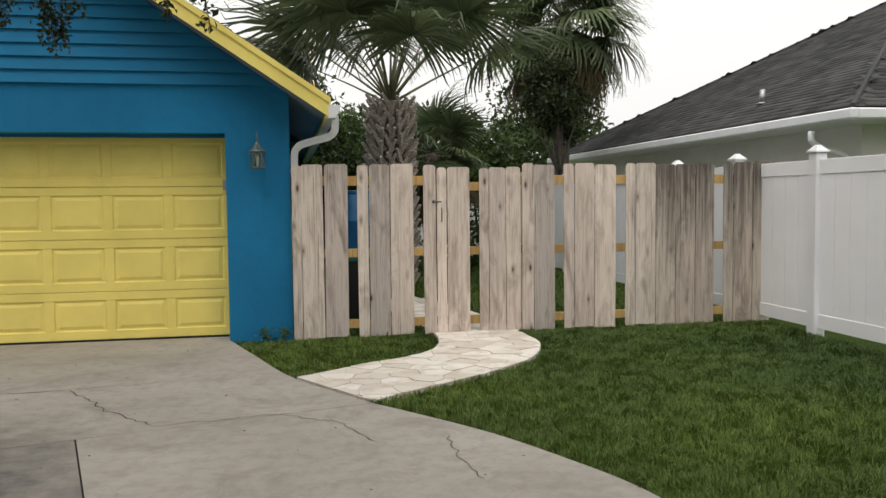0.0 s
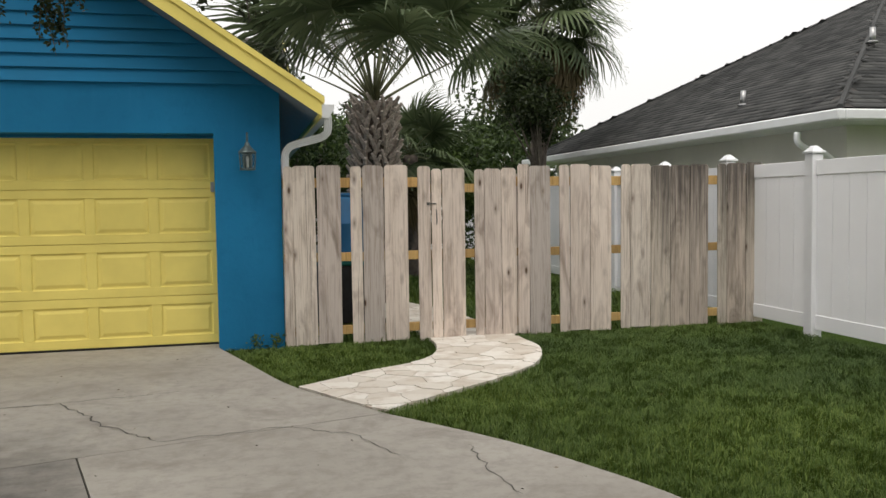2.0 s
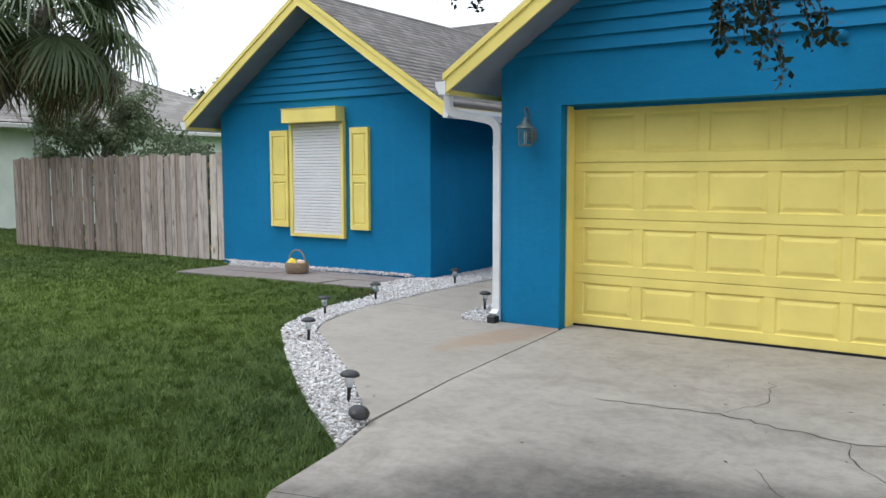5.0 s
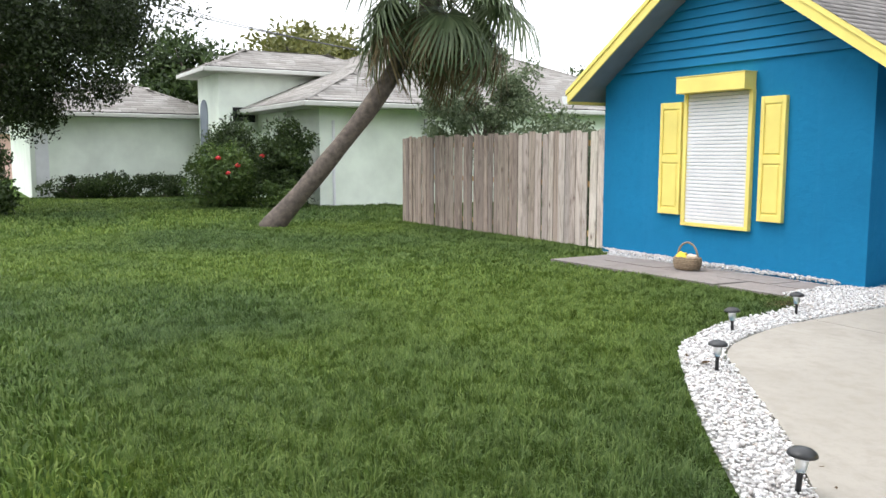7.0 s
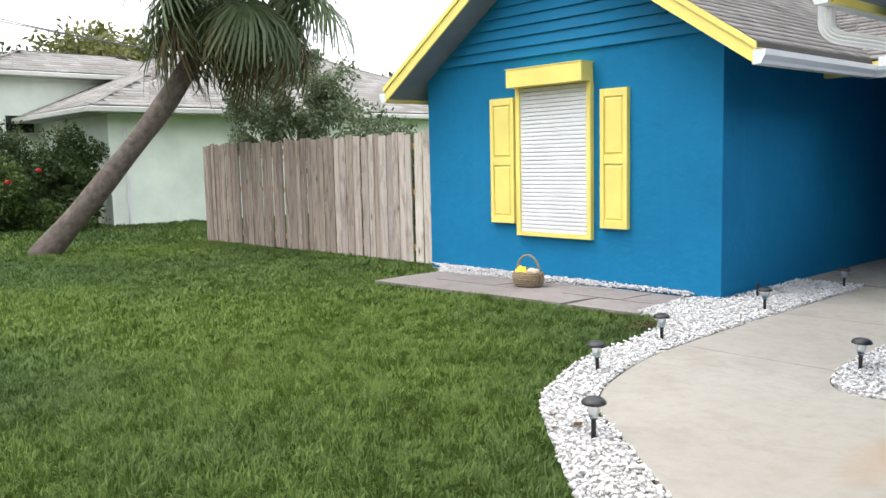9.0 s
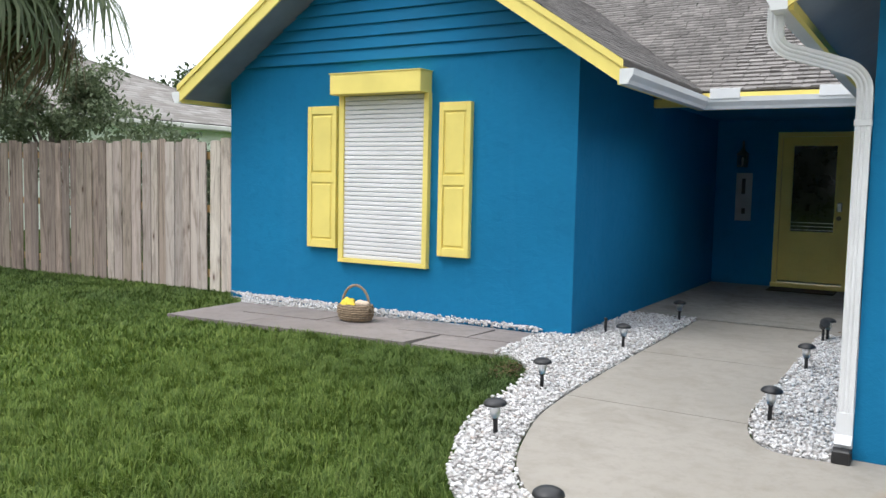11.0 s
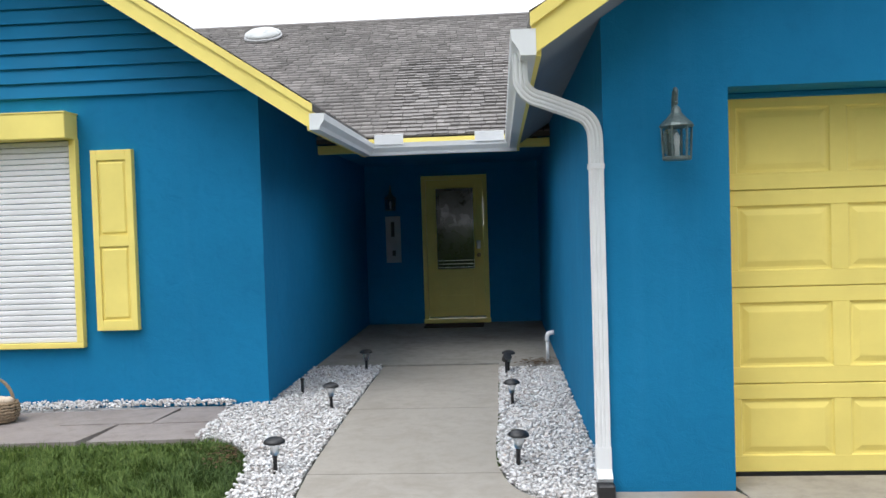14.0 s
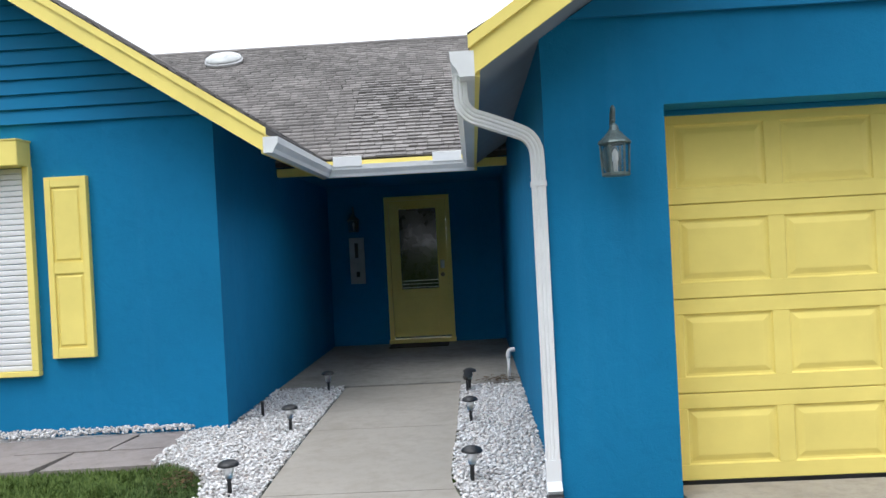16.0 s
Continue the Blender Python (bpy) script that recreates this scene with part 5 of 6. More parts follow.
def tabs_mesh(name, slopes, tab, course, material, seed=1, lift=0.012):
    vs, fs = [], []
    for k, sl in enumerate(slopes):
        o, u, v, n, rows, rng = shingle_field(sl, tab, course, seed + k, lift)
        for x, y, w in rows:
            g = 0.003
            up = lift * rng.uniform(0.7, 1.3)
            c = len(vs)
            for du, dv, dn in ((g, 0, 0.0), (w - g, 0, 0.0), (w - g, 0, up), (g, 0, up), (w - g, course * 1.12, 0.003), (g, course * 1.12, 0.003)):
                vs.append(o + u * (x + du) + v * (y + dv) + n * dn)
            fs += [(c, c + 1, c + 2, c + 3), (c + 3, c + 2, c + 4, c + 5)]
    return np_mesh(name, [tuple(q) for q in vs], fs, material)


def neighbour(name, label, blocks, wall_mat, roof_mat, tab, course, slope, trim=WHITE):
    h = tagged(new(name), label, "house")
    for x0, x1, y0, y1, z, over in blocks:
        bm = bmesh.new()
        box(bm, x0, x1, y0, y1, -0.1, z)
        part("wall", bm, wall_mat, h)
        ex = (x0 - over, x1 + over, y0 - over, y1 + over)
        slopes = hip_roof(*ex, z + 0.14, slope)
        bm = bmesh.new()
        for sl in slopes:
            bm.faces.new([bm.verts.new(q) for q in sl])
        bmesh.ops.remove_doubles(bm, verts=bm.verts, dist=0.001)
        roof = part("roof", bm, ROOF_BASE, h)
        tagged(piece("shingles", tabs_mesh("shingles", slopes, tab, course, roof_mat, 3), roof, Matrix()), kind="stuff")
        for sl in slopes:
            bm = bmesh.new()
            tube(bm, [sl[1], sl[2]], 0.045, 6)
            part("hip_cap", bm, roof_mat, h)
        bm = bmesh.new()
        box(bm, ex[0], ex[1], ex[2], ex[3], z - 0.03, z + 0.0)
        part("soffit", bm, trim, h)
        for a in ((ex[0], ex[1], ex[2] - 0.11, ex[2]), (ex[0], ex[1], ex[3], ex[3] + 0.11), (ex[0] - 0.11, ex[0], ex[2] - 0.11, ex[3] + 0.11), (ex[1], ex[1] + 0.11, ex[2] - 0.11, ex[3] + 0.11)):
            bm = bmesh.new()
            box(bm, a[0], a[1], a[2], a[3], z - 0.03, z + 0.11, bevel=0.02)
            part("gutter", bm, trim, h, "pale gutter")
    return h


right_house = neighbour("neighbour_house", "cream house with a charcoal shingle hip roof beyond the vinyl fence", [(7.25, 19.5, 10.35, 21.0, 2.42, 0.60)], CREAM_WALL, SH_DARK, 0.30, 0.145, 0.53)
bm = bmesh.new()
tube(bm, smooth_line([(6.60, 10.5, 2.30), (6.60, 10.5, 2.18), (6.75, 10.5, 2.08), (7.05, 10.5, 2.0), (7.18, 10.5, 1.86), (7.2, 10.5, 1.6), (7.2, 10.5, 0.0)], 3), 0.045, 8)
part("downspout", bm, WHITE, right_house, "white downspout", True)
for x, y in ((7.42, 13.0), (9.15, 12.1)):
    z = 2.56 + 0.53 * (x - 6.65)
    bm = bmesh.new()
    cyl(bm, 0.045, 0.045, 0.0, 0.26, 12, pose(x, y, z - 0.02))
    cyl(bm, 0.11, 0.05, 0.0, 0.03, 12, pose(x, y, z))
    part("vent_pipe", bm, STEEL, right_house, "grey vent pipe", True)
left_house = neighbour("neighbour_house", "pale mint rendered house with faded shingle hip roofs", [(-38.0, -25.6, 11.9, 26.0, 2.78, 0.6), (-44.0, -34.0, 5.2, 11.0, 2.70, 0.5), (-33.6, -31.0, 10.6, 16.2, 4.10, 0.5)], PALE_WALL, SH_FAR, 0.5, 0.22, 0.42, plain("aged_cream_trim", (0.50, 0.50, 0.465), 0.6, 0.0, 0.1, 2.0))
bm = bmesh.new()
tube(bm, [(-25.55, 12.3, 2.4), (-25.55, 12.3, 0.0)], 0.045, 8)
part("downspout", bm, WHITE, left_house)
for y0, y1 in ((15.25, 15.33), (15.5, 15.58)):
    bm = bmesh.new()
    box(bm, -25.6, -25.52, y0, y1, 0.6, 2.5)
    part("conduit", bm, STEEL, left_house)
bm = bmesh.new()
tube(bm, [(-27.2, 15.4, 2.9), (-27.2, 15.4, 4.5)], 0.035, 8)
tube(bm, [(-27.2, 15.1, 4.35), (-27.2, 15.4, 4.45), (-27.2, 15.7, 4.35)], 0.03, 6)
part("service_mast", bm, STEEL, left_house, "grey electric service mast", True)
# no opening is cut: a flat grey sheet holds the arch's shade as colour
bm = bmesh.new()
arch = [(-33.25, 0.0), (-32.35, 0.0), (-32.35, 2.85)] + [(-32.8 + 0.45 * math.cos(a), 2.85 + 0.45 * math.sin(a)) for a in np.linspace(0, math.pi, 9)[1:-1]] + [(-33.25, 2.85)]
extruded(bm, arch, 10.56, 10.62, "y")
part("archway", bm, SOFFIT, left_house, "flat grey arch sheet coloured as the shaded entry")
bm = bmesh.new()
box(bm, -34.02, -33.96, 5.35, 5.75, 0.05, 2.1)
part("side_door", bm, WHITE, left_house)
bm = bmesh.new()
box(bm, -31.05, -30.97, 11.05, 11.8, 2.5, 2.98)
part("window", bm, DARK_GLASS, left_house)
pink = neighbour("neighbour_house", "distant pale pink house half hidden behind shrubs", [(-70, -58, 2.0, 9.0, 2.6, 0.5)], plain("pink_render", (0.62, 0.42, 0.36), 0.8, 0.0, 0.08, 1.0), SH_FAR, 0.8, 0.4, 0.4)

# ---- plants ----
def leaves_arrays(points, normals_up, size, rng, curl=0.25, narrow=0.45):
    """Two-triangle leaves at the given points, turned at random."""
    n = len(points)
    d = rng.normal(size=(n, 3))
    d[:, 2] -= normals_up
    d /= np.linalg.norm(d, axis=1, keepdims=True)
    s = np.cross(d, rng.normal(size=(n, 3)))
    s /= np.linalg.norm(s, axis=1, keepdims=True) + 1e-9
    nn = np.cross(d, s)
    L = size * rng.uniform(0.6, 1.3, size=(n, 1))
    W = L * narrow * 0.5
    a = points
    b = points + d * L * 0.5 + s * W + nn * L * curl * 0.3
    c = points + d * L
    e = points + d * L * 0.5 - s * W + nn * L * curl * 0.3
    v = np.stack([a, b, c, e], 1).reshape(-1, 3)
    f = np.arange(n * 4).reshape(n, 4)
    return v, f


def cloud_points(clumps, per, rng, shell=0.55):
    """Points in many small clumps, each an (x, y, z, radius) ball that is denser at its surface."""
    out = []
    for x, y, z, r in clumps:
        d = rng.normal(size=(per, 3))
        d /= np.linalg.norm(d, axis=1, keepdims=True)
        out.append(np.array([x, y, z]) + d * r * rng.uniform(shell, 1.0, size=(per, 1)) * np.array([1, 1, 0.85]))
    return np.concatenate(out)


def clump_set(centre, spread, n, r, rng, flat_bottom=False):
    d = rng.normal(size=(n, 3))
    d /= np.linalg.norm(d, axis=1, keepdims=True)
    if flat_bottom:
        d[:, 2] = np.abs(d[:, 2])
    p = np.array(centre) + d * np.array(spread) * rng.uniform(0.45, 1.0, size=(n, 1))
    return [(*q, r * rng.uniform(0.6, 1.3)) for q in p]


def tree(name, label, base, height, spread, leaf, material, bark, n_clump=40, per=160, clump_r=0.5, seed=0, trunk_r=0.15, crown_z=None, category="tree", droop=0.0, shift=(0, 0)):
    rng = np.random.RandomState(seed)
    t = tagged(new(name), label, category)
    cz = crown_z if crown_z is not None else height * 0.65
    bm = bmesh.new()
    top = (0.1, 0.05, cz)
    tube(bm, smooth_line([(0, 0, -0.1), (0.05, 0.0, cz * 0.4), top], 4), [trunk_r * (1 - 0.07 * k) for k in range(9)], 10)
    part("trunk", bm, bark, t, "", True)
    clumps = clump_set((shift[0], shift[1], cz), (spread, spread, height - cz), n_clump, clump_r, rng)
    for k in range(min(7, n_clump)):
        q = clumps[k]
        bm = bmesh.new()
        tube(bm, smooth_line([(0.05, 0, cz * 0.55), (q[0] * 0.5, q[1] * 0.5, (cz * 0.6 + q[2]) / 2), q[:3]], 3), [trunk_r * 0.5 * (1 - 0.13 * j) for j in range(7)], 6)
        part("limb", bm, bark, t, "", True)
    v, f = leaves_arrays(cloud_points(clumps, per, rng, 0.3), droop, leaf, rng)
    ob = piece("crown", np_mesh("crown", v, f, material), t, Matrix())
    t.matrix_basis = pose(*base)
    return t


def shrub(name, label, base, size, leaf, material, seed, n_clump=26, per=180, category="shrub", extra=None, clump=0.32):
    rng = np.random.RandomState(seed)
    s = tagged(new(name), label, category)
    clumps = clump_set((0, 0, size[2] * 0.42), (size[0] * 0.75, size[1] * 0.75, size[2] * 0.48), n_clump, clump * min(size), rng)
    v, f = leaves_arrays(cloud_points(clumps, per, rng, 0.45), 0.0, leaf, rng)
    piece("foliage", np_mesh("foliage", v, f, material), s, Matrix())
    for k in range(4):
        q = clumps[k]
        bm = bmesh.new()
        tube(bm, [(0.03 * k, 0, -0.05), (q[0] * 0.5, q[1] * 0.5, q[2] * 0.5), q[:3]], [0.03, 0.022, 0.012], 6)
        part("stem", bm, BARK_OAK, s, "", True)
    if extra:
        for x, y, z in extra:
            bm = bmesh.new()
            ball(bm, 0.085, (0, 0, 0), (1, 1, 0.7), 1)
            for vv in bm.verts:
                vv.co *= 1 + 0.35 * noise.noise(vv.co * 40)
            part("flower", bm, FLOWER, s, "red flower", at=pose(x, y, z))
    s.matrix_basis = pose(*base)
    return s


def fan_frond(seed, material_len=0.95, droop=0.5, fold=0.35, stalk=0.9):
    """One fan leaf: a stalk along +x, and some fifty pleated leaflets with drooping tips."""
    rng = np.random.RandomState(seed)
    vs, fs = [], []
    nl = 48
    for k in range(nl):
        a = (k / (nl - 1) - 0.5) * math.radians(285)
        L = material_len * (0.72 + 0.28 * math.cos(a * 0.55)) * rng.uniform(0.9, 1.08)
        w = 0.0155
        pts = []
        for j, s in enumerate((0.0, 0.35, 0.65, 0.88, 1.0)):
            r = L * s
            dz = -droop * L * max(0, s - 0.35) ** 1.7 * rng.uniform(0.7, 1.4)
            x, y = r * math.cos(a), r * math.sin(a)
            z = fold * abs(y) * 0.5 * (1 - s * 0.6) + dz
            wid = w * (0.3, 1.35, 1.5, 0.8, 0.05)[j] * (0.5 + L * 0.6)
            sx, sy = -math.sin(a) * wid, math.cos(a) * wid
            pts.append(((stalk + x + sx, y + sy, z), (stalk + x - sx, y - sy, z - 0.008)))
        c = len(vs)
        for p, q in pts:
            vs += [p, q]
        for j in range(4):
            fs.append((c + 2 * j, c + 2 * j + 1, c + 2 * j + 3, c + 2 * j + 2))
    return np.array(vs), np.array(fs)


def arc_stalk(stalk, sag):
    bm = bmesh.new()
    tube(bm, [(stalk * s, 0, -sag * s * s + sag * s) for s in np.linspace(0, 1.03, 6)], [0.022, 0.018, 0.014, 0.012, 0.010, 0.008], 6)
    return bm


def sabal(name, label, trunk_pts, radius, n_frond, length, seed, boots=True, n_dead=0, droop=0.55, stalk=0.95, low=-30):
    """A fan palm: tapered trunk, criss-cross leaf boots and a crown of fan fronds."""
    rng = random.Random(seed)
    t = tagged(new(name), label, "palm tree")
    fine = smooth_line(trunk_pts, 6)
    bm = bmesh.new()
    n = len(fine)
    tube(bm, fine, [radius * (1.12 - 0.25 * min(1, 3 * k / n) + 0.05 * math.sin(k * 1.3)) for k in range(n)], 18)
    part("trunk", bm, BARK_PALM, t, "rough grey-brown trunk", True)
    top = Vector(fine[-1])
    if boots:
        bm = bmesh.new()
        pts = [(-0.045, 0.0), (0.045, 0.0), (0.027, 0.12), (0.016, 0.27), (-0.016, 0.27), (-0.027, 0.12)]
        extruded(bm, pts, -0.018, 0.022, "y")
        boot = finish("boot", bm, BOOT)
        z, row = 0.25, 0
        base = Vector(fine[0])
        H = top.z - base.z
        while z < H - 0.05:
            f = z / H
            c = base.lerp(top, f)
            for k in range(12):
                a = (k + 0.5 * (row % 2)) / 12 * 2 * math.pi + rng.uniform(-0.08, 0.08)
                r = radius * (1.0 - 0.16 * f)
                m = Matrix.Translation(c + Vector((math.cos(a) * r, math.sin(a) * r, 0))) @ Matrix.Rotation(a + math.pi / 2, 4, "Z") @ pose(0, 0, 0, 24 + rng.uniform(-6, 8), (31 if row % 2 else -31) + rng.uniform(-6, 6), 0) @ Matrix.Diagonal((1, 1, rng.uniform(0.75, 1.15), 1))
                piece("boot", boot, t, m)
            z += 0.10
            row += 1
    shapes = []
    for k in range(3):
        v, f = fan_frond(seed + k, length, droop, 0.35, stalk)
        shapes.append((np_mesh("frond", v, f, FROND), np_mesh("dead_frond", v * np.array([1, 0.55, 1]), f, FROND_DEAD)))
    stalks = finish("stalk", arc_stalk(stalk, 0.12), PETIOLE, True)
    for k in range(n_frond + n_dead):
        dead = k >= n_frond
        az = k * 137.5 + rng.uniform(-12, 12)
        f = (k + 0.5) / n_frond
        el = -58 + rng.uniform(-22, 24) if dead else 84 - (84 - low) * f ** 0.8 + rng.uniform(-8, 8)
        m = Matrix.Translation(top + Vector((0, 0, 0.12 * (1 - f) - 0.05))) @ pose(0, 0, 0, 0, 0, az) @ pose(0, 0, 0, 0, -el, 0) @ pose(0, 0, 0, rng.uniform(-25, 25))
        s = rng.uniform(0.88, 1.12)
        ob = piece("dead_frond" if dead else "frond", shapes[k % 3][1 if dead else 0], t, m @ Matrix.Scale(s, 4))
        piece("stalk", stalks, ob, Matrix())
    return t


sabal("palm_tree", "stout cabbage palm with criss-cross boots behind the fence", [(1.16, 12.6, -0.1), (1.15, 12.62, 1.5), (1.17, 12.6, 2.88)], 0.29, 24, 1.05, 11, True, 0, 0.85, 1.75, 24)
sabal("palm_tree", "leaning palm with a bare trunk on the lawn", [(-19.95, 8.45, -0.1), (-19.38, 9.40, 1.15), (-18.74, 10.56, 2.85), (-18.16, 11.46, 4.75)], 0.205, 32, 1.1, 23, False, 8, 1.5, 1.15, -50)
sabal("palm_tree", "tall palm with a skirt of brown dead fronds", [(5.75, 18.4, -0.1), (5.8, 18.4, 2.5), (5.85, 18.4, 5.45)], 0.20, 36, 1.15, 31, False, 34, 0.8, 1.0, -45)
sabal("palm_tree", "small yellowing palm in the back yard", [(2.55, 16.6, -0.1), (2.5, 16.6, 1.3), (2.5, 16.6, 2.35)], 0.16, 16, 0.75, 41, False, 14, 0.6, 0.6)

tree("tree", "dark broadleaf tree behind the back yard", (5.1, 16.6, 0), 4.4, 0.75, 0.10, OAK_LEAF, BARK_OAK, 24, 240, 0.4, 51, 0.07, 3.5)
tree("tree", "dense dark green tree beside the house", (0.35, 18.5, 0), 3.6, 1.5, 0.13, DARK_LEAF, BARK_OAK, 44, 170, 0.5, 52, 0.12, 2.1)
tree("tree", "round dark tree beyond the fence", (10.0, 33.0, 0), 6.0, 3.2, 0.26, DARK_LEAF, BARK_OAK, 46, 170, 1.0, 53, 0.2, 3.6)
tree("tree", "dark tree behind the yards", (4.4, 32.0, 0), 5.2, 3.2, 0.26, DARK_LEAF, BARK_OAK, 46, 170, 1.0, 54, 0.2, 3.0)
tree("tree", "dark tree at the end of the yards", (-0.5, 31.0, 0), 6.0, 3.0, 0.26, DARK_LEAF, BARK_OAK, 46, 170, 1.0, 55, 0.2, 3.6)
tree("tree", "far green tree beyond the back yard", (7.2, 30.0, 0), 4.6, 2.4, 0.24, DARK_LEAF, BARK_OAK, 44, 190, 0.9, 58, 0.2, 2.6)
tree("tree", "far green tree beyond the back yard", (2.2, 29.0, 0), 4.3, 2.4, 0.24, MID_LEAF, BARK_OAK, 44, 190, 0.9, 59, 0.2, 2.4)
shrub("shrub", "light green vine-covered shrub behind the fence", (3.7, 17.6, 0), (1.5, 1.0, 2.7), 0.12, MID_LEAF, 56, 34, 170, clump=0.40)
shrub("shrub", "green shrub at the back of the yard", (2.0, 19.2, 0), (1.4, 0.9, 2.4), 0.12, MID_LEAF, 57, 30, 170, clump=0.40)
tree("tree", "feathery grey-green tree behind the side fence", (-22.0, 15.0, 0), 4.1, 1.7, 0.11, FERN_LEAF, BARK_OAK, 60, 260, 0.38, 61, 0.09, 2.8, droop=0.6)
shrub("shrub", "grey-green shrubs growing over the side fence", (-19.6, 15.6, 0), (2.4, 1.2, 2.7), 0.12, FERN_LEAF, 62, 40, 300, clump=0.45)
shrub("shrub", "grey-green shrub behind the side fence", (-16.8, 14.8, 0), (1.6, 1.0, 2.5), 0.12, FERN_LEAF, 63, 30, 300, clump=0.45)
shrub("shrub", "hibiscus bush with red flowers before the mint house", (-26.6, 9.6, 0), (1.65, 1.5, 2.0), 0.12, MID_LEAF, 64, 40, 200, extra=[(1.15, -0.6, 1.35), (1.2, -0.1, 1.15), (1.25, 0.55, 1.4), (1.2, -0.35, 0.95)])
shrub("hedge", "clipped dark green hedge by the entry", (-25.75, 10.95, 0), (1.05, 1.0, 2.5), 0.11, DARK_LEAF, 65, 64, 260, "hedge", clump=0.42)
shrub("hedge", "clipped dark green hedge by the entry", (-28.8, 10.3, 0), (1.2, 1.15, 2.65), 0.11, DARK_LEAF, 66, 64, 260, "hedge", clump=0.42)
shrub("shrub", "small yellow-green bush at the wall corner", (-24.6, 10.5, 0), (0.8, 0.6, 1.0), 0.10, MID_LEAF, 67, 24, 160)
for k, (x, y) in enumerate(((-33.0, 6.4), (-32.8, 7.7), (-32.6, 9.0))):
    shrub("shrub", "low dark border shrub along the mint wall", (x, y, 0), (1.0, 1.25, 0.85), 0.11, DARK_LEAF, 70 + k, 22, 150)
shrub("shrub", "spreading dark shrub at the edge of the lawn", (-26.5, 3.2, 0), (1.3, 1.5, 1.2), 0.16, DARK_LEAF, 74, 34, 170)
shrub("shrub", "tall dark shrub near the far houses", (-33.5, 3.7, 0), (1.0, 1.0, 2.3), 0.14, DARK_LEAF, 75, 30, 170)
tree("tree", "big dark oak with low hanging branches", (-27.5, -0.5, 0), 8.6, 4.1, 0.115, OAK_LEAF, BARK_OAK, 230, 600, 0.85, 81, 0.30, 5.3, droop=0.4, shift=(0.5, 5.0))
tree("tree", "olive green tree behind the mint house", (-52.0, 22.5, 0), 9.2, 4.4, 0.40, OLIVE_LEAF, BARK_OAK, 50, 170, 1.4, 82, 0.3, 6.2)
tree("tree", "olive tree far behind the mint house", (-50.0, 33.0, 0), 7.6, 3.8, 0.40, OLIVE_LEAF, BARK_OAK, 46, 170, 1.4, 83, 0.3, 5.0)
tree("tree", "dark far tree behind the mint house", (-56.0, 16.5, 0), 9.0, 3.6, 0.40, DARK_LEAF, BARK_OAK, 46, 170, 1.3, 84, 0.3, 6.2)
tree("tree", "far green tree above the shingle roof", (-38.0, 36.0, 0), 7.0, 4.2, 0.34, DARK_LEAF, BARK_OAK, 46, 170, 1.3, 85, 0.3, 4.6)
tree("tree", "far green tree beyond the house", (-46.0, 45.0, 0), 8.0, 4.6, 0.36, OLIVE_LEAF, BARK_OAK, 46, 170, 1.3, 86, 0.3, 5.0)

# row of unseen trees added behind the camera to cut low sky light
for k, (x, y, h) in enumerate(((-27, -19, 8.5), (-19.5, -21, 9.5), (-12.5, -18, 8.0), (-6, -20, 9.5), (1.0, -18.5, 8.5), (8, -20, 9.0), (15, -17, 8.0))):
    tree("tree", "unseen broad dark tree added to block the low sky", (x, y, 0), h, 4.0, 0.40, DARK_LEAF, BARK_OAK, 60, 150, 1.3, 120 + k, 0.28, h * 0.5)

# ---- live oak whose twigs hang over the driveway ----
oak = tagged(new("oak_tree"), "live oak with small-leaved twigs hanging over the driveway", "tree")
bm = bmesh.new()
OB = (-6.6, -3.4)
tube(bm, smooth_line([(OB[0], OB[1], -0.1), (OB[0] + 0.1, OB[1] + 0.2, 1.2), (OB[0] + 0.4, OB[1] + 0.7, 2.6)], 4), [0.42, 0.36, 0.33, 0.31, 0.30, 0.30, 0.29, 0.28, 0.28], 14)
part("trunk", bm, BARK_OAK, oak, "", True)
fork = (OB[0] + 0.4, OB[1] + 0.7, 2.6)
limb_ends = [(-3.4, 5.6, 3.7), (-1.2, 5.6, 3.75), (-4.9, 5.4, 3.7), (-0.6, 3.2, 3.8), (-9.0, -6.0, 5.5), (-3.5, -5.5, 5.8), (0.5, -2.0, 5.2)]
for k, e in enumerate(limb_ends):
    mid = tuple((a + b) / 2 for a, b in zip(fork, e))
    bm = bmesh.new()
    tube(bm, smooth_line([fork, (mid[0], mid[1], mid[2] + 1.3), (e[0], e[1] - 0.6, e[2] + 0.35), e], 4), [0.17 - 0.0125 * j for j in range(13)], 8)
    part("limb", bm, BARK_OAK, oak, "", True)


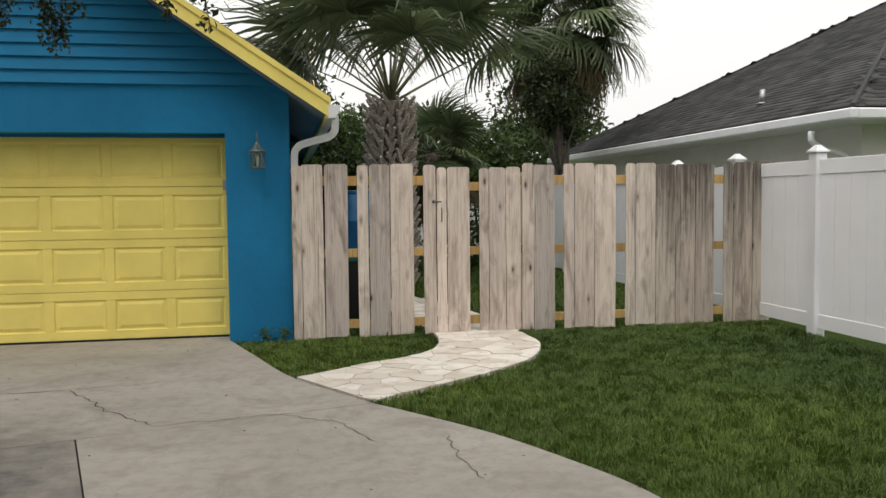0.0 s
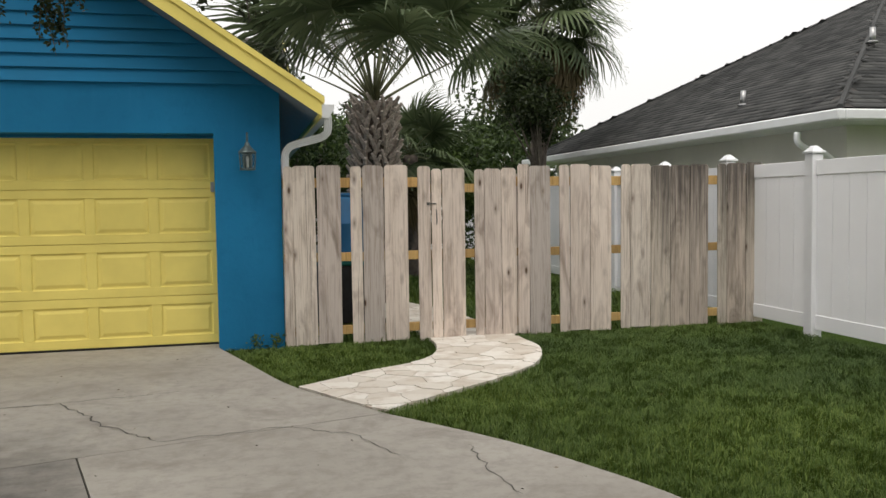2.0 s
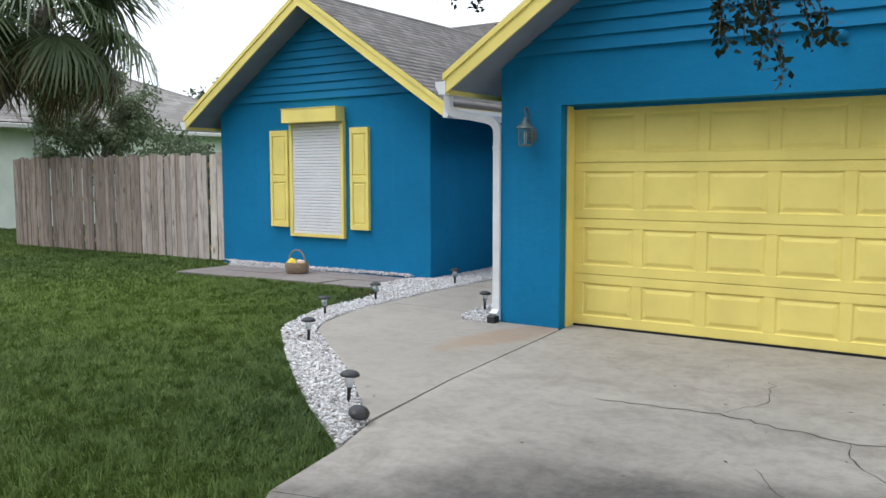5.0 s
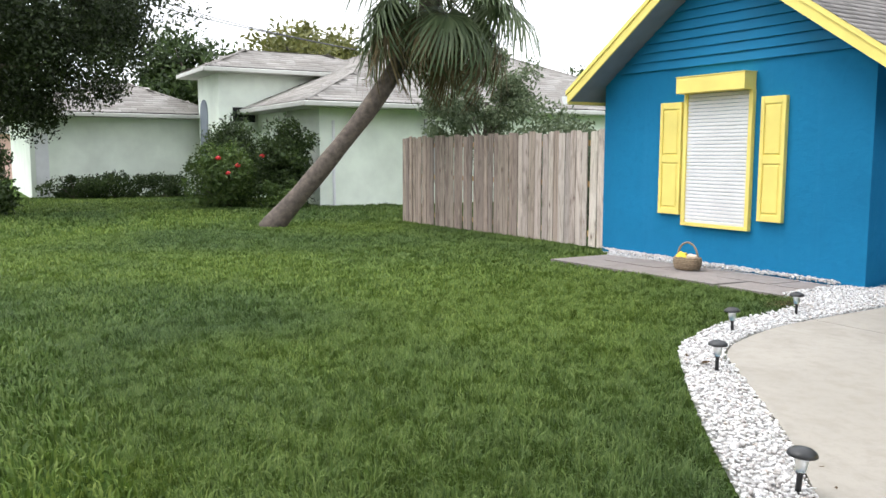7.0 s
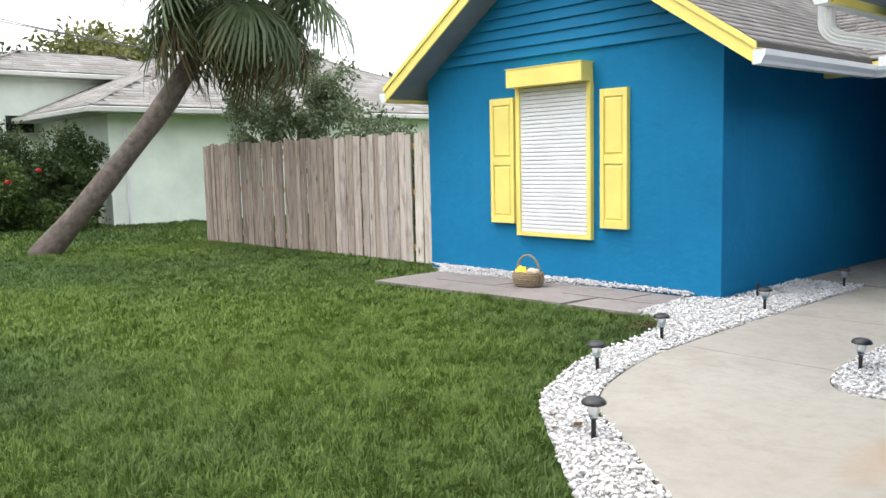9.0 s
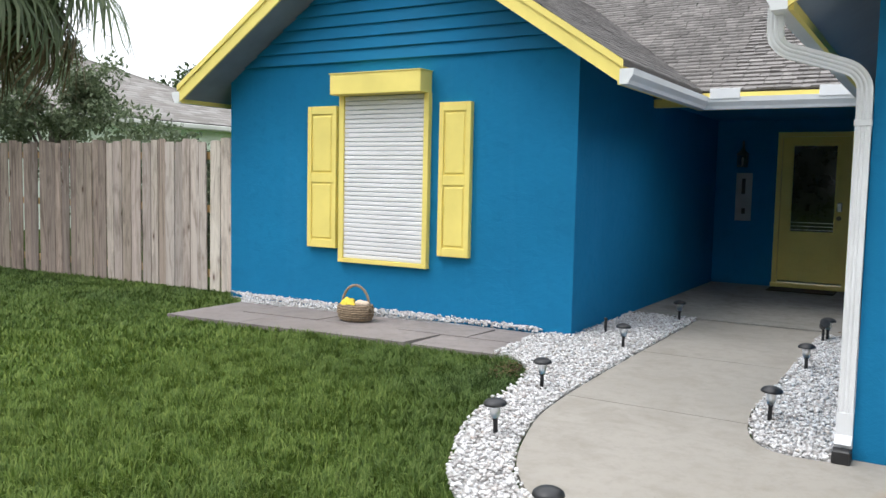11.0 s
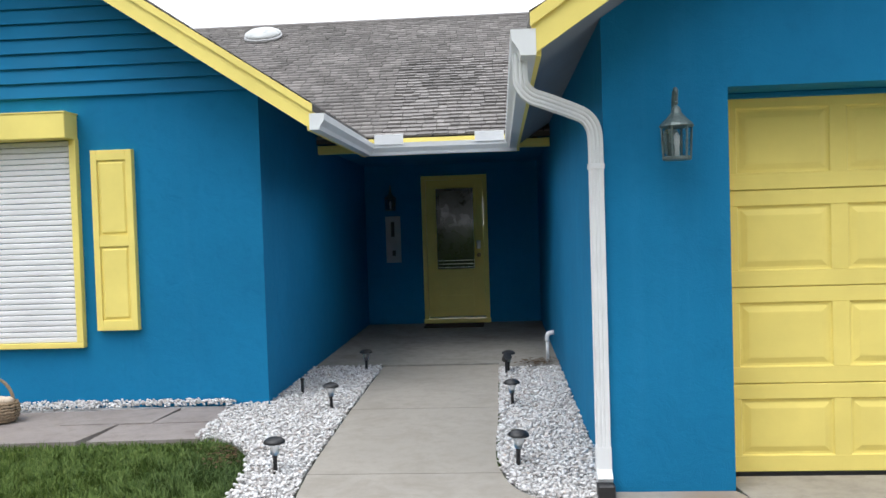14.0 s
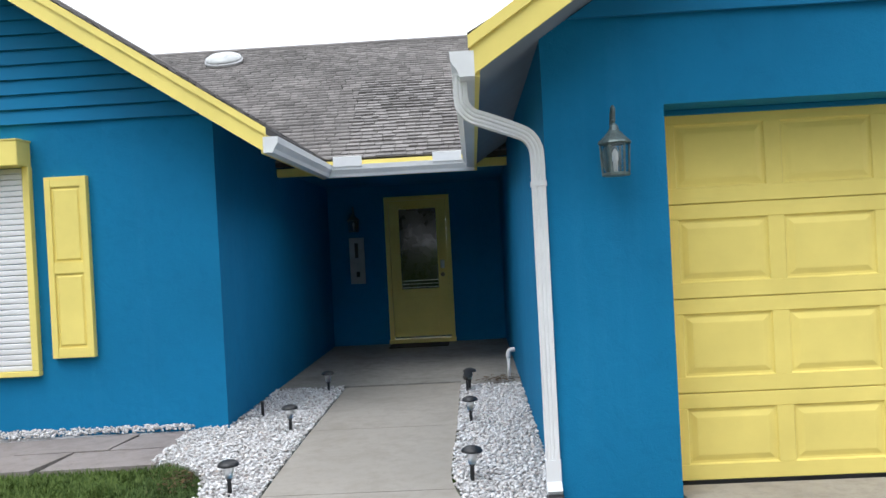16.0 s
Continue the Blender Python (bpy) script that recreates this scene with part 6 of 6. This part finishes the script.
def hanging_spray(root, tip, width, n_twig, seed, owner, leaf=0.036, per=75):
    """A drooping cluster: thin twigs from a root, with small oval leaves all along them."""
    rng = np.random.RandomState(seed)
    bm = bmesh.new()
    pts = []
    root, tip = np.array(root, float), np.array(tip, float)
    for k in range(n_twig):
        f = 1.0 if k == 0 else rng.uniform(0.25, 0.95)
        end = root + (tip - root) * f + np.append(rng.normal(size=2) * width * (0.0 if k == 0 else 1.0), 0)
        mid = root * 0.45 + end * 0.55 + np.append(rng.normal(size=2) * width * 0.45, 0.04)
        line = smooth_line([tuple(root), tuple(mid), tuple(end)], 4)
        tube(bm, line, [0.007 - 0.0006 * j for j in range(len(line))], 5)
        for j in range(len(line) - 1):
            a, b = np.array(line[j]), np.array(line[j + 1])
            m = max(2, int(per * np.linalg.norm(b - a) / 0.3))
            pts.append(a + (b - a) * rng.uniform(size=(m, 1)) + rng.normal(size=(m, 3)) * (0.016 if j > 4 else 0.05))
    part("twig", bm, BARK_OAK, owner)
    v, f = leaves_arrays(np.concatenate(pts), 0.3, leaf, rng, 0.3, 0.55)
    piece("leaves", np_mesh("leaves", v, f, OAK_LEAF), owner, Matrix())


hanging_spray((-3.15, 5.25, 2.95), (-3.0, 5.27, 1.82), 0.10, 13, 1, oak)
hanging_spray((-3.2, 5.1, 2.95), (-3.14, 5.05, 1.92), 0.10, 11, 2, oak)
hanging_spray((-3.05, 5.3, 3.0), (-3.02, 5.3, 2.15), 0.13, 30, 3, oak, per=90)
hanging_spray((-3.10, 5.2, 2.9), (-3.06, 5.2, 2.25), 0.11, 26, 13, oak, per=90)
hanging_spray((-2.45, 5.5, 2.95), (-2.57, 5.54, 2.22), 0.09, 9, 4, oak)
hanging_spray((-2.15, 5.6, 2.9), (-2.2, 5.6, 2.34), 0.07, 6, 5, oak)
hanging_spray((-4.0, 5.3, 2.95), (-4.31, 5.26, 2.22), 0.16, 16, 6, oak)
hanging_spray((-4.3, 5.2, 3.0), (-4.55, 5.2, 2.38), 0.16, 14, 7, oak)
hanging_spray((-4.6, 5.5, 3.05), (-4.95, 5.5, 2.55), 0.17, 16, 14, oak)
hanging_spray((-4.1, 5.25, 3.05), (-4.05, 5.2, 2.38), 0.13, 14, 15, oak)
hanging_spray((-3.8, 5.3, 3.0), (-3.95, 5.3, 2.50), 0.14, 12, 8, oak)
hanging_spray((-1.75, 5.7, 2.95), (-1.72, 5.75, 2.32), 0.09, 9, 9, oak)
hanging_spray((-1.95, 5.7, 2.95), (-2.0, 5.7, 2.45), 0.13, 12, 10, oak)
hanging_spray((-0.72, 3.8, 2.55), (-0.68, 3.8, 2.09), 0.06, 8, 11, oak, leaf=0.034)
hanging_spray((-0.86, 3.8, 2.6), (-0.84, 3.8, 2.14), 0.07, 9, 12, oak, leaf=0.034)
# unseen crown added overhead, spread wide to shade driveway, lawn and house front
rngc = np.random.RandomState(5)
unseen_canopy = []
for e in limb_ends:
    unseen_canopy += clump_set((e[0], e[1] - 0.9, e[2] + 1.1), (1.4, 1.2, 0.5), 10, 0.5, rngc)
for k in range(95):
    a, r = rngc.uniform(0, 2 * math.pi), math.sqrt(rngc.uniform(0.0, 1.0))
    x, y = -3.9 + 6.6 * r * math.cos(a), -1.7 + 5.6 * r * math.sin(a)
    unseen_canopy.append((x, y, 5.0 + 2.2 * (1 - r * r) * rngc.uniform(0.2, 1.0) + rngc.uniform(-0.3, 0.4), rngc.uniform(0.6, 1.1)))
v, f = leaves_arrays(cloud_points(unseen_canopy, 130, rngc, 0.2), 0.2, 0.17, rngc, 0.25, 0.6)
piece("crown", np_mesh("crown", v, f, OAK_LEAF), oak, Matrix())

# ---- skylight dome on the roof ----
dome = tagged(new("roof_dome"), "pale round skylight dome on the shingle roof", "skylight")
bm = bmesh.new()
turned(bm, [(0.30, 0.0), (0.30, 0.05), (0.285, 0.06)], 28)
part("curb", bm, STEEL, dome, "", True)
bm = bmesh.new()
turned(bm, [(0.285, 0.06), (0.29, 0.075), (0.27, 0.105), (0.20, 0.14), (0.10, 0.157), (0.01, 0.16)], 28)
part("cover", bm, DOME, dome, "milky plastic dome", True)
DOMEY = 17.85
dome.matrix_basis = pose(-10.72, DOMEY, EAVE_Z + MAIN_SLOPE * (DOMEY - EAVE_Y) + 0.02, math.degrees(math.atan(MAIN_SLOPE)))

# ---- dead leaves and debris ----
rngd = np.random.RandomState(9)
def litter(name, label, cx, cy, sx, sy, n, size, material, z=0.006):
    p = np.stack([rngd.normal(cx, sx, n), rngd.normal(cy, sy, n), np.full(n, z)], 1)
    v, f = leaves_arrays(p, 0.0, size, rngd, 0.4, 0.5)
    v[:, 2] = z + np.abs(v[:, 2] - z) * 0.15
    ob = new(name, np_mesh(name, v, f, material))
    return tagged(ob, label, "leaf litter", kind="stuff")


DEAD = leaf_mat("dead_leaf", (0.05, 0.032, 0.018, 1), (0.10, 0.062, 0.03, 1), (0.16, 0.10, 0.05, 1), 0.85)
litter("leaf_litter", "scattered small dead oak leaves on the driveway", -2.2, 5.6, 1.8, 1.9, 130, 0.035, DEAD)
litter("leaf_litter", "brown leaf litter at the foot of the standpipe", -6.72, 13.2, 0.10, 0.12, 120, 0.06, DEAD, 0.04)
litter("leaf_litter", "few dead leaves on the white gravel", -7.62, 7.5, 0.08, 0.07, 10, 0.08, DEAD, 0.03)

litter("leaf_litter", "patch of brown thatch where the lawn meets the gravel", -8.86, 10.0, 0.10, 0.16, 160, 0.05, DEAD, 0.01)
for k, (x, y) in enumerate(((-0.62, 9.12), (-0.42, 9.10))):
    rw = np.random.RandomState(200 + k)
    v, f = leaves_arrays(np.stack([rw.normal(x, 0.03, 50), rw.normal(y, 0.015, 50), rw.uniform(0, 0.11, 50)], 1), -0.6, 0.05, rw)
    tagged(new("weed", np_mesh("weed", v, f, MID_LEAF)), "small green weed at the foot of the blue wall", "weed")
for k, e in enumerate(((-44.0, 6.0, 9.5), (-44.0, 8.5, 9.3))):
    bm = bmesh.new()
    tube(bm, smooth_line([(-27.2, 15.4, 4.42), ((-27.2 + e[0]) / 2, (15.4 + e[1]) / 2, (4.4 + e[2]) / 2 - 0.35), e], 5), 0.018, 5)
    part("service_wire", bm, BLACK, left_house, "black overhead wire")

# ---- paver path ----
pavers = thing("paver_path", "cream paver path curving from the driveway to the gate", "path", kind="structure")
slab("bed", shrink(paver_path, 0.01), -0.1, 0.002, plain("paver_joint", (0.46, 0.39, 0.32), 0.95, 0.0, 0.3, 15.0), "sandy joints", "", pavers)
rngp = np.random.RandomState(12)
sites = []
row = 0
y = 5.9
while y < 15.2:
    x = -0.8 + 0.2 * (row % 2)
    while x < 2.6:
        sites.append((x + rngp.uniform(-0.07, 0.07), y + rngp.uniform(-0.05, 0.05)))
        x += 0.27
    y += 0.19
    row += 1
sites = np.array(sites)
for i, s in enumerate(sites):
    cell = list(paver_path)
    if not inside(shrink(paver_path, -0.25), s[:1], s[1:])[0]:
        continue
    d = np.linalg.norm(sites - s, axis=1)
    for j in np.argsort(d)[1:13]:
        o = sites[j]
        nx, ny = o - s
        l = math.hypot(nx, ny)
        cell = clipped(cell, nx / l, ny / l, ((o @ o - s @ s) / 2) / l - 0.003)
        if len(cell) < 3:
            break
    if len(cell) < 3:
        continue
    c = np.array(cell)
    keep = [k for k in range(len(c)) if np.linalg.norm(c[k] - c[k - 1]) > 0.012]
    c = c[keep]
    area = 0.5 * abs(np.sum(c[:, 0] * np.roll(c[:, 1], -1) - np.roll(c[:, 0], -1) * c[:, 1])) if len(c) > 2 else 0
    if area < 0.003:
        continue
    bm = bmesh.new()
    top = 0.010 + rngp.uniform(-0.004, 0.004)
    extruded(bm, [tuple(q) for q in c], -0.03, top)
    part("paver", bm, PAVER, pavers)

# ---- roof shingles ----
def roof_slope(cx, half, z, s, y0, y1):
    e, top = cx + s * half, z + SLOPE * half
    if s > 0:
        return [(e, y0, z), (e, y1, z), (cx, y1, top), (cx, y0, top)]
    return [(e, y1, z), (e, y0, z), (cx, y0, top), (cx, y1, top)]


yv = EAVE_Y + (WEAVE + SLOPE * WHALF - EAVE_Z) / MAIN_SLOPE
yg = EAVE_Y + (GEAVE + SLOPE * GHALF - EAVE_Z) / MAIN_SLOPE
wing_r = [(WC + WHALF, WFRONT - 0.02, WEAVE), (WC + WHALF, EAVE_Y, WEAVE), (WC, yv, WEAVE + SLOPE * WHALF), (WC, WFRONT - 0.02, WEAVE + SLOPE * WHALF)]
tagged(piece("shingles", tabs_mesh("shingles", [wing_r], 0.17, 0.125, SH_ISL, 21), w_roof[1], Matrix()), kind="stuff")
tagged(piece("shingles", tabs_mesh("shingles", [roof_slope(WC, WHALF, WEAVE, -1, WFRONT - 0.004, 17.3)], 0.3, 0.14, SH_ISL, 22), w_roof[0], Matrix()), kind="stuff")
tagged(piece("shingles", tabs_mesh("shingles", [roof_slope(GC, GHALF, GEAVE, 1, GFRONT - 0.004, 18.5)], 0.3, 0.14, SH_ISL, 23), g_roof[1], Matrix()), kind="stuff")
tagged(piece("shingles", tabs_mesh("shingles", [roof_slope(GC, GHALF, GEAVE, -1, GFRONT - 0.004, EAVE_Y + 4)], 0.3, 0.14, SH_ISL, 24), g_roof[0], Matrix()), kind="stuff")
main_slope = [(WC - 2.6, EAVE_Y - 0.04, EAVE_Z), (0.2, EAVE_Y - 0.04, EAVE_Z), (0.2, RIDGE_Y, RIDGE_Z), (WC - 2.6, RIDGE_Y, RIDGE_Z)]
tab, course = 0.135, 0.125
o, u, v, n, rows, rr = shingle_field(main_slope, tab, course, 30)
bm = bmesh.new()
g = 0.03
a = [bm.verts.new(q) for q in ((g, 0, 0), (1 - g, 0, 0), (1 - g, 0, 0.017), (g, 0, 0.017), (1 - g, course * 1.06, 0.002), (g, course * 1.06, 0.002))]
for q in ((0, 1, 2, 3), (3, 2, 4, 5), (0, 3, 5), (1, 4, 2)):
    bm.faces.new([a[k] for k in q])
one = finish("shingle", bm, SH_OBJ)
rest_v, rest_f = [], []
count = 0
basis = Matrix((u, v, n)).transposed().to_4x4()
for x, y, w in rows:
    p = o + u * x + v * y
    near = -8.4 < p.x < -6.9 and p.y < 16.4
    lift = rr.uniform(0.9, 1.9)
    m = Matrix.Translation(p) @ basis @ Matrix.Diagonal((w, 1, lift, 1))
    if near and count < 290:
        piece("shingle", one, main_roof, m)
        count += 1
    else:
        c = len(rest_v)
        rest_v += [tuple(m @ Vector(q)) for q in ((0.03, 0, 0), (0.97, 0, 0), (0.97, 0, 0.017), (0.03, 0, 0.017), (0.97, course * 1.06, 0.002), (0.03, course * 1.06, 0.002))]
        rest_f += [(c, c + 1, c + 2, c + 3), (c + 3, c + 2, c + 4, c + 5)]
tagged(piece("shingles", np_mesh("shingles", rest_v, rest_f, SH_ISL), main_roof, Matrix()), kind="stuff")
bm = bmesh.new()
tube(bm, [(WC - 2.6, RIDGE_Y, RIDGE_Z + 0.015), (0.2, RIDGE_Y, RIDGE_Z + 0.015)], 0.035, 8)
part("ridge_cap", bm, SH_ISL, house, "shingle ridge cap")
for cx, z, y0, y1 in ((WC, WEAVE + SLOPE * WHALF, WFRONT - 0.02, yv), (GC, GEAVE + SLOPE * GHALF, GFRONT - 0.02, 18.6)):
    bm = bmesh.new()
    tube(bm, [(cx, y0, z + 0.01), (cx, y1, z + 0.01)], 0.03, 8)
    part("ridge_cap", bm, SH_ISL, house, "shingle ridge cap")

# ---- white gravel ----
beds = thing("gravel_bed", "bed of white marble chips along the walkway", "gravel", kind="structure")
stone_shapes = []
for k in range(5):
    bm = bmesh.new()
    bmesh.ops.create_icosphere(bm, subdivisions=1, radius=0.5)
    rs = np.random.RandomState(90 + k)
    for q in bm.verts:
        q.co *= rs.uniform(0.72, 1.12)
    stone_shapes.append((np.array([q.co for q in bm.verts]), np.array([[w.index for w in f.verts] for f in bm.faces]), finish("stone", bm, STONE_OBJ)))
rngs = np.random.RandomState(77)
near_left = 300
for poly in (left_bed, right_bed):
    slab("gravel_base", shrink(poly, 0.02), -0.1, -0.004, GRAVEL_BED, "", "", beds)
    pa = np.array(poly)
    lo, hi = pa.min(0), pa.max(0)
    area_n = int(np.prod(hi - lo) * 3000)
    q = rngs.uniform(lo, hi, size=(area_n, 2))
    q = q[inside(shrink(poly, 0.004), q[:, 0], q[:, 1])]
    sv, sf, off = [], [], 0
    for x, y in q:
        size = rngs.uniform(0.014, 0.035)
        sc = np.array([size * rngs.uniform(0.8, 1.35), size * rngs.uniform(0.75, 1.0), size * rngs.uniform(0.5, 0.8)])
        e = Euler((rngs.uniform(-0.5, 0.5), rngs.uniform(-0.5, 0.5), rngs.uniform(0, 6.3)))
        z = rngs.uniform(-0.004, 0.026) + (0.035 * min(1, max(0, (y - 11.22) / 0.15)) if x < -9.3 else 0.0)
        k = rngs.randint(5)
        if -7.9 < x < -6.5 and y < 8.6 and near_left > 0 and size > 0.026:
            piece("stone", stone_shapes[k][2], beds, Matrix.Translation((x, y, z)) @ e.to_matrix().to_4x4() @ Matrix.Diagonal((*sc, 1)))
            near_left -= 1
            continue
        R = np.array(e.to_matrix())
        sv.append((stone_shapes[k][0] * sc) @ R.T + np.array([x, y, z]))
        sf.append(stone_shapes[k][1] + off)
        off += len(sv[-1])
    tagged(piece("stones", np_mesh("stones", np.concatenate(sv), np.concatenate(sf), STONE_ISL), beds, Matrix()), kind="stuff")

# ---- grass ----
def lawn(name, label, x0, x1, y0, y1, density, height, width, seed, blocks, within=None):
    rng = np.random.RandomState(seed)
    n = int((x1 - x0) * (y1 - y0) * density)
    p = rng.uniform((x0, y0), (x1, y1), size=(n, 2))
    ok = np.ones(n, bool)
    if within is not None:
        ok &= within(p)
    for b in blocks:
        ok &= ~inside(b, p[:, 0], p[:, 1])
    p = p[ok]
    n = len(p)
    wx = p[:, 0] + 0.06 * np.sin(p[:, 1] * 31 + np.sin(p[:, 0] * 17)) + 0.05 * np.sin(p[:, 1] * 13.7)
    wy = p[:, 1] + 0.06 * np.sin(p[:, 0] * 27 + np.sin(p[:, 1] * 19)) + 0.05 * np.sin(p[:, 0] * 11.3)
    cell = (np.floor(wx / 0.12).astype(int) * 92821 + np.floor(wy / 0.10).astype(int) * 68917) % 4096
    tuft = np.random.RandomState(seed + 50).uniform(0, 1, (4096, 2))[cell]
    a = 2 * np.pi * tuft[:, 0] + rng.normal(0, 1.0, n)
    patch = 0.5 + 0.5 * np.sin(p[:, 0] * 1.9 + np.sin(p[:, 1] * 1.3)) * np.sin(p[:, 1] * 2.3 + np.sin(p[:, 0] * 1.7))
    h = height * rng.uniform(0.5, 1.3, n) * (0.75 + 0.3 * patch) * (0.85 + 0.32 * tuft[:, 1])
    lean = rng.uniform(0.15, 1.0, n)
    w = width * rng.uniform(0.6, 1.2, n)
    dx, dy = np.cos(a), np.sin(a)
    z0 = np.full(n, -0.035)
    base = np.stack([p[:, 0], p[:, 1], z0], 1)
    side = np.stack([-dy * w, dx * w, np.zeros(n)], 1)
    mid = base + np.stack([dx * h * lean * 0.3, dy * h * lean * 0.3, h * 0.6], 1)
    tip = base + np.stack([dx * h * lean, dy * h * lean, h * (1.05 - 0.35 * lean)], 1)
    v = np.stack([base - side, base + side, mid + side * 0.8, mid - side * 0.8, tip], 1).reshape(-1, 3)
    k = np.arange(n)[:, None] * 5
    quads = k + np.array([[0, 1, 2, 3]])
    tris = k + np.array([[3, 2, 4, 4]])
    me = bpy.data.meshes.new(name)
    me.vertices.add(len(v))
    me.vertices.foreach_set("co", v.astype(np.float32).ravel())
    loops = np.concatenate([quads, tris[:, :3]], 1).astype(np.int32)
    me.loops.add(loops.size)
    me.loops.foreach_set("vertex_index", loops.ravel())
    starts = np.stack([np.arange(n) * 7, np.arange(n) * 7 + 4], 1).ravel().astype(np.int32)
    me.polygons.add(2 * n)
    me.polygons.foreach_set("loop_start", starts)
    me.materials.append(BLADES)
    me.update(calc_edges=True)
    return tagged(new(name, me), label, "grass", kind="stuff")


hard = [shrink(b, -0.012) for b in (garage_slab, right_slab, left_slab, walkway, left_bed, right_bed, patio, paver_path)] + [house_base]
lawn("grass", "mown green grass between the driveway and the vinyl fence", -1.0, 5.0, 2.4, 9.1, 8000, 0.058, 0.0032, 1, hard)
lawn("grass", "green grass of the back yard", -0.3, 5.0, 9.1, 20.4, 700, 0.11, 0.008, 2, hard)
lawn("grass", "thick green lawn beside the walkway", -11.2, -4.9, 3.6, 11.5, 8000, 0.062, 0.0035, 3, hard)
lawn("grass", "green lawn in front of the house", -20.0, -11.2, 2.0, 12.0, 2200, 0.060, 0.0068, 4, hard)
lawn("grass", "near lawn at the edge of the driveway", -11.2, -4.9, 0.5, 3.6, 1700, 0.075, 0.0075, 6, hard)
lawn("grass", "far lawn before the neighbouring house", -34.0, -20.0, -2.0, 14.0, 380, 0.085, 0.016, 5, hard + [[(-38, 11.9), (-25.6, 11.9), (-25.6, 26), (-38, 26)]])
